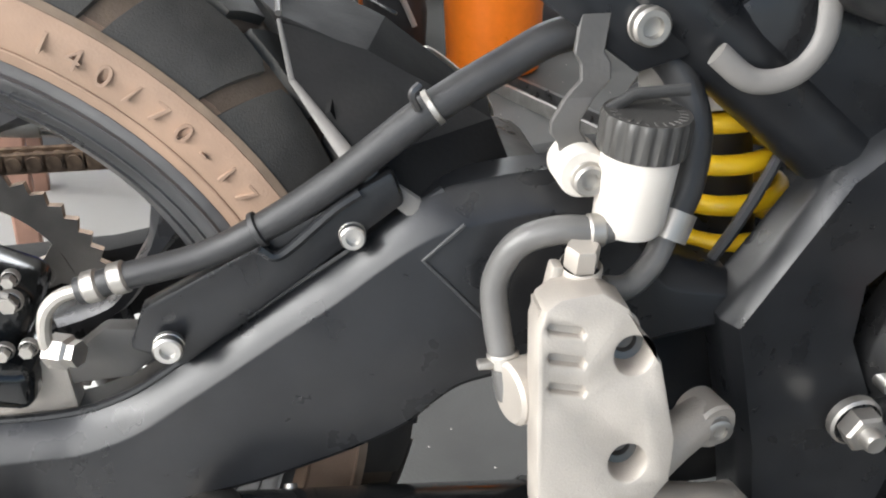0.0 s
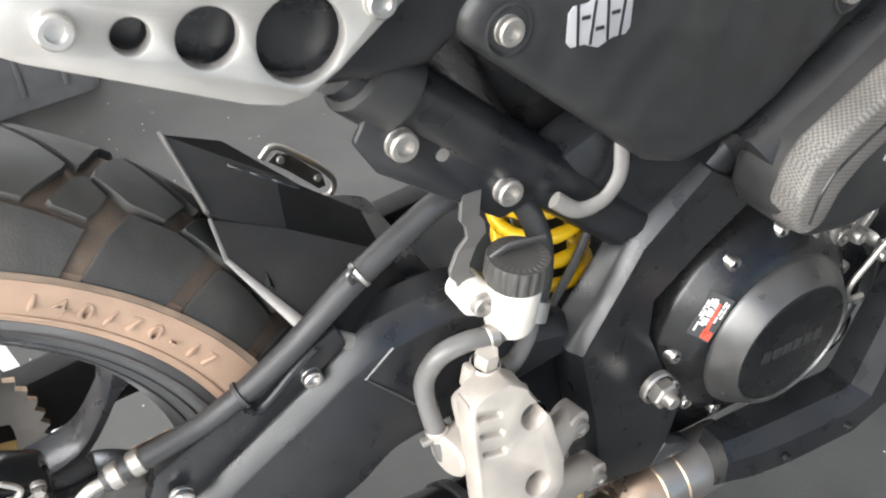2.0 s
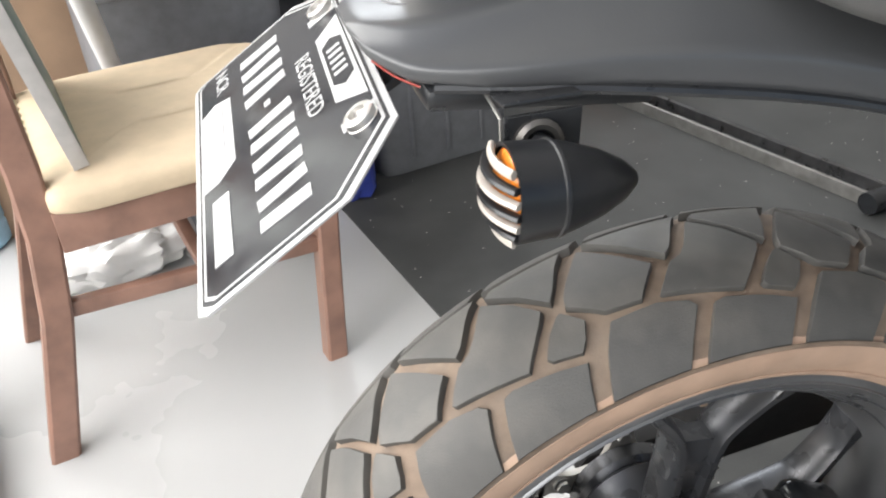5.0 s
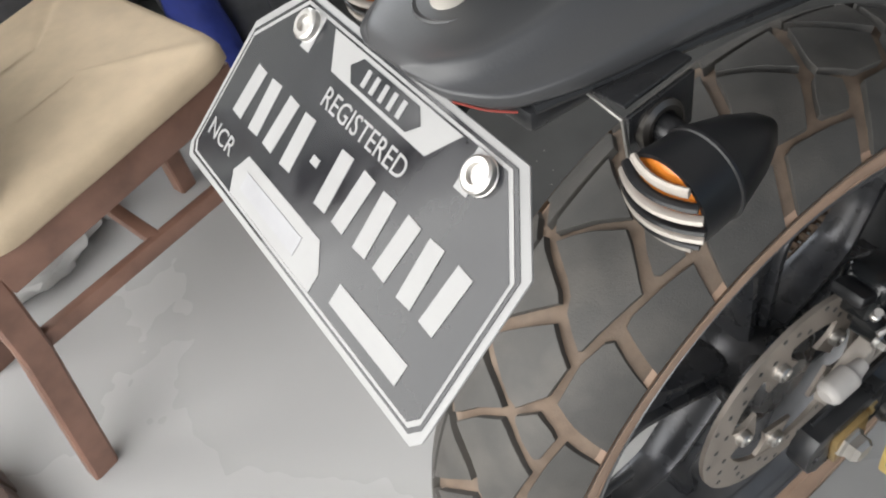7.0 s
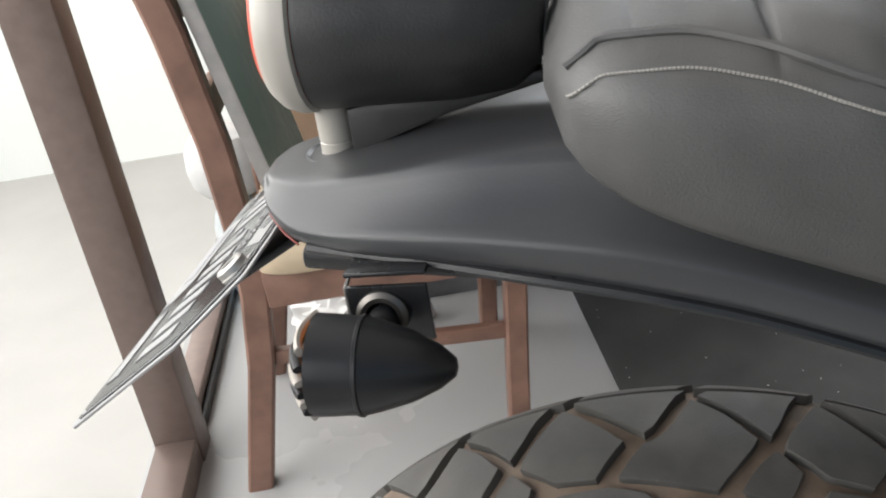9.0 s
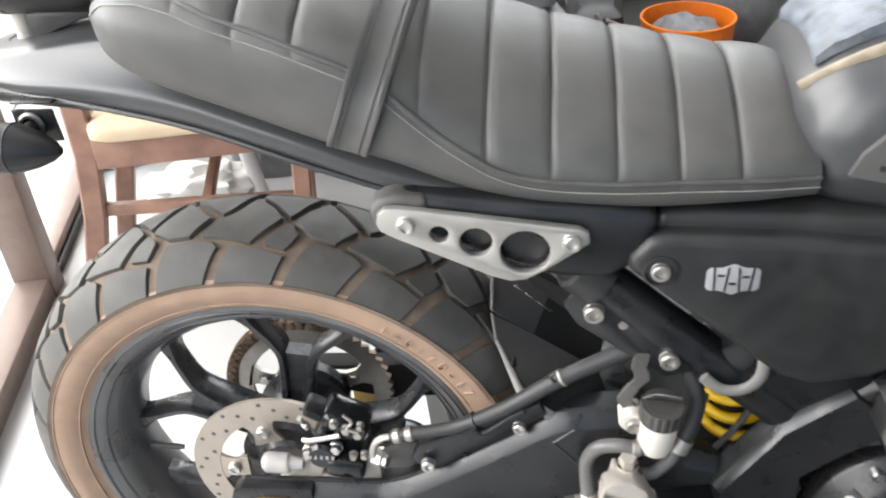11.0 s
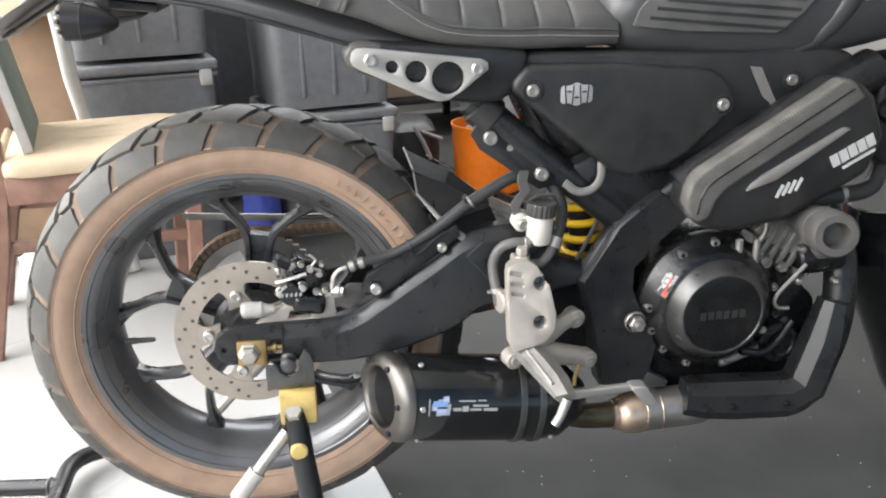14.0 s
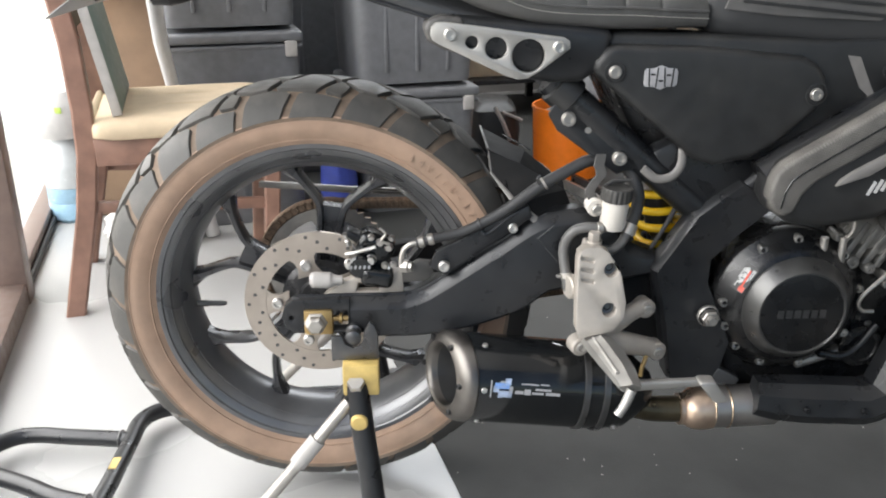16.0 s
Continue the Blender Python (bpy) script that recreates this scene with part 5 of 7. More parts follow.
for a in (12, 48, 92, 122, 178, 200, 222, 250, 285, 330):
    r = 0.097
    bolt(eng, (EC[0] + r * math.cos(radians(a)), -0.128, EC[2] + r * math.sin(radians(a))), 0.0065, 0.010)
sn = Vector((-0.61, -0.707, 0.35)).normalized()
su = Vector((0.5, 0, 0.87)).normalized()
sx = (-sn).cross(su).normalized()
SK = Matrix((sx, -sn, sx.cross(-sn))).transposed().to_4x4()
SK.translation = Vector(EC) + Vector((-0.0745, -0.0085, 0.0435)) + sn * 0.0016
SK = SK @ Matrix.Scale(0.82, 4)
st = part("warning_sticker", box((0.024, 0.0008, 0.050), SK, 0.0), M["plastic"], eng, "black warning sticker with white and red print")
for k, (dx, z0, z1) in enumerate(((-0.0095, -0.004, 0.016), (-0.0070, -0.020, 0.020), (-0.0042, -0.012, 0.021), (-0.0022, -0.012, 0.021), (-0.0002, -0.010, 0.018), (0.0060, -0.004, 0.022), (0.0090, 0.002, 0.021))):
    for q in range(3):
        a, c = z0 + (z1 - z0) * q / 3, z0 + (z1 - z0) * (q + 0.82) / 3
        part("print_bar", box((0.0019, 0.0006, c - a), SK @ Matrix.Translation((dx, -0.0007, (a + c) / 2))), M["white"], st)
part("print_bar", box((0.0032, 0.0006, 0.036), SK @ Matrix.Translation((0.0030, -0.0007, -0.002)) @ pose(0, 0, 0, 0, -5, 0)), M["red"], st)
part("print_bar", box((0.0095, 0.0006, 0.0095), SK @ Matrix.Translation((0.0060, -0.0007, -0.0185))), M["red"], st)
part("oil_filter_cover", lathe([(0.032, 0.0), (0.032, 0.014), (0.029, 0.018), (0.022, 0.019), (0.020, 0.016), (0, 0.016)], (0.786, -0.112, 0.280), (0, -1, 0), 32), M["engine"], eng)
for a in (70, 190, 310):
    bolt(eng, (0.786 + 0.033 * math.cos(radians(a)), -0.118, 0.280 + 0.033 * math.sin(radians(a))), 0.006, 0.008)
part("oil_lever", box((0.068, 0.012, 0.013), pose(0.722, -0.126, 0.264, 0, -18, 0), 0.005), M["alloy"], eng)
cyl = part("cylinder", box((0.13, 0.15, 0.11), pose(0.80, 0, 0.475, 0, 38, 0), 0.01), M["alloy"], bike, "grey finned engine cylinder")
for k in range(7):
    part("cooling_fin", box((0.14, 0.165, 0.0045), pose(0.80, 0, 0.475, 0, 38, 0) @ Matrix.Translation((0, 0, -0.045 + 0.015 * k)), 0.0015), M["alloy"], cyl)
SLB, SLD = (0.797, -0.120, 0.480), (-0.24, -1, 0.15)
slide = part("frame_slider", lathe([(0.020, 0.0), (0.020, 0.055), (0.026, 0.058), (0.026, 0.088), (0.0285, 0.090), (0.0285, 0.118), (0.031, 0.120), (0.031, 0.148), (0.027, 0.155), (0.018, 0.155), (0.015, 0.130), (0, 0.130)], SLB, SLD, 36), M["greyplastic"], bike, "machined grey crash slider")
part("slider_ring", lathe([(0.0286, 0.094), (0.0297, 0.096), (0.0297, 0.108), (0.0286, 0.110)], SLB, SLD, 36), M["alloy"], slide)
part("slider_boss", lathe([(0.0, 0.0), (0.012, 0.0), (0.012, 0.014), (0.008, 0.018), (0, 0.018)], (0.772, -0.215, 0.470), (0.2, -1, -0.5), 16), M["alloy"], slide)
part("starter_motor", lathe([(0.0, 0.0), (0.024, 0.0), (0.027, 0.004), (0.027, 0.07), (0.022, 0.075), (0, 0.075)], (0.795, -0.12, 0.415), (1, 0.02, 0.06), 28), M["engine"], eng)
for x, z in ((0.790, 0.440), (0.845, 0.445), (0.79, 0.39), (0.85, 0.385), (0.735, 0.465), (0.70, 0.48)):
    bolt(eng, (x, -0.146 if x > 0.78 else -0.117, z), 0.0055, 0.008)
part("wire", tube([(0.800, -0.15, 0.416), (0.778, -0.15, 0.392), (0.761, -0.15, 0.373), (0.757, -0.15, 0.360), (0.764, -0.15, 0.350), (0.780, -0.15, 0.348)], 0.003, 8), M["zinc"], eng)
for dx in (0, 0.027):
    part("stud", lathe([(0.0055, 0), (0.0055, 0.04), (0, 0.04)], (0.699 + dx, -0.138, 0.417), (0, 0, 1), 12), M["zinc"], eng)

# cylinder head castings and clips above the clutch case
for k in range(4):
    part("head_fin", box((0.010, 0.03, 0.062), pose(0.748 + 0.017 * k, -0.116, 0.446 - 0.004 * k, 0, 30, 0), 0.002), M["alloy"], eng)
part("head_casting", box((0.11, 0.05, 0.045), pose(0.785, -0.104, 0.450, 0, 30, 0), 0.008), M["alloy"], eng)
for x, z, r in ((0.745, 0.418, 0.010), (0.772, 0.408, 0.008), (0.802, 0.395, 0.010), (0.825, 0.425, 0.009), (0.720, 0.456, 0.007)):
    part("casting_boss", lathe([(r, -0.02), (r, 0.008), (r * 0.8, 0.011), (r * 0.4, 0.011), (r * 0.35, 0.007), (0, 0.007)], (x, -0.128, z), (0, -1, 0), 20), M["alloy"], eng)
part("oil_pipe", tube([(0.720, -0.135, 0.276), (0.75, -0.138, 0.272), (0.775, -0.136, 0.285), (0.80, -0.132, 0.318)], 0.006, 12), M["engine"], eng)
part("clutch_cable", tube([(0.725, -0.136, 0.445), (0.735, -0.142, 0.470), (0.733, -0.14, 0.500)], 0.004, 10), M["zinc"], eng)
part("hose_clamp", lathe([(0.0132, -0.004), (0.0142, -0.003), (0.0142, 0.003), (0.0132, 0.004)], (0.85, -0.135, 0.5145), (1, 0, 0.12), 20), M["zinc"], eng)

# exhaust side guard above the engine
HS = [(0.588, 0.527), (0.590, 0.550), (0.605, 0.572), (0.795, 0.690), (0.822, 0.684), (0.845, 0.664), (0.866, 0.610), (0.850, 0.558), (0.735, 0.498), (0.66, 0.488), (0.622, 0.494), (0.598, 0.510)]
guard = part("side_scoop", slab(HS, -0.192, -0.13, 0.014, segments=4), M["plastic"], bike, "black plastic side scoop with woven pale strip")
part("woven_strip", slab([(0.587, 0.533), (0.589, 0.552), (0.594, 0.566), (0.603, 0.577), (0.790, 0.691), (0.806, 0.688), (0.828, 0.664), (0.645, 0.553), (0.630, 0.536), (0.622, 0.512), (0.606, 0.507), (0.594, 0.515)], -0.1965, -0.170, 0.006, segments=3), M["wrap"], guard, "pale woven mesh strip")
part("strip_seam", tube([(0.603, -0.1966, 0.520), (0.606, -0.1966, 0.541), (0.613, -0.1966, 0.556), (0.627, -0.1966, 0.567), (0.70, -0.1966, 0.612), (0.806, -0.1966, 0.677)], 0.0013, 6, smooth=False), M["gloss"], guard)
part("scoop_rib", slab([(0.669, 0.546), (0.676, 0.556), (0.690, 0.567), (0.800, 0.627), (0.812, 0.624), (0.712, 0.560)], -0.198, -0.187, 0.004), M["rib"], guard)
for k in range(4):
    part("slash", box((0.0042, 0.0012, 0.0195), pose(0.7195 + 0.0088 * k, -0.1930, 0.5435 + 0.0027 * k, 0, 24, 0)), M["white"], guard)
for k in range(5):
    part("print_bar", box((0.0115, 0.0012, 0.017), pose(0.7945 + 0.0120 * k, -0.1930, 0.5815 + 0.0062 * k, 0, -27, 0)), M["white"], guard)
part("print_bar", box((0.050, 0.0012, 0.004), pose(0.829, -0.1930, 0.582, 0, -28, 0)), M["white"], guard)
part("guard_pipe", tube([(0.60, -0.14, 0.54), (0.70, -0.14, 0.60), (0.80, -0.135, 0.655), (0.88, -0.12, 0.69)], 0.03, 16), M["frame"], guard)

# rear shock with yellow spring
SA, SB = Vector((0.484, -0.040, 0.512)), Vector((0.510, -0.040, 0.38))
sd = (SB - SA).normalized()
shock = part("shock_absorber", lathe([(0.014, -0.05), (0.020, -0.03), (0.020, 0.0), (0.020, 0.125), (0.030, 0.130), (0.030, 0.145)], SA, sd, 24), M["frame"], bike, "black rear shock with bright yellow spring")
q = turn_to(sd)
pts = []
for k in range(131):
    a = 2 * math.pi * k / 27
    pts.append(SA + q @ Vector((0.034 * math.cos(a), -0.034 * math.sin(a), 0.004 + 0.124 * k / 130)))
part("spring", tube(pts, 0.0060, 12, 1, smooth=False), M["yellow"], shock, "yellow coil spring")
part("spring_cup", lathe([(0.02, -0.012), (0.042, -0.010), (0.042, -0.002), (0.038, 0.0)], SA, sd, 36), M["zinc"], shock)

# brake fluid reservoir
RX = Vector((0.4005, -0.140, 0.4755))
ra = Vector((0.06, -0.05, 1)).normalized()
res = part("brake_reservoir", lathe([(0.0, 0.0), (0.011, 0.0), (0.0155, 0.0022), (0.0172, 0.007), (0.0182, 0.043), (0.018, 0.0445), (0.0, 0.046)], RX, ra, 36), M["reservoir"], bike, "milky white brake fluid reservoir with black cap")
cap = bmesh.new()
q = turn_to(ra)
n = 90
rows = []
for r0, h in ((0.0202, 0.0425), (0.0210, 0.0445), (0.0210, 0.0580), (0.0198, 0.0605)):
    row = []
    for j in range(n):
        a = 2 * math.pi * j / n
        r = r0 - (0.0014 if (j % 5) in (0, 1) and r0 > 0.0203 else 0)
        row.append(RX + q @ Vector((r * math.cos(a), r * math.sin(a), h)))
    rows.append(row)
loft(rows, True, cap)
cp = part("cap", cap, M["capgrey"], res, "ribbed black screw cap")
part("cap_tab", tube([RX + ra * 0.0600 + Vector((-0.016, 0.006, 0)), RX + ra * 0.0680 + Vector((-0.006, 0.003, 0)), RX + ra * 0.0690 + Vector((0.016, -0.004, 0.002))], 0.0032, 10, smooth=False, flat=0.6), M["cap"], cp)
for k in range(26):
    a = 2 * math.pi * k / 26
    part("print_bar", box((0.0013, 0.0035, 0.0003), Matrix.Translation(RX) @ q @ Matrix.Translation((0.0160 * math.cos(a), 0.0160 * math.sin(a), 0.0607)) @ pose(0, 0, 0, 0, 0, math.degrees(a) + 90)), M["greyplastic"], cp)
part("mount_lug", lathe([(0.0122, -0.012), (0.0122, 0.008), (0.011, 0.010), (0, 0.010)], (0.3785, -0.128, 0.5050), (0, -1, 0), 28), M["reservoir"], res)
part("lug_web", box((0.022, 0.012, 0.014), pose(0.389, -0.133, 0.503, 0, 10, 0), 0.004), M["reservoir"], res)
bolt(res, (0.3800, -0.138, 0.5035), 0.0078, 0.006, material="zinc", name="lug_bolt")
HX = ((0.378, -0.127, 0.503), (0.376, -0.127, 0.516), (0.3715, -0.127, 0.522), (0.3715, -0.126, 0.527), (0.379, -0.122, 0.537), (0.386, -0.122, 0.545), (0.386, -0.120, 0.552), (0.383, -0.119, 0.557), (0.386, -0.116, 0.575))
part("hanger_strip", loft([[Vector((x + d, y + o, z)) for d, o in ((-0.0072, 0), (-0.0065, -0.0008), (0.0065, -0.0008), (0.0072, 0), (0.0072, 0.002), (-0.0072, 0.002))] for x, y, z in HX]), M["greyplastic"], res, "bent dark steel hanger strip", 20)
h1 = part("reservoir_hose", tube([(0.394, -0.146, 0.482), (0.384, -0.146, 0.480), (0.366, -0.143, 0.480), (0.348, -0.139, 0.472), (0.338, -0.137, 0.452), (0.338, -0.143, 0.430), (0.341, -0.151, 0.408), (0.343, -0.153, 0.394)], 0.0070, 16), M["greyhose"], bike, "grey rubber reservoir hose with spring clips")
for p, d in (((0.383, -0.146, 0.480), (1, 0, 0)), ((0.3402, -0.149, 0.414), (0.1, -0.2, -1))):
    part("hose_clip", lathe([(0.0072, -0.004), (0.0082, -0.003), (0.0082, 0.003), (0.0072, 0.004)], p, d, 20), M["zinc"], h1)
part("clip_ear", box((0.008, 0.006, 0.004), Matrix.Translation((0.3305, -0.152, 0.414)), 0.001), M["zinc"], h1)
h2 = part("brake_hose", tube([(0.138, -0.112, 0.4505), (0.158, -0.112, 0.456), (0.198, -0.111, 0.464), (0.229, -0.110, 0.477), (0.263, -0.108, 0.496), (0.31, -0.104, 0.528), (0.350, -0.100, 0.549), (0.375, -0.098, 0.560), (0.405, -0.098, 0.560), (0.430, -0.104, 0.545), (0.4405, -0.114, 0.517), (0.436, -0.124, 0.492), (0.428, -0.130, 0.475)], [0.0068, 0.0068, 0.0070, 0.0075, 0.0080, 0.0084, 0.0085, 0.0085, 0.0085, 0.0085, 0.0085, 0.0085, 0.0085], 16), M["hose"], bike, "thick black brake hose along the swingarm")
for x, y, z, d in ((0.313, -0.1037, 0.530, (0.83, 0, 0.52)), (0.226, -0.1101, 0.4755, (0.87, 0, 0.42)), (0.145, -0.112, 0.4525, (0.97, 0, 0.25)), (0.158, -0.112, 0.456, (0.97, 0, 0.25))):
    w, r0 = (0.0042, 0.0069) if x < 0.2 else (0.0018, 0.0080)
    part("hose_clip", lathe([(r0, -w), (r0 + 0.0013, -w * 0.7), (r0 + 0.0013, w * 0.7), (r0, w)], (x, y, z), d, 20), M["hose"] if 0.2 < x < 0.3 else M["zinc"], h2)
part("clip_ear", tube([(0.305, -0.112, 0.532), (0.302, -0.114, 0.540), (0.306, -0.112, 0.544)], 0.0018, 6), M["dark"], h2)
part("clip_stay", tube([(0.226, -0.116, 0.468), (0.236, -0.116, 0.464), (0.262, -0.114, 0.484), (0.276, -0.112, 0.492)], 0.0028, 8), M["frame"], h2)
part("union", tube([(0.430, -0.129, 0.479), (0.424, -0.133, 0.466)], 0.0105, 14, smooth=False), M["zinc"], h2)
part("thin_hose", tube([(0.424, -0.133, 0.468), (0.416, -0.139, 0.456), (0.402, -0.146, 0.448), (0.388, -0.150, 0.450)], 0.0065, 12), M["greyhose"], h2)
part("elbow_pipe", tube([(0.141, -0.112, 0.4515), (0.129, -0.112, 0.4485), (0.1205, -0.112, 0.440), (0.117, -0.112, 0.426), (0.118, -0.112, 0.410)], 0.0036, 10), M["zinc"], h2)
for pts in ([(0.447, -0.092, 0.388), (0.457, -0.092, 0.405), (0.479, -0.094, 0.443), (0.498, -0.092, 0.480), (0.515, -0.088, 0.52)], [(0.43, -0.09, 0.40), (0.44, -0.10, 0.45), (0.455, -0.09, 0.50)]):
    part("cable", tube(pts, 0.0035, 8), M["hose"], bike, "thin black cable")

# caliper
cal = part("brake_caliper", box((0.054, 0.045, 0.046), pose(0.078, -0.072, 0.430, 0, 28, 0), 0.010, segments=3), M["gloss"], bike, "black rear brake caliper")
part("caliper_body", box((0.045, 0.06, 0.026), pose(0.083, -0.085, 0.398, 0, 10, 0), 0.008, segments=3), M["gloss"], cal)
part("piston_boss", lathe([(0.017, -0.01), (0.017, 0.02), (0.014, 0.024), (0, 0.024)], (0.060, -0.088, 0.415), (0, -1, 0), 24), M["gloss"], cal)
for k in range(5):
    part("print_bar", box((0.0030, 0.0006, 0.0052), pose(0.0475 + 0.0062 * k, -0.1124, 0.4165, 0, 14, 0)), M["greyprint"], cal)
for x, y, z, r in ((0.088, -0.100, 0.448, 0.0045), (0.100, -0.098, 0.440, 0.005), (0.104, -0.100, 0.454, 0.0035), (0.076, -0.100, 0.456, 0.004), (0.094, -0.106, 0.416, 0.0038), (0.106, -0.106, 0.417, 0.0038)):
    bolt(cal, (x, y, z), r, 0.006, kind="hex", material="zinc", name="small_nut")
part("pad_pin", tube([(0.040, -0.103, 0.433), (0.052, -0.106, 0.436), (0.082, -0.106, 0.444)], 0.0028, 8), M["steel"], cal)
part("clip_wire", tube([(0.088, -0.102, 0.470), (0.096, -0.104, 0.462), (0.090, -0.104, 0.452), (0.102, -0.103, 0.446)], 0.0018, 8), M["zinc"], cal)
for x, z in ((0.045, 0.418), (0.075, 0.424), (0.098, 0.392)):
    bolt(cal, (x, -0.103, z), 0.006, 0.008, kind="hex")
carry = slab([(-0.002, 0.358), (0.010, 0.371), (0.034, 0.389), (0.060, 0.398), (0.084, 0.397), (0.118, 0.406), (0.120, 0.362), (0.060, 0.356)], -0.098, -0.082, 0.004, holes=[[(0.052, 0.374), (0.085, 0.374), (0.083, 0.386), (0.056, 0.386)]])
part("caliper_carrier", carry, M["cast"], cal, "cast silver caliper carrier")
part("pin_boot", tube([(-0.0115, -0.10, 0.3940), (-0.006, -0.10, 0.3940), (0.016, -0.10, 0.3930), (0.022, -0.10, 0.3930), (0.034, -0.10, 0.3925)], [0.007, 0.0115, 0.0115, 0.0085, 0.006], 16), M["cratelid"], cal, "pale rubber pin boot")
for k in range(2):
    part("pad_spring", tube([(0.050 + 0.012 * k, -0.098, 0.446 - 0.004 * k), (0.056 + 0.012 * k, -0.101, 0.437 - 0.004 * k), (0.062 + 0.012 * k, -0.099, 0.444 - 0.005 * k)], 0.0013, 6), M["dark"], cal)
part("caliper_bridge", box((0.03, 0.03, 0.012), pose(0.052, -0.072, 0.450, 0, 30, 0), 0.004), M["satin"], cal)
part("torque_plate", slab([(0.112, 0.384), (0.118, 0.402), (0.140, 0.418), (0.160, 0.416), (0.164, 0.398), (0.150, 0.386)], -0.096, -0.084, 0.003), M["greyplastic"], cal)
part("bleed_nipple", lathe([(0.004, 0), (0.004, 0.008), (0.0025, 0.009), (0.0025, 0.016), (0.0035, 0.017), (0.0035, 0.02), (0, 0.02)], (0.045, -0.095, 0.444), (-0.3, -0.3, 1), 12), M["steel"], cal)
part("hose_banjo", lathe([(0.009, -0.004), (0.009, 0.006), (0.007, 0.008), (0.007, 0.012), (0, 0.012)], (0.121, -0.110, 0.416), (1, -0.4, 0), 6), M["zinc"], cal)

# foot control plate, lever and master cylinder
FP = [(0.346 + (x - 0.346) * 0.86, z) for x, z in [(0.349, 0.448), (0.353, 0.458), (0.362, 0.4625), (0.384, 0.4640), (0.398, 0.456), (0.416, 0.430), (0.424, 0.392), (0.421, 0.372), (0.404, 0.356), (0.388, 0.352), (0.372, 0.350), (0.352, 0.346), (0.346, 0.358), (0.347, 0.40)]]


def lean(b):
    """Leans the plate back towards its top."""
    for v in b.verts:
        v.co.y += (v.co.z - 0.41) * 0.27
    return b


SLOTS = [[(0.3615 + sx * 0.0075, 0.4480 - 0.0135 * k + sz * 0.0026 - sx * 0.0016) for sx, sz in ((-1, -1), (1, -1), (1.2, 0), (1, 1), (-1, 1), (-1.2, 0))] for k in range(3)]
foot = part("foot_plate", lean(slab(FP, -0.191, -0.170, 0.004, segments=2, holes=[(0.393, 0.434, 0.0092), (0.390, 0.383, 0.0092)] + SLOTS)), M["cast"], bike, "cast silver heel guard plate with slots")
part("slot_floor", lean(slab([(0.350, 0.408), (0.350, 0.4565), (0.373, 0.4565), (0.373, 0.408)], -0.1862, -0.1720, 0.0)), M["cast"], foot)
part("plate_back", lean(slab([(0.352, 0.438), (0.392, 0.450), (0.402, 0.40), (0.396, 0.36), (0.356, 0.36)], -0.169, -0.148, 0.006)), M["cast"], foot)
# cups coloured dark for the shade in the holes, not cast silver
for x, z in ((0.393, 0.434), (0.390, 0.383)):
    part("bolt_recess", lean(lathe([(0.0097, -0.004), (0.0092, -0.0135), (0.006, -0.0140), (0.005, -0.016), (0, -0.016)], (x, -0.191, z), (0, -1, 0), 24)), M["dark"], foot)
bolt(foot, (0.375, -0.152, 0.462), 0.0085, 0.016, axis=(0, -0.2, 1), kind="hex", material="cast", name="banjo_bolt")
part("banjo_tab", box((0.006, 0.01, 0.018), pose(0.362, -0.152, 0.459, 0, 10, 0), 0.002), M["cast"], foot)
part("side_boss", lathe([(0.0165, -0.012), (0.0165, 0.012), (0.0145, 0.014), (0, 0.014)], (0.353, -0.158, 0.402), (-1, -0.3, 0), 28), M["cast"], foot)
part("guard_neck", box((0.034, 0.03, 0.05), pose(0.376, -0.176, 0.340, 0, 14, 0), 0.008), M["cast"], foot)
part("peg_arm", tube([(0.365, -0.175, 0.330), (0.40, -0.170, 0.345), (0.43, -0.160, 0.360), (0.450, -0.150, 0.366)], [0.013, 0.014, 0.012, 0.012], 16), M["cast"], foot)
part("peg_arm", tube([(0.372, -0.175, 0.335), (0.41, -0.17, 0.322), (0.45, -0.162, 0.310), (0.468, -0.155, 0.302)], [0.016, 0.017, 0.014, 0.014], 16), M["cast"], foot)
for x, y, z in ((0.452, -0.152, 0.364), (0.470, -0.160, 0.302), (0.357, -0.180, 0.323)):
    part("boss", lathe([(0.0135, -0.012), (0.0135, 0.006), (0.012, 0.008), (0, 0.008)], (x, y, z), (0.25, -1, 0), 24), M["cast"], foot)
    bolt(foot, (x + 0.002, y - 0.008, z), 0.0075, 0.004, material="zinc")
peg = part("foot_peg", loft([[Vector(c) + Vector((d * w, e * 0.9, f * w)) for d, e, f in ((-1, -0.006, 0.55), (0, -0.011, 0.9), (1, -0.006, 0.4), (1, 0.006, -0.4), (0, 0.009, -0.7), (-1, 0.006, -0.2))] for c, w in (((0.378, -0.190, 0.333), 0.020), ((0.385, -0.225, 0.331), 0.020), ((0.392, -0.262, 0.328), 0.018), ((0.396, -0.302, 0.325), 0.013))]), M["silver"], bike, "bare aluminium foot peg")
for k in range(4):
    part("peg_rib", tube([(0.369 + 0.009 * k, -0.200, 0.3475 - 0.0025 * k), (0.383 + 0.007 * k, -0.288, 0.3390 - 0.0025 * k)], 0.0026, 6, smooth=False), M["silver"], peg)
part("peg_feeler", tube([(0.398, -0.303, 0.324), (0.390, -0.307, 0.306), (0.381, -0.309, 0.292)], [0.0065, 0.006, 0.006], 12), M["silver"], peg)
lever = part("brake_pedal", slab([(0.398, 0.301), (0.402, 0.305), (0.45, 0.3045), (0.505, 0.3055), (0.507, 0.2955), (0.45, 0.2925), (0.402, 0.290), (0.398, 0.293)], -0.253, -0.243, 0.0025, segments=3), M["silver"], bike, "aluminium rear brake pedal")
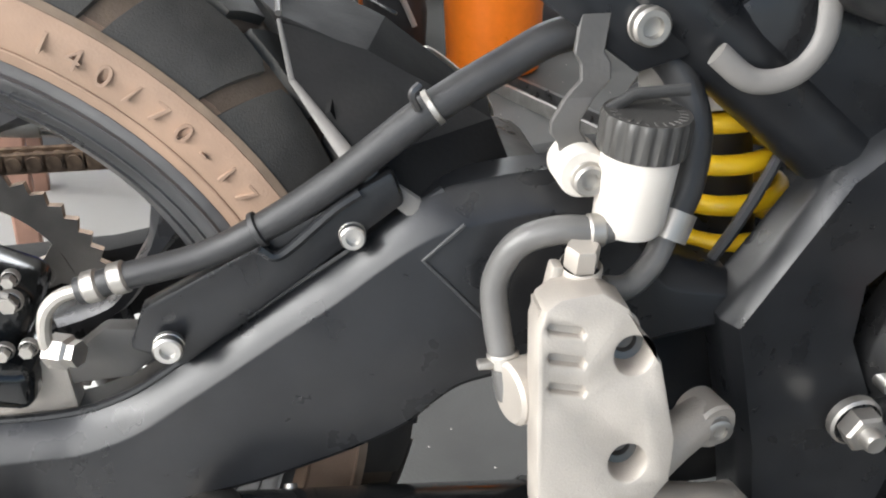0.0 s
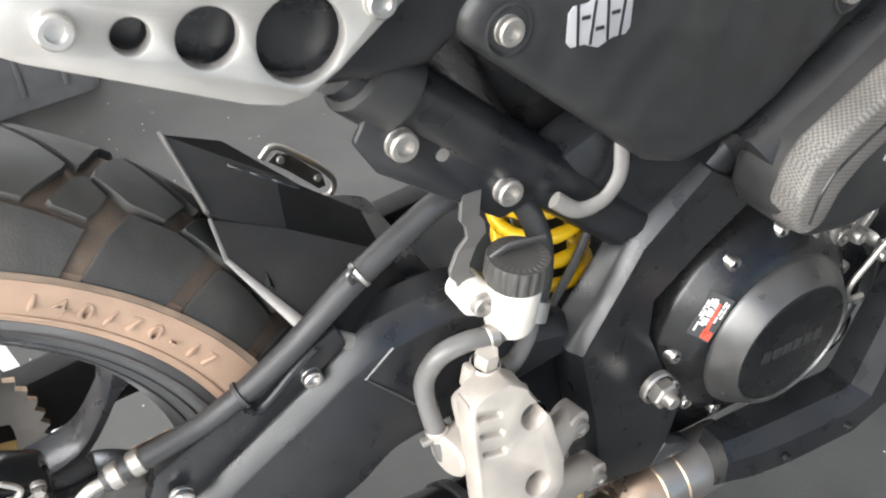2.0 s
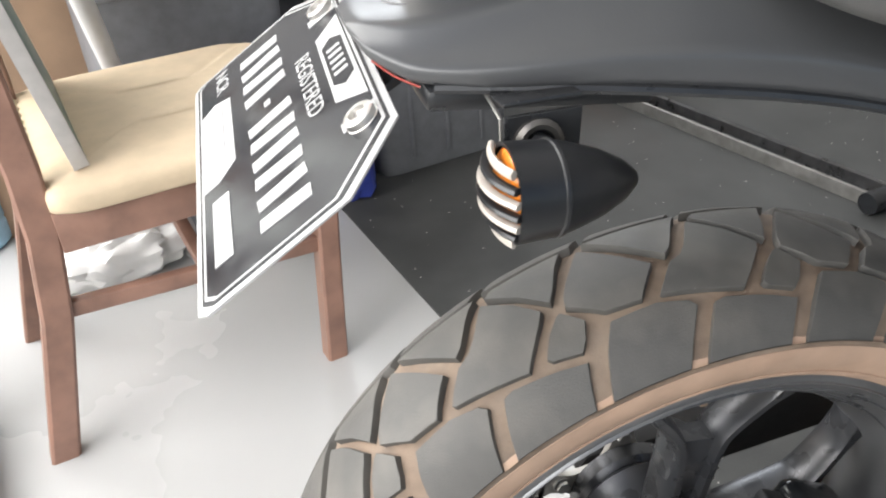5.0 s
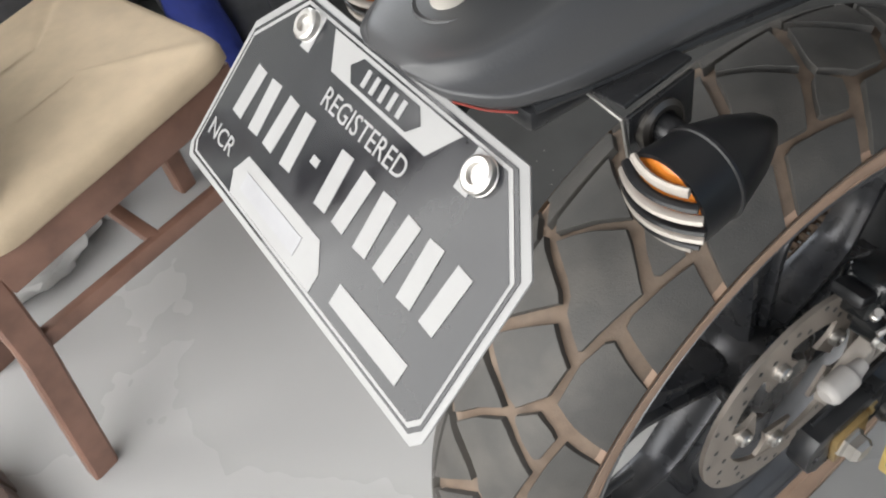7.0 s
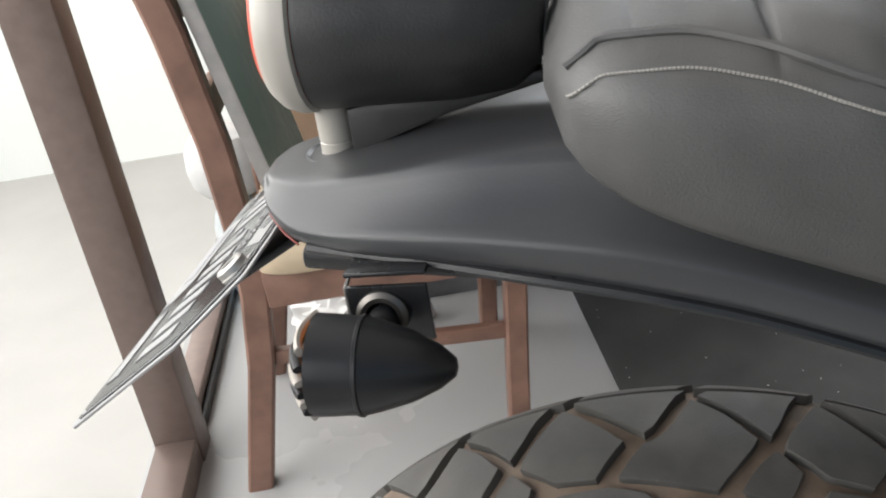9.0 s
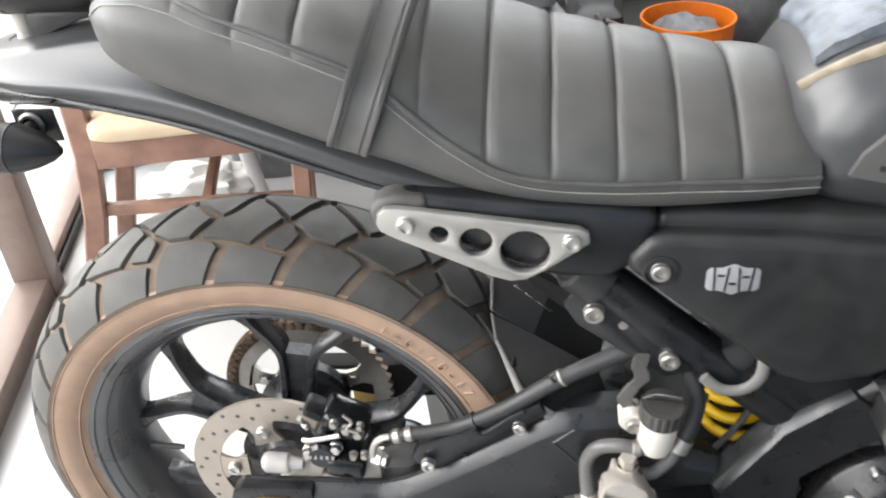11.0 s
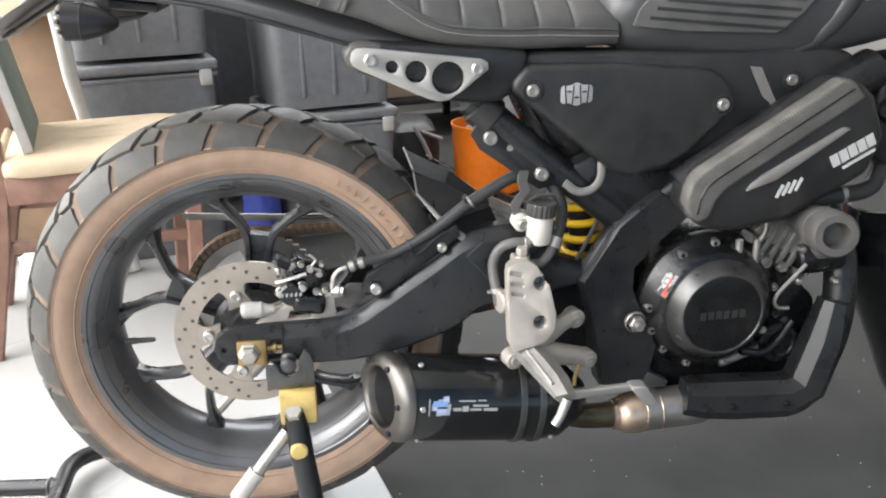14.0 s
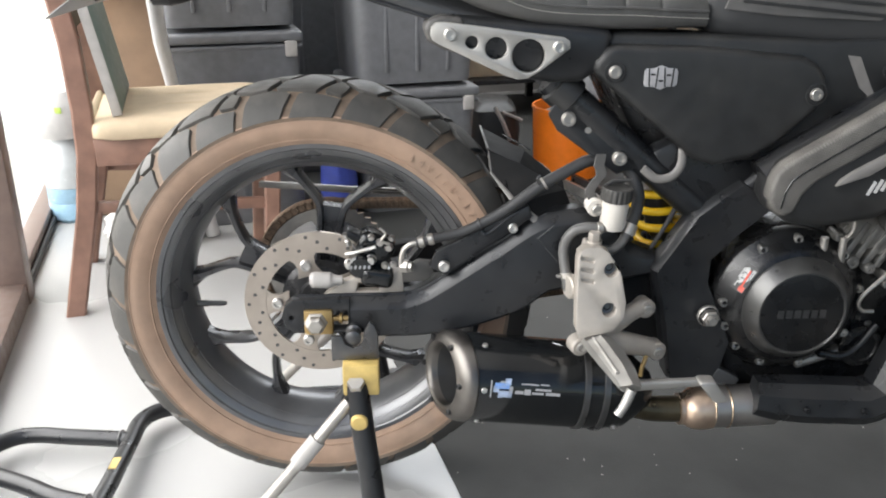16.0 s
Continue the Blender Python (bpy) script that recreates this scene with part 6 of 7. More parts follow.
part("pedal_tip", slab([(0.498, 0.3045), (0.502, 0.3075), (0.520, 0.3065), (0.538, 0.2810), (0.5385, 0.2765), (0.524, 0.2750), (0.519, 0.2785)], -0.263, -0.241, 0.003, segments=3), M["silver"], lever, "flat pedal pad")
bolt(bike, (0.546, -0.143, 0.345), 0.0125, 0.015, kind="hex", material="zinc", name="pivot_bolt")
part("bolt_end", lathe([(0.0065, 0.0), (0.0065, 0.021), (0.0055, 0.023), (0, 0.023)], (0.546, -0.143, 0.345), (0, -1, 0), 16), M["zinc"], bike)
part("spring_link", tube([(0.455, -0.17, 0.298), (0.448, -0.178, 0.285), (0.446, -0.18, 0.272)], 0.003, 8), M["gold"], lever)

# mudguard ahead of the wheel
def sheet(points, faces, thick, bevel=0.0):
    """A folded sheet of that thickness."""
    b = bmesh.new()
    vs = [b.verts.new(p) for p in points]
    for f in faces:
        b.faces.new([vs[k] for k in f])
    bmesh.ops.recalc_face_normals(b, faces=b.faces)
    bmesh.ops.solidify(b, geom=b.faces[:], thickness=thick)
    bmesh.ops.recalc_face_normals(b, faces=b.faces)
    return soften(b, bevel, 1, 30)


hug = part("rear_mudguard", sheet([(0.240, 0.052, 0.574), (0.243, -0.040, 0.562), (0.285, -0.058, 0.545), (0.353, -0.066, 0.492), (0.372, 0.055, 0.462), (0.340, 0.095, 0.480), (0.285, 0.075, 0.545), (0.300, 0.0, 0.550), (0.360, 0.0, 0.500)],
                                  [(0, 1, 2, 7), (2, 3, 8, 7), (0, 7, 5, 6), (7, 8, 4, 5)], 0.003, 0.0008), M["guard"], bike, "angular black plastic mudguard hugging the tyre", 20)
part("side_fin", sheet([(0.243, -0.043, 0.560), (0.247, -0.047, 0.530), (0.275, -0.103, 0.503), (0.318, -0.104, 0.468), (0.365, -0.075, 0.470), (0.350, -0.066, 0.510), (0.285, -0.060, 0.548)], [(0, 1, 2, 5, 6), (2, 3, 4, 5)], 0.004, 0.001), M["guard"], hug, angle=20)
part("fin_edge", tube([(0.2425, -0.0435, 0.561), (0.2465, -0.048, 0.530), (0.2748, -0.104, 0.503), (0.318, -0.105, 0.466)], [0.0012, 0.0018, 0.0045, 0.0065], 8, smooth=False, flat=0.4), M["rib"], hug)
part("roof_edge", tube([(0.2395, 0.052, 0.575), (0.2425, -0.040, 0.563)], 0.0018, 8, smooth=False), M["greyplastic"], hug)
for k in range(3):
    part("vent_slot", box((0.018, 0.004, 0.002), pose(0.272 + 0.012 * k, -0.022 - 0.006 * k, 0.5755 - 0.006 * k, -20, 26, -25), 0.0006), M["gloss"], hug)
part("inner_guard", sheet([(0.262, -0.075, 0.520), (0.262, 0.075, 0.520), (0.30, 0.08, 0.45), (0.33, 0.08, 0.36), (0.33, -0.08, 0.36), (0.30, -0.08, 0.45), (0.275, 0.0, 0.545)], [(0, 5, 2, 1, 6), (5, 4, 3, 2)], 0.003), M["guard"], hug)
cover = part("chain_cover", slab([(-0.104, 0.473), (-0.102, 0.4835), (0.072, 0.4695), (0.072, 0.4585)], 0.088, 0.0925, 0.001), M["alloy"], bike, "flat grey metal chain cover")
for k in range(3):
    part("cover_ridge", loft([[Vector((x, 0.090 + d * 0.002, z - 0.0042 * k + e * 0.0009)) for d, e in ((-1, -1), (1, -1), (1, 1), (-1, 1))] for x, z in ((0.0722, 0.4688), (0.140, 0.4645))]), M["alloy"], cover)
part("cover_tail", slab([(0.0722, 0.4585), (0.0722, 0.4695), (0.30, 0.462), (0.36, 0.455), (0.36, 0.443), (0.20, 0.450)], 0.091, 0.0945, 0.001), M["plastic"], cover)
loop = part("chain_guard", tube([(0.326, 0.13, 0.487), (0.335, 0.13, 0.495), (0.348, 0.13, 0.490), (0.378, 0.13, 0.462), (0.388, 0.13, 0.444), (0.382, 0.13, 0.432), (0.362, 0.13, 0.434)], 0.003, 8), M["zinc"], bike, "pale steel chain guard bracket")

for x, z in ((0.342, 0.482), (0.373, 0.454)):
    part("rivet", lathe([(0.0035, 0), (0.0035, 0.003), (0.0025, 0.004), (0, 0.004)], (x, 0.129, z), (0, -1, 0.3), 12), M["zinc"], loop)
part("guard_plate", slab([(0.332, 0.482), (0.340, 0.488), (0.352, 0.483), (0.378, 0.456), (0.381, 0.442), (0.374, 0.441), (0.350, 0.466)], 0.131, 0.133, 0.0), M["greyplastic"], loop)

# rear-wheel side of the front wheel, far ahead
FW = Vector((1.375, 0, 0.315))
fw = part("front_tyre", lathe([(0.222, -0.045), (0.25, -0.058), (0.28, -0.056), (0.30, -0.035), (0.308, 0.0), (0.30, 0.035), (0.28, 0.056), (0.25, 0.058), (0.222, 0.045)], FW, (0, 1, 0), 72), M["tread"], bike, "dark front tyre")
part("front_rim", lathe([(0.226, -0.05), (0.20, -0.03), (0.195, 0), (0.20, 0.03), (0.226, 0.05), (0.21, 0.05), (0.185, 0.0), (0.21, -0.05)], FW, (0, 1, 0), 64, closed=True), M["rim"], fw)
part("front_hub", lathe([(0, -0.06), (0.04, -0.06), (0.04, 0.06), (0, 0.06)], FW, (0, 1, 0), 24), M["rim"], fw)
for k in range(6):
    a = radians(60 * k + 10)
    part("front_spoke", tube([FW + Vector((0.03 * math.cos(a), 0, 0.03 * math.sin(a))), FW + Vector((0.19 * math.cos(a), 0, 0.19 * math.sin(a)))], 0.012, 8, smooth=False), M["rim"], fw)

# far-side rail, strut and front-end pieces
far = part("far_seat_rail", tube([(0.30, 0.100, 0.685), (0.40, 0.100, 0.598), (0.50, 0.100, 0.515), (0.56, 0.10, 0.465)], 0.0215, 18, smooth=False), M["frame"], bike, "satin black far-side seat rail")
part("cross_tube", tube([(0.33, -0.09, 0.655), (0.33, 0.10, 0.655)], 0.016, 14, smooth=False), M["frame"], far)
rad = part("radiator_cover", slab([(0.875, 0.60), (0.885, 0.675), (0.92, 0.705), (1.0, 0.715), (1.01, 0.60), (0.96, 0.545), (0.90, 0.555)], -0.14, -0.05, 0.012, segments=3), M["plastic"], bike, "ribbed black radiator cover")
for k in range(5):
    part("cover_rib", box((0.006, 0.004, 0.05), pose(0.945 + 0.011 * k, -0.1405, 0.645, 0, 15, 0), 0.001), M["tail"], rad)
part("mount_boss", lathe([(0.02, 0), (0.02, 0.03), (0.016, 0.034), (0, 0.034)], (0.905, -0.13, 0.635), (0, -1, 0), 24), M["frame"], rad)
bolt(rad, (0.905, -0.164, 0.635), 0.008, 0.006)
part("coolant_hose", tube([(0.77, -0.12, 0.50), (0.83, -0.135, 0.512), (0.89, -0.135, 0.520), (0.915, -0.12, 0.548), (0.94, -0.10, 0.60), (0.97, -0.08, 0.66)], 0.0125, 14), M["hose"], bike, "black rubber coolant hose")
FM = [(0.990, 0.455), (0.984, 0.40), (0.994, 0.345), (1.030, 0.275), (1.072, 0.19), (1.108, 0.112), (1.150, 0.045)]
rings = []
for x, z in [(p.x, p.z) for p in spline([(x, 0, z) for x, z in FM], 4)]:
    ring = [Vector((x - 0.035 * (1 - (y / 0.075) ** 2) + 0.012, y, z - 0.012 * (1 - (y / 0.075) ** 2))) for y in (-0.075, -0.06, -0.03, 0.0, 0.03, 0.06, 0.075)]
    rings.append(ring + [p + Vector((0.005, 0, 0.002)) for p in ring[::-1]])
part("front_mudguard", loft(rings), M["gloss"], bike, "gloss black front mudguard", 60)

# ---- paddock stand ----
stand = thing("paddock_stand", "black tubular paddock stand with yellow hook holding the rear axle", "motorcycle stand")
for s in (-1, 1):
    hook = part("hook_plate", slab([(0.018, 0.331), (0.033, 0.331), (0.037, 0.319), (0.049, 0.312), (0.060, 0.318), (0.065, 0.338), (0.072, 0.352), (0.079, 0.346), (0.083, 0.333), (0.083, 0.2945), (0.018, 0.2945)], s * 0.150 - 0.003, s * 0.150 + 0.003, 0.0015), M["dark"], stand, "dark steel hook plate")
    part("hook_foot", box((0.050, 0.034, 0.047), Matrix.Translation((0.058, s * 0.152, 0.2695)), 0.003), M["ypaint"], stand, "worn yellow-painted hook block")
    part("spool", lathe([(0.011, 0), (0.011, 0.006), (0.007, 0.008), (0.007, 0.022), (0.0115, 0.024), (0.0115, 0.028), (0.006, 0.031), (0, 0.031)], (0.048, s * 0.119, 0.324), (0, s, 0), 20), M["dark"], stand)
    post = part("post", tube([(0.052, s * 0.160, 0.262), (0.058, s * 0.174, 0.20), (0.072, s * 0.20, 0.09), (0.078, s * 0.21, 0.035)], 0.0165, 16), M["frame"], stand)
    part("post_cap", lathe([(0.013, 0), (0.013, 0.014), (0.011, 0.017), (0, 0.017)], (0.051, s * 0.163, 0.258), (0, s * 0.6, 0.8), 6), M["steel"], post)
    part("pivot_cap", lathe([(0.012, 0), (0.012, 0.006), (0.010, 0.008), (0, 0.008)], (0.0545, s * 0.182, 0.214), (0, s, 0), 20), M["ypaint"], post)
    part("strut", tube([(0.040, s * 0.165, 0.235), (-0.03, s * 0.185, 0.155), (-0.10, s * 0.20, 0.075), (-0.14, s * 0.205, 0.033)], 0.009, 12), M["zinc"], stand, "bare metal strut")
    part("sleeve", tube([(-0.005, s * 0.178, 0.184), (-0.035, s * 0.187, 0.150)], 0.0125, 12, smooth=False), M["cratelid"], stand)
    part("base_tube", tube([(0.10, s * 0.21, 0.030), (-0.05, s * 0.205, 0.030), (-0.22, s * 0.190, 0.030), (-0.29, s * 0.174, 0.031), (-0.333, s * 0.152, 0.033), (-0.351, s * 0.118, 0.033), (-0.351, s * 0.06, 0.033), (-0.351, 0.0, 0.033)], 0.0145, 14), M["frame"], stand)
    wheel = part("roller", lathe([(0.0, -0.014), (0.022, -0.014), (0.030, -0.010), (0.030, 0.010), (0.022, 0.014), (0, 0.014)], (0.10, s * 0.235, 0.030), (0, 1, 0), 28), M["hose"], stand, "small rubber roller")
    bolt(wheel, (0.10, s * 0.249, 0.030), 0.008, 0.005, axis=(0, s, 0), kind="hex")
part("handle", tube([(-0.352, 0.066, 0.033), (-0.40, 0.073, 0.033), (-0.454, 0.080, 0.033), (-0.515, 0.089, 0.033), (-0.552, 0.083, 0.033), (-0.580, 0.056, 0.033), (-0.588, 0.022, 0.033), (-0.570, -0.010, 0.033), (-0.533, -0.029, 0.033), (-0.478, -0.056, 0.033), (-0.423, -0.087, 0.033), (-0.353, -0.112, 0.033)], 0.0140, 14), M["frame"], stand)
for y in (0.066, -0.112):
    part("weld_bead", lathe([(0.0140, -0.004), (0.0165, 0.0), (0.0140, 0.004)], (-0.368, y + (0.003 if y > 0 else 0.005), 0.033), (-1, 0.1, 0), 18), M["dark"], stand)
part("label", box((0.03, 0.012, 0.0016), pose(-0.3515, -0.022, 0.0472, 0, 0, 90), 0.0), M["ypaint"], stand)


# ---- chair ----
def uv(u, v, z):
    return ROOM @ Vector((u, v, z))


chair = thing("chair", "brown wooden dining chair with beige cushion facing the motorcycle", "chair")


def leg(points, w, d):
    rings = []
    for u, v, z in points:
        rings.append([uv(u + a * w / 2, v + b * d / 2, z) for a, b in ((-1, -0.8), (-0.8, -1), (0.8, -1), (1, -0.8), (1, 0.8), (0.8, 1), (-0.8, 1), (-1, 0.8))])
    return loft(rings)


for v in (0.712, 1.055):
    part("back_leg", leg([(-0.478, v + 0.002, 0), (-0.455, v, 0.10), (-0.420, v, 0.25), (-0.401, v, 0.38), (-0.398, v, 0.48), (-0.403, v, 0.62), (-0.422, v, 0.78), (-0.448, v, 0.92), (-0.465, v, 1.0)], 0.044, 0.034), M["wood"], chair)
for v in (0.712, 1.060):
    part("front_leg", leg([(-0.022, v + (0.0 if v < 1 else 0.02), 0), (-0.010, v, 0.20), (0.004, v, 0.405)], 0.036, 0.036), M["wood"], chair)
for v in (0.700, 1.066):
    part("apron", box((0.385, 0.022, 0.062), ROOM @ Matrix.Translation((-0.190, v, 0.386)), 0.003), M["wood"], chair)
    part("stretcher", box((0.40, 0.018, 0.026), ROOM @ pose(-0.205, v + 0.012, 0.245, 0, 3.5, 0), 0.003), M["wood"], chair)
for u in (-0.385, 0.002):
    part("apron", box((0.022, 0.35, 0.062), ROOM @ Matrix.Translation((u, 0.883, 0.386)), 0.003), M["wood"], chair)
part("stretcher", box((0.02, 0.35, 0.026), ROOM @ Matrix.Translation((-0.20, 0.885, 0.245)), 0.003), M["wood"], chair)
for z, h in ((0.66, 0.05), (0.80, 0.05), (0.95, 0.08)):
    part("back_rail", box((0.02, 0.34, h), ROOM @ Matrix.Translation((-0.403 - max(0, z - 0.62) * 0.17, 0.885, z)), 0.004), M["wood"], chair)
rings = []
for z, k in ((0.417, 0.985), (0.421, 1.0), (0.440, 1.0), (0.449, 0.985), (0.455, 0.93), (0.459, 0.7), (0.461, 0.3)):
    ring = []
    for j in range(48):
        a = 2 * math.pi * j / 48
        c, s = math.cos(a), math.sin(a)
        e = 0.15
        ring.append(uv(-0.180 + math.copysign(abs(c) ** e, c) * 0.206 * k, 0.882 + math.copysign(abs(s) ** e, s) * 0.212 * k, z + 0.002 * math.sin(5 * a)))
    rings.append(ring)
part("cushion", loft(rings), M["cushion"], chair, "beige padded seat cushion", 60)
b = bmesh.new()
for k in range(13):
    a, c = uv(-0.380, 0.71 + 0.028 * k, 0.437), uv(-0.390, 0.723 + 0.028 * k, 0.457)
    tube([a, (a + c) / 2 + Vector((0, 0, 0.004)), c], 0.008, 8, 2, b)
part("rope_trim", b, M["cushion"], chair, "twisted beige cord trim")
board = thing("board", "dark green flat board leaning on the chair's back", "board")
part("panel", box((0.020, 0.36, 0.44), ROOM @ pose(-0.365, 0.895, 0.678, 0, -10, 0), 0.003), M["green"], board)
part("pale_edge", box((0.021, 0.006, 0.44), ROOM @ pose(-0.365, 0.712, 0.678, 0, -10, 0), 0.001), M["cratelid"], board)


# ---- storage boxes ----
def storage_box(u0, u1, z0, z1, v0=1.235, depth=0.42, label="dark grey plastic storage box stacked on another"):
    t = thing("storage_box", label, "storage box", "stacked storage boxes")
    du, dv, h = u1 - u0, depth, z1 - z0 - 0.05
    rings = []
    for z, k in ((0.0, 0.93), (0.01, 0.94), (h, 1.0), (h, 0.97), (0.02, 0.91)):
        ring = []
        for j in range(40):
            a = 2 * math.pi * j / 40
            c, s = math.cos(a), math.sin(a)
            e = 0.18
            ring.append(uv((u0 + u1) / 2 + math.copysign(abs(c) ** e, c) * du / 2 * k, v0 + dv / 2 + math.copysign(abs(s) ** e, s) * dv / 2 * k, z0 + z))
        rings.append(ring)
    body = part("body", loft(rings), M["crate"], t)
    part("lid", box((du * 1.03, dv * 1.03, 0.03), ROOM @ Matrix.Translation(((u0 + u1) / 2, v0 + dv / 2, z0 + h + 0.022)), 0.010, segments=3), M["crate"], t)
    part("rim", box((du * 1.015, dv * 1.015, 0.012), ROOM @ Matrix.Translation(((u0 + u1) / 2, v0 + dv / 2, z0 + h - 0.004)), 0.004), M["crate"], t)
    for k in (0.25, 0.5, 0.75):
        part("rib", box((0.012, 0.006, h * 0.75), ROOM @ Matrix.Translation((u0 + du * k, v0 + dv * 0.018, z0 + h * 0.48)), 0.003), M["crate"], body)
    part("latch", box((0.034, 0.012, 0.045), ROOM @ Matrix.Translation((u1 - 0.03, v0 - 0.004, z0 + h - 0.012)), 0.004), M["cratelid"], t, "pale latch")
    return t


storage_box(0.305, 0.675, 0.0045, 0.40, v0=1.21)
storage_box(0.300, 0.675, 0.402, 0.80, v0=1.21)
storage_box(-0.235, 0.150, 0.001, 0.58, label="dark grey plastic storage box on the white floor")
storage_box(-0.235, 0.150, 0.582, 1.02)

# blue bag in the gap between the boxes
bag = thing("blue_bag", "blue plastic bag slumped between dark storage boxes", "bag")
rings = []
for z, w, d in ((0.005, 0.050, 0.055), (0.03, 0.058, 0.065), (0.12, 0.054, 0.060), (0.22, 0.048, 0.05), (0.30, 0.042, 0.035), (0.335, 0.046, 0.02), (0.35, 0.05, 0.008)):
    ring = []
    for j in range(32):
        a = 2 * math.pi * j / 32
        q = 1 + 0.10 * math.sin(5 * a + z * 21) + 0.06 * math.sin(9 * a - z * 40)
        ring.append(uv(0.236 + w * q * math.cos(a), 1.225 + d * q * math.sin(a), z))
    rings.append(ring)
part("sack", loft(rings), M["bag"], bag)
part("gathered_mouth", tube([uv(0.19, 1.222, 0.347), uv(0.21, 1.214, 0.352), uv(0.236, 1.222, 0.348), uv(0.262, 1.216, 0.353), uv(0.284, 1.223, 0.347)], 0.006, 8), M["bag"], bag)
# water bottle and pale bag by the door
wb = thing("water_bottle", "half-full clear water jug with white dome top by the door", "bottle")
BT = uv(-0.548, 1.47, 0.0)
jug = part("body", lathe([(0.0715, 0.108), (0.0725, 0.112), (0.0715, 0.17), (0.062, 0.205), (0.040, 0.235), (0.034, 0.258)], BT, (0, 0, 1), 36), M["jug"], wb, "clear upper body")
part("water", lathe([(0, 0), (0.062, 0), (0.0715, 0.010), (0.0725, 0.055), (0.0700, 0.060), (0.0725, 0.066), (0.0720, 0.107), (0, 0.109)], BT, (0, 0, 1), 36), M["bottle"], wb, "pale blue water")
part("white_top", lathe([(0.034, 0.250), (0.070, 0.258), (0.092, 0.285), (0.098, 0.325), (0.094, 0.365), (0.075, 0.398), (0.040, 0.412), (0, 0.414)], BT, (0, 0, 1), 36), M["white"], wb, "white rounded top")
part("green_mark", box((0.020, 0.004, 0.018), Matrix.Translation(BT + Vector((0.030, -0.091, 0.350))), 0.002), mat("lime_print", (0.40, 0.55, 0.10), 0.5), wb)
pb = thing("plastic_bag", "crumpled pale plastic bag on the white floor", "bag")
b = bmesh.new()
bmesh.ops.create_icosphere(b, subdivisions=4, radius=1.0)
for v in b.verts:
    n1 = noise.noise(v.co * 2.3) + 0.5 * noise.noise(v.co * 5.1)
    v.co = ROOM @ Vector((-0.30 + v.co.x * 0.13 * (1 + 0.3 * n1), 1.16 + v.co.y * 0.06 * (1 + 0.3 * n1), max(0.001, 0.05 + v.co.z * 0.06 * (1 + 0.45 * n1))))
part("crumpled_film", b, mat("pale_bag_film", (0.66, 0.65, 0.63), 0.35, vary=0.1, scale=20, bump=0.4), pb)

# orange bucket, dark workbench and things by the far wall
bk = thing("orange_bucket", "bright orange plastic bucket on the dark mat", "bucket")
part("body", lathe([(0, 0), (0.112, 0), (0.124, 0.008), (0.133, 0.236), (0.136, 0.239), (0.136, 0.246), (0.129, 0.246), (0.119, 0.012), (0, 0.010)], (0.722, 1.755, 0.005), (0, 0, 1), 44), M["orange"], bk)
rag = thing("grey_rag", "crumpled dark grey rag stuffed into the orange bucket", "rag")
b = bmesh.new()
bmesh.ops.create_icosphere(b, subdivisions=4, radius=1.0)
for v in b.verts:
    n1 = noise.noise(v.co * 2.7) + 0.5 * noise.noise(v.co * 6.3)
    v.co = Vector((0.722 + v.co.x * 0.112, 1.755 + v.co.y * 0.112, 0.185 + v.co.z * 0.060 * (1 + 0.35 * n1)))
part("cloth", b, M["crate"], rag)
tb = thing("black_tool_bag", "slumped black tool bag with pale tool handles", "tool bag")
rings = []
for z, k in ((0.0, 0.92), (0.02, 1.0), (0.12, 0.98), (0.19, 0.88), (0.215, 0.6)):
    ring = []
    for j in range(36):
        a = 2 * math.pi * j / 36
        c, d = math.cos(a), math.sin(a)
        q = k * (1 + 0.04 * math.sin(5 * a + z * 30))
        ring.append(Vector((0.475 + math.copysign(abs(c) ** 0.5, c) * 0.098 * q, 2.04 + math.copysign(abs(d) ** 0.5, d) * 0.15 * q, 0.0045 + z)))
    rings.append(ring)
part("sack", loft(rings), M["hose"], tb)
part("tool_handle", tube([(0.470, 1.90, 0.215), (0.500, 1.885, 0.160), (0.527, 1.875, 0.095)], 0.008, 10, smooth=False), M["cratelid"], tb, "pale tool handle")
part("tool_handle", tube([(0.500, 1.90, 0.195), (0.572, 1.895, 0.165)], 0.006, 10, smooth=False), M["cratelid"], tb, "pale tool handle")
part("edge_strip", tube([(0.385, 1.93, 0.19), (0.378, 1.91, 0.05)], 0.006, 8, smooth=False), M["orange"], tb, "orange edge strip")
wbn = thing("workbench", "black steel workbench frame with pale boards above it", "workbench")
part("top", box((1.7, 0.5, 0.03), ROOM @ Matrix.Translation((1.75, 2.62, 0.42)), 0.004), M["frame"], wbn)
for u in (0.95, 1.5, 2.05, 2.55):
    for v in (2.42, 2.83):
        part("post", box((0.035, 0.035, 1.25), ROOM @ Matrix.Translation((u, v, 0.63)), 0.004), M["frame"], wbn)
part("lower_shelf", box((1.7, 0.5, 0.02), ROOM @ Matrix.Translation((1.75, 2.62, 0.17)), 0.003), M["frame"], wbn)
for k in range(5):
    part("pale_board", box((0.29, 0.018, 0.34), ROOM @ Matrix.Translation((1.10 + 0.31 * k, 2.47, 0.352)), 0.003), M["cushion"], wbn, "pale cream board")
gt = thing("tool_case", "dark round tool case with orange handle on the mat", "tool case")
b = bmesh.new()
bmesh.ops.create_icosphere(b, subdivisions=3, radius=1.0)
for v in b.verts:
    v.co = Vector((0.90 + v.co.x * 0.15, 2.08 + v.co.y * 0.12, max(0.005, 0.165 + v.co.z * 0.16)))
part("shell", b, M["crate"], gt)
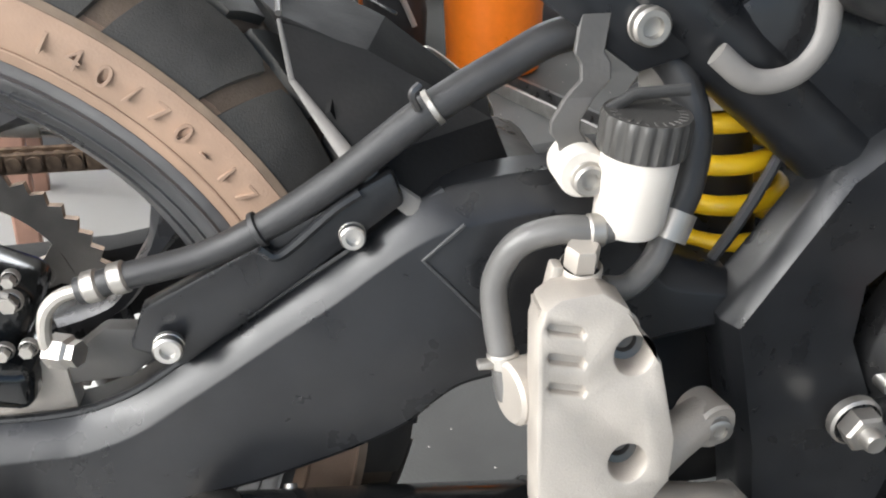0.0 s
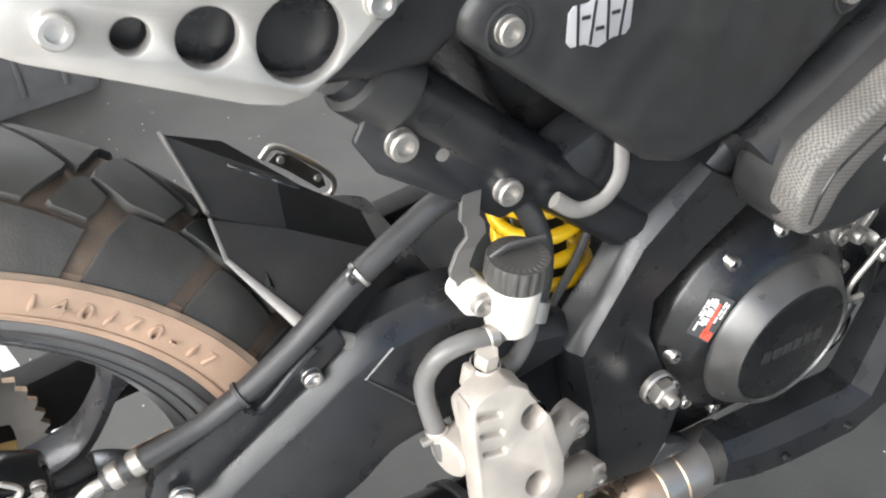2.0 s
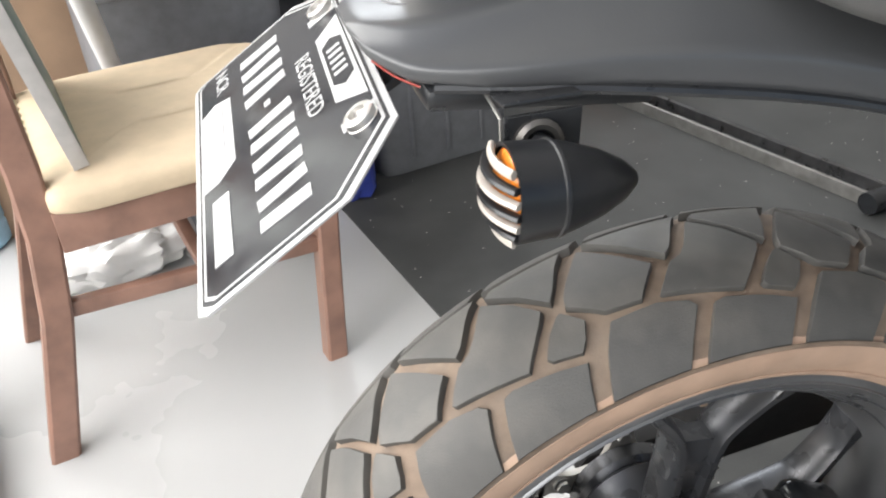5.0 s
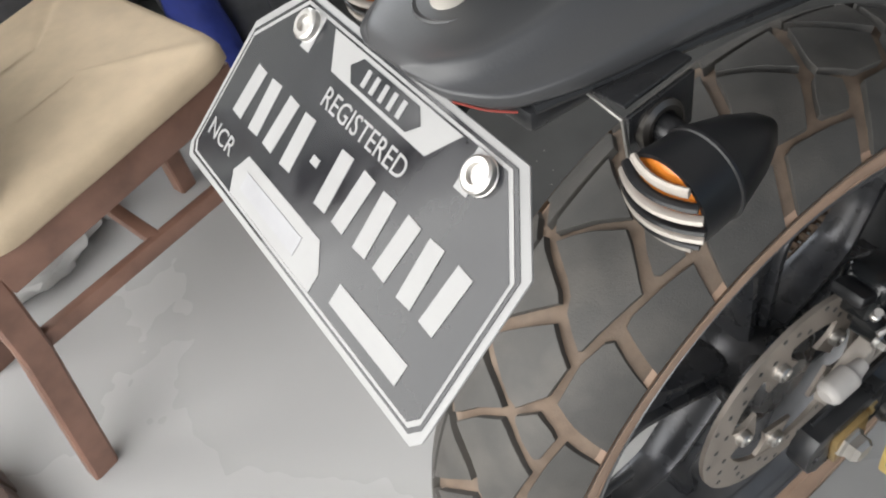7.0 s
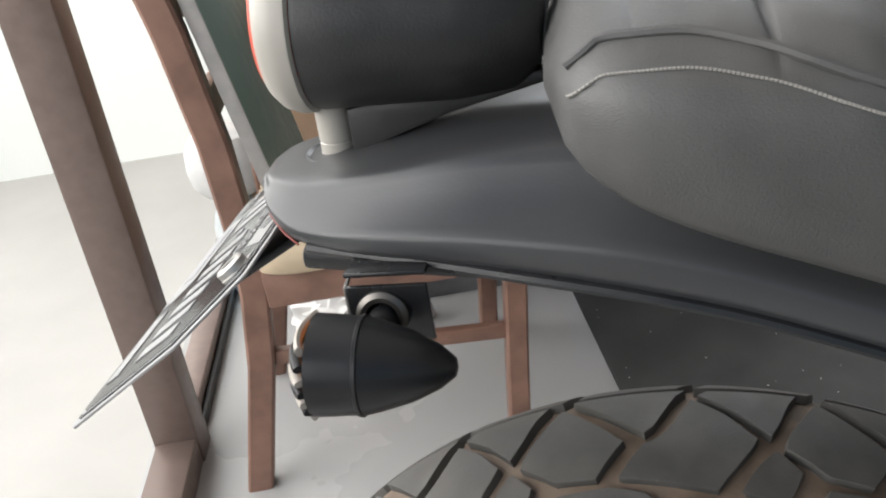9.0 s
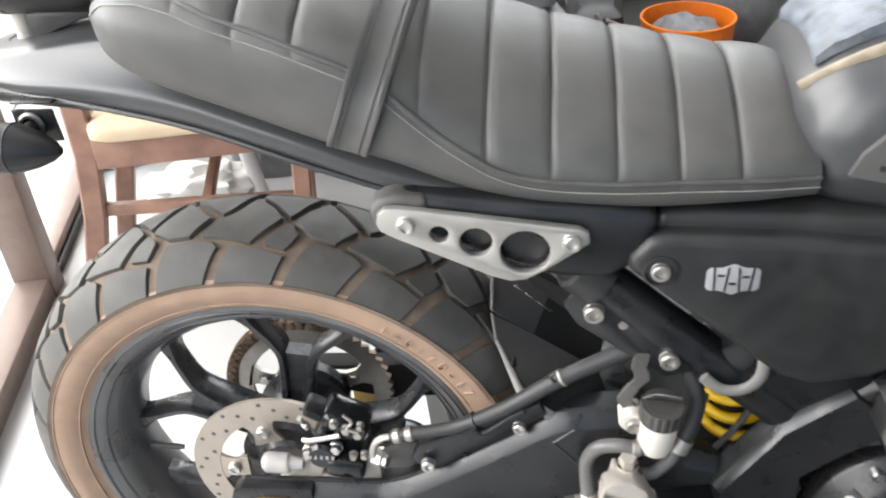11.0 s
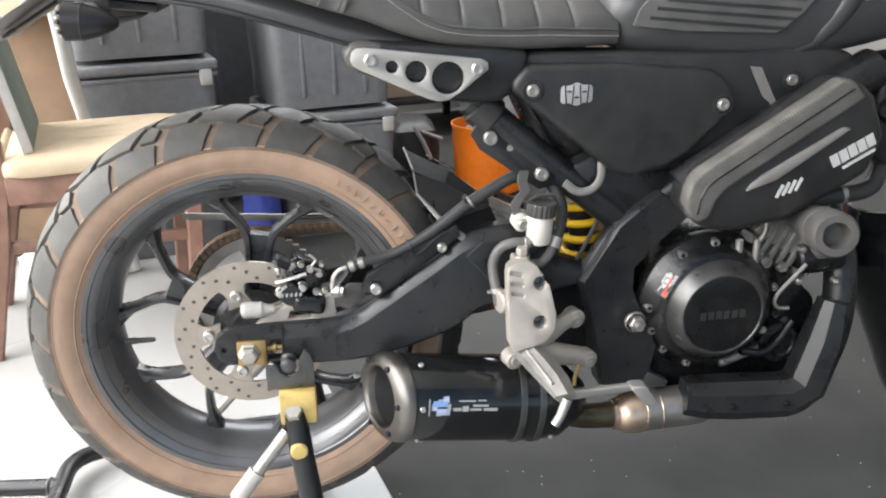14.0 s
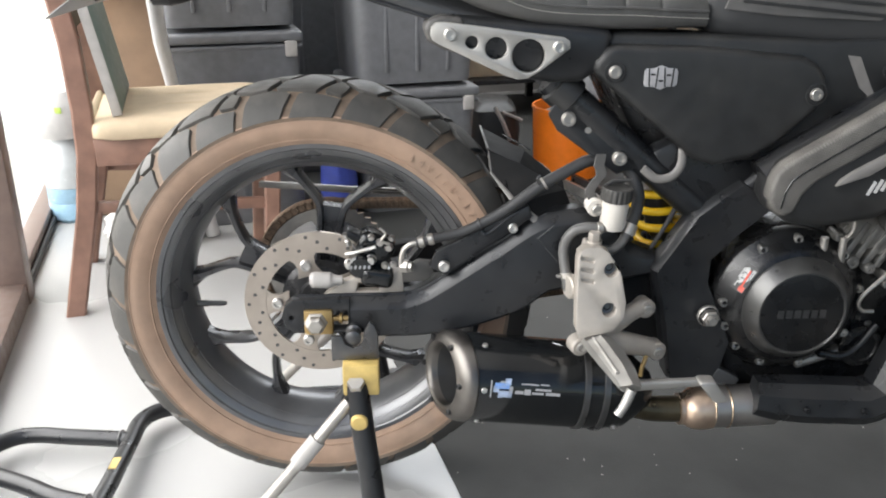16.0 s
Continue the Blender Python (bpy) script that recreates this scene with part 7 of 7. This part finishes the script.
part("handle", loft([[Vector((x, 2.06 + d * 0.02, z + e * w)) for d, e in ((-1, -1), (1, -1), (1, 1), (-1, 1))] for x, z, w in ((0.80, 0.385, 0.018), (0.83, 0.392, 0.016), (0.87, 0.372, 0.012), (0.92, 0.352, 0.012), (0.965, 0.318, 0.020), (0.985, 0.300, 0.014))]), M["orange"], gt, "orange handle")
for u, v, h in ((1.75, 1.90, 0.30), (1.95, 1.98, 0.26)):
    cn = thing("black_canister", "black plastic canister standing on the dark mat", "canister", "canisters by the wall")
    part("body", lathe([(0, 0), (0.06, 0), (0.068, 0.008), (0.068, h - 0.03), (0.05, h - 0.008), (0.02, h), (0.02, h + 0.03), (0, h + 0.03)], uv(u, v, 0.005), (0, 0, 1), 28), M["gloss"], cn)
cb = thing("cardboard_box", "brown cardboard box standing behind the chair", "box")
part("carton", box((0.30, 0.26, 0.70), ROOM @ Matrix.Translation((-0.36, 1.58, 0.351)), 0.004), mat("brown_cardboard", (0.30, 0.20, 0.13), 0.8, vary=0.12, scale=15, bump=0.15), cb)
part("flap", box((0.30, 0.12, 0.004), ROOM @ pose(-0.36, 1.42, 0.715, 18, 0, 0), 0.001), mat("pale_cardboard", (0.36, 0.25, 0.16), 0.8, vary=0.1, scale=15, bump=0.1), cb)
rod = thing("pale_rod", "thin pale metal rod leaning on the dark workbench", "rod")
part("bar", tube([uv(0.93, 2.02, 0.012), uv(0.90, 2.37, 0.60)], 0.010, 10, smooth=False), M["cratelid"], rod)


# box added as dark backing for the gap, leaning white rod, channel bar on the mat
storage_box(-0.02, 0.46, 0.005, 0.98, v0=1.72, depth=0.40, label="tall plastic box added behind the stacks to darken the gap")
wr = thing("white_rod", "white rod leaning on the chair's far corner", "rod")
part("bar", tube([(-0.430, 1.17, 0.004), (-0.492, 1.15, 0.436), (-0.510, 1.15, 0.552), (-0.520, 1.15, 0.74)], [0.020, 0.018, 0.020, 0.022], 12, smooth=False), M["white"], wr)
cbar = thing("steel_channel", "long black steel channel lying on the dark mat", "steel bar")
ca, cb2 = Vector((0.815, 1.296, 0.0045)), Vector((0.985, 0.86, 0.0045))
cd = (cb2 - ca).normalized()
cs = Vector((-cd.y, cd.x, 0))
for off, w, h, mm in ((-0.030, 0.010, 0.030, "alloy"), (0.0, 0.050, 0.006, "frame"), (0.030, 0.012, 0.030, "dark")):
    part("flange" if w < 0.02 else "web", loft([[p + cs * (off + s * w / 2) + Vector((0, 0, z)) for s, z in ((-1, 0), (1, 0), (1, h), (-1, h))] for p in (ca - cd * 0.35, cb2 + cd * 0.02)]), M[mm], cbar)
part("cross_tube", tube([cb2 + Vector((-0.06, -0.03, 0.026)), cb2 + Vector((0.22, 0.03, 0.026))], 0.024, 14, smooth=False), M["frame"], cbar)
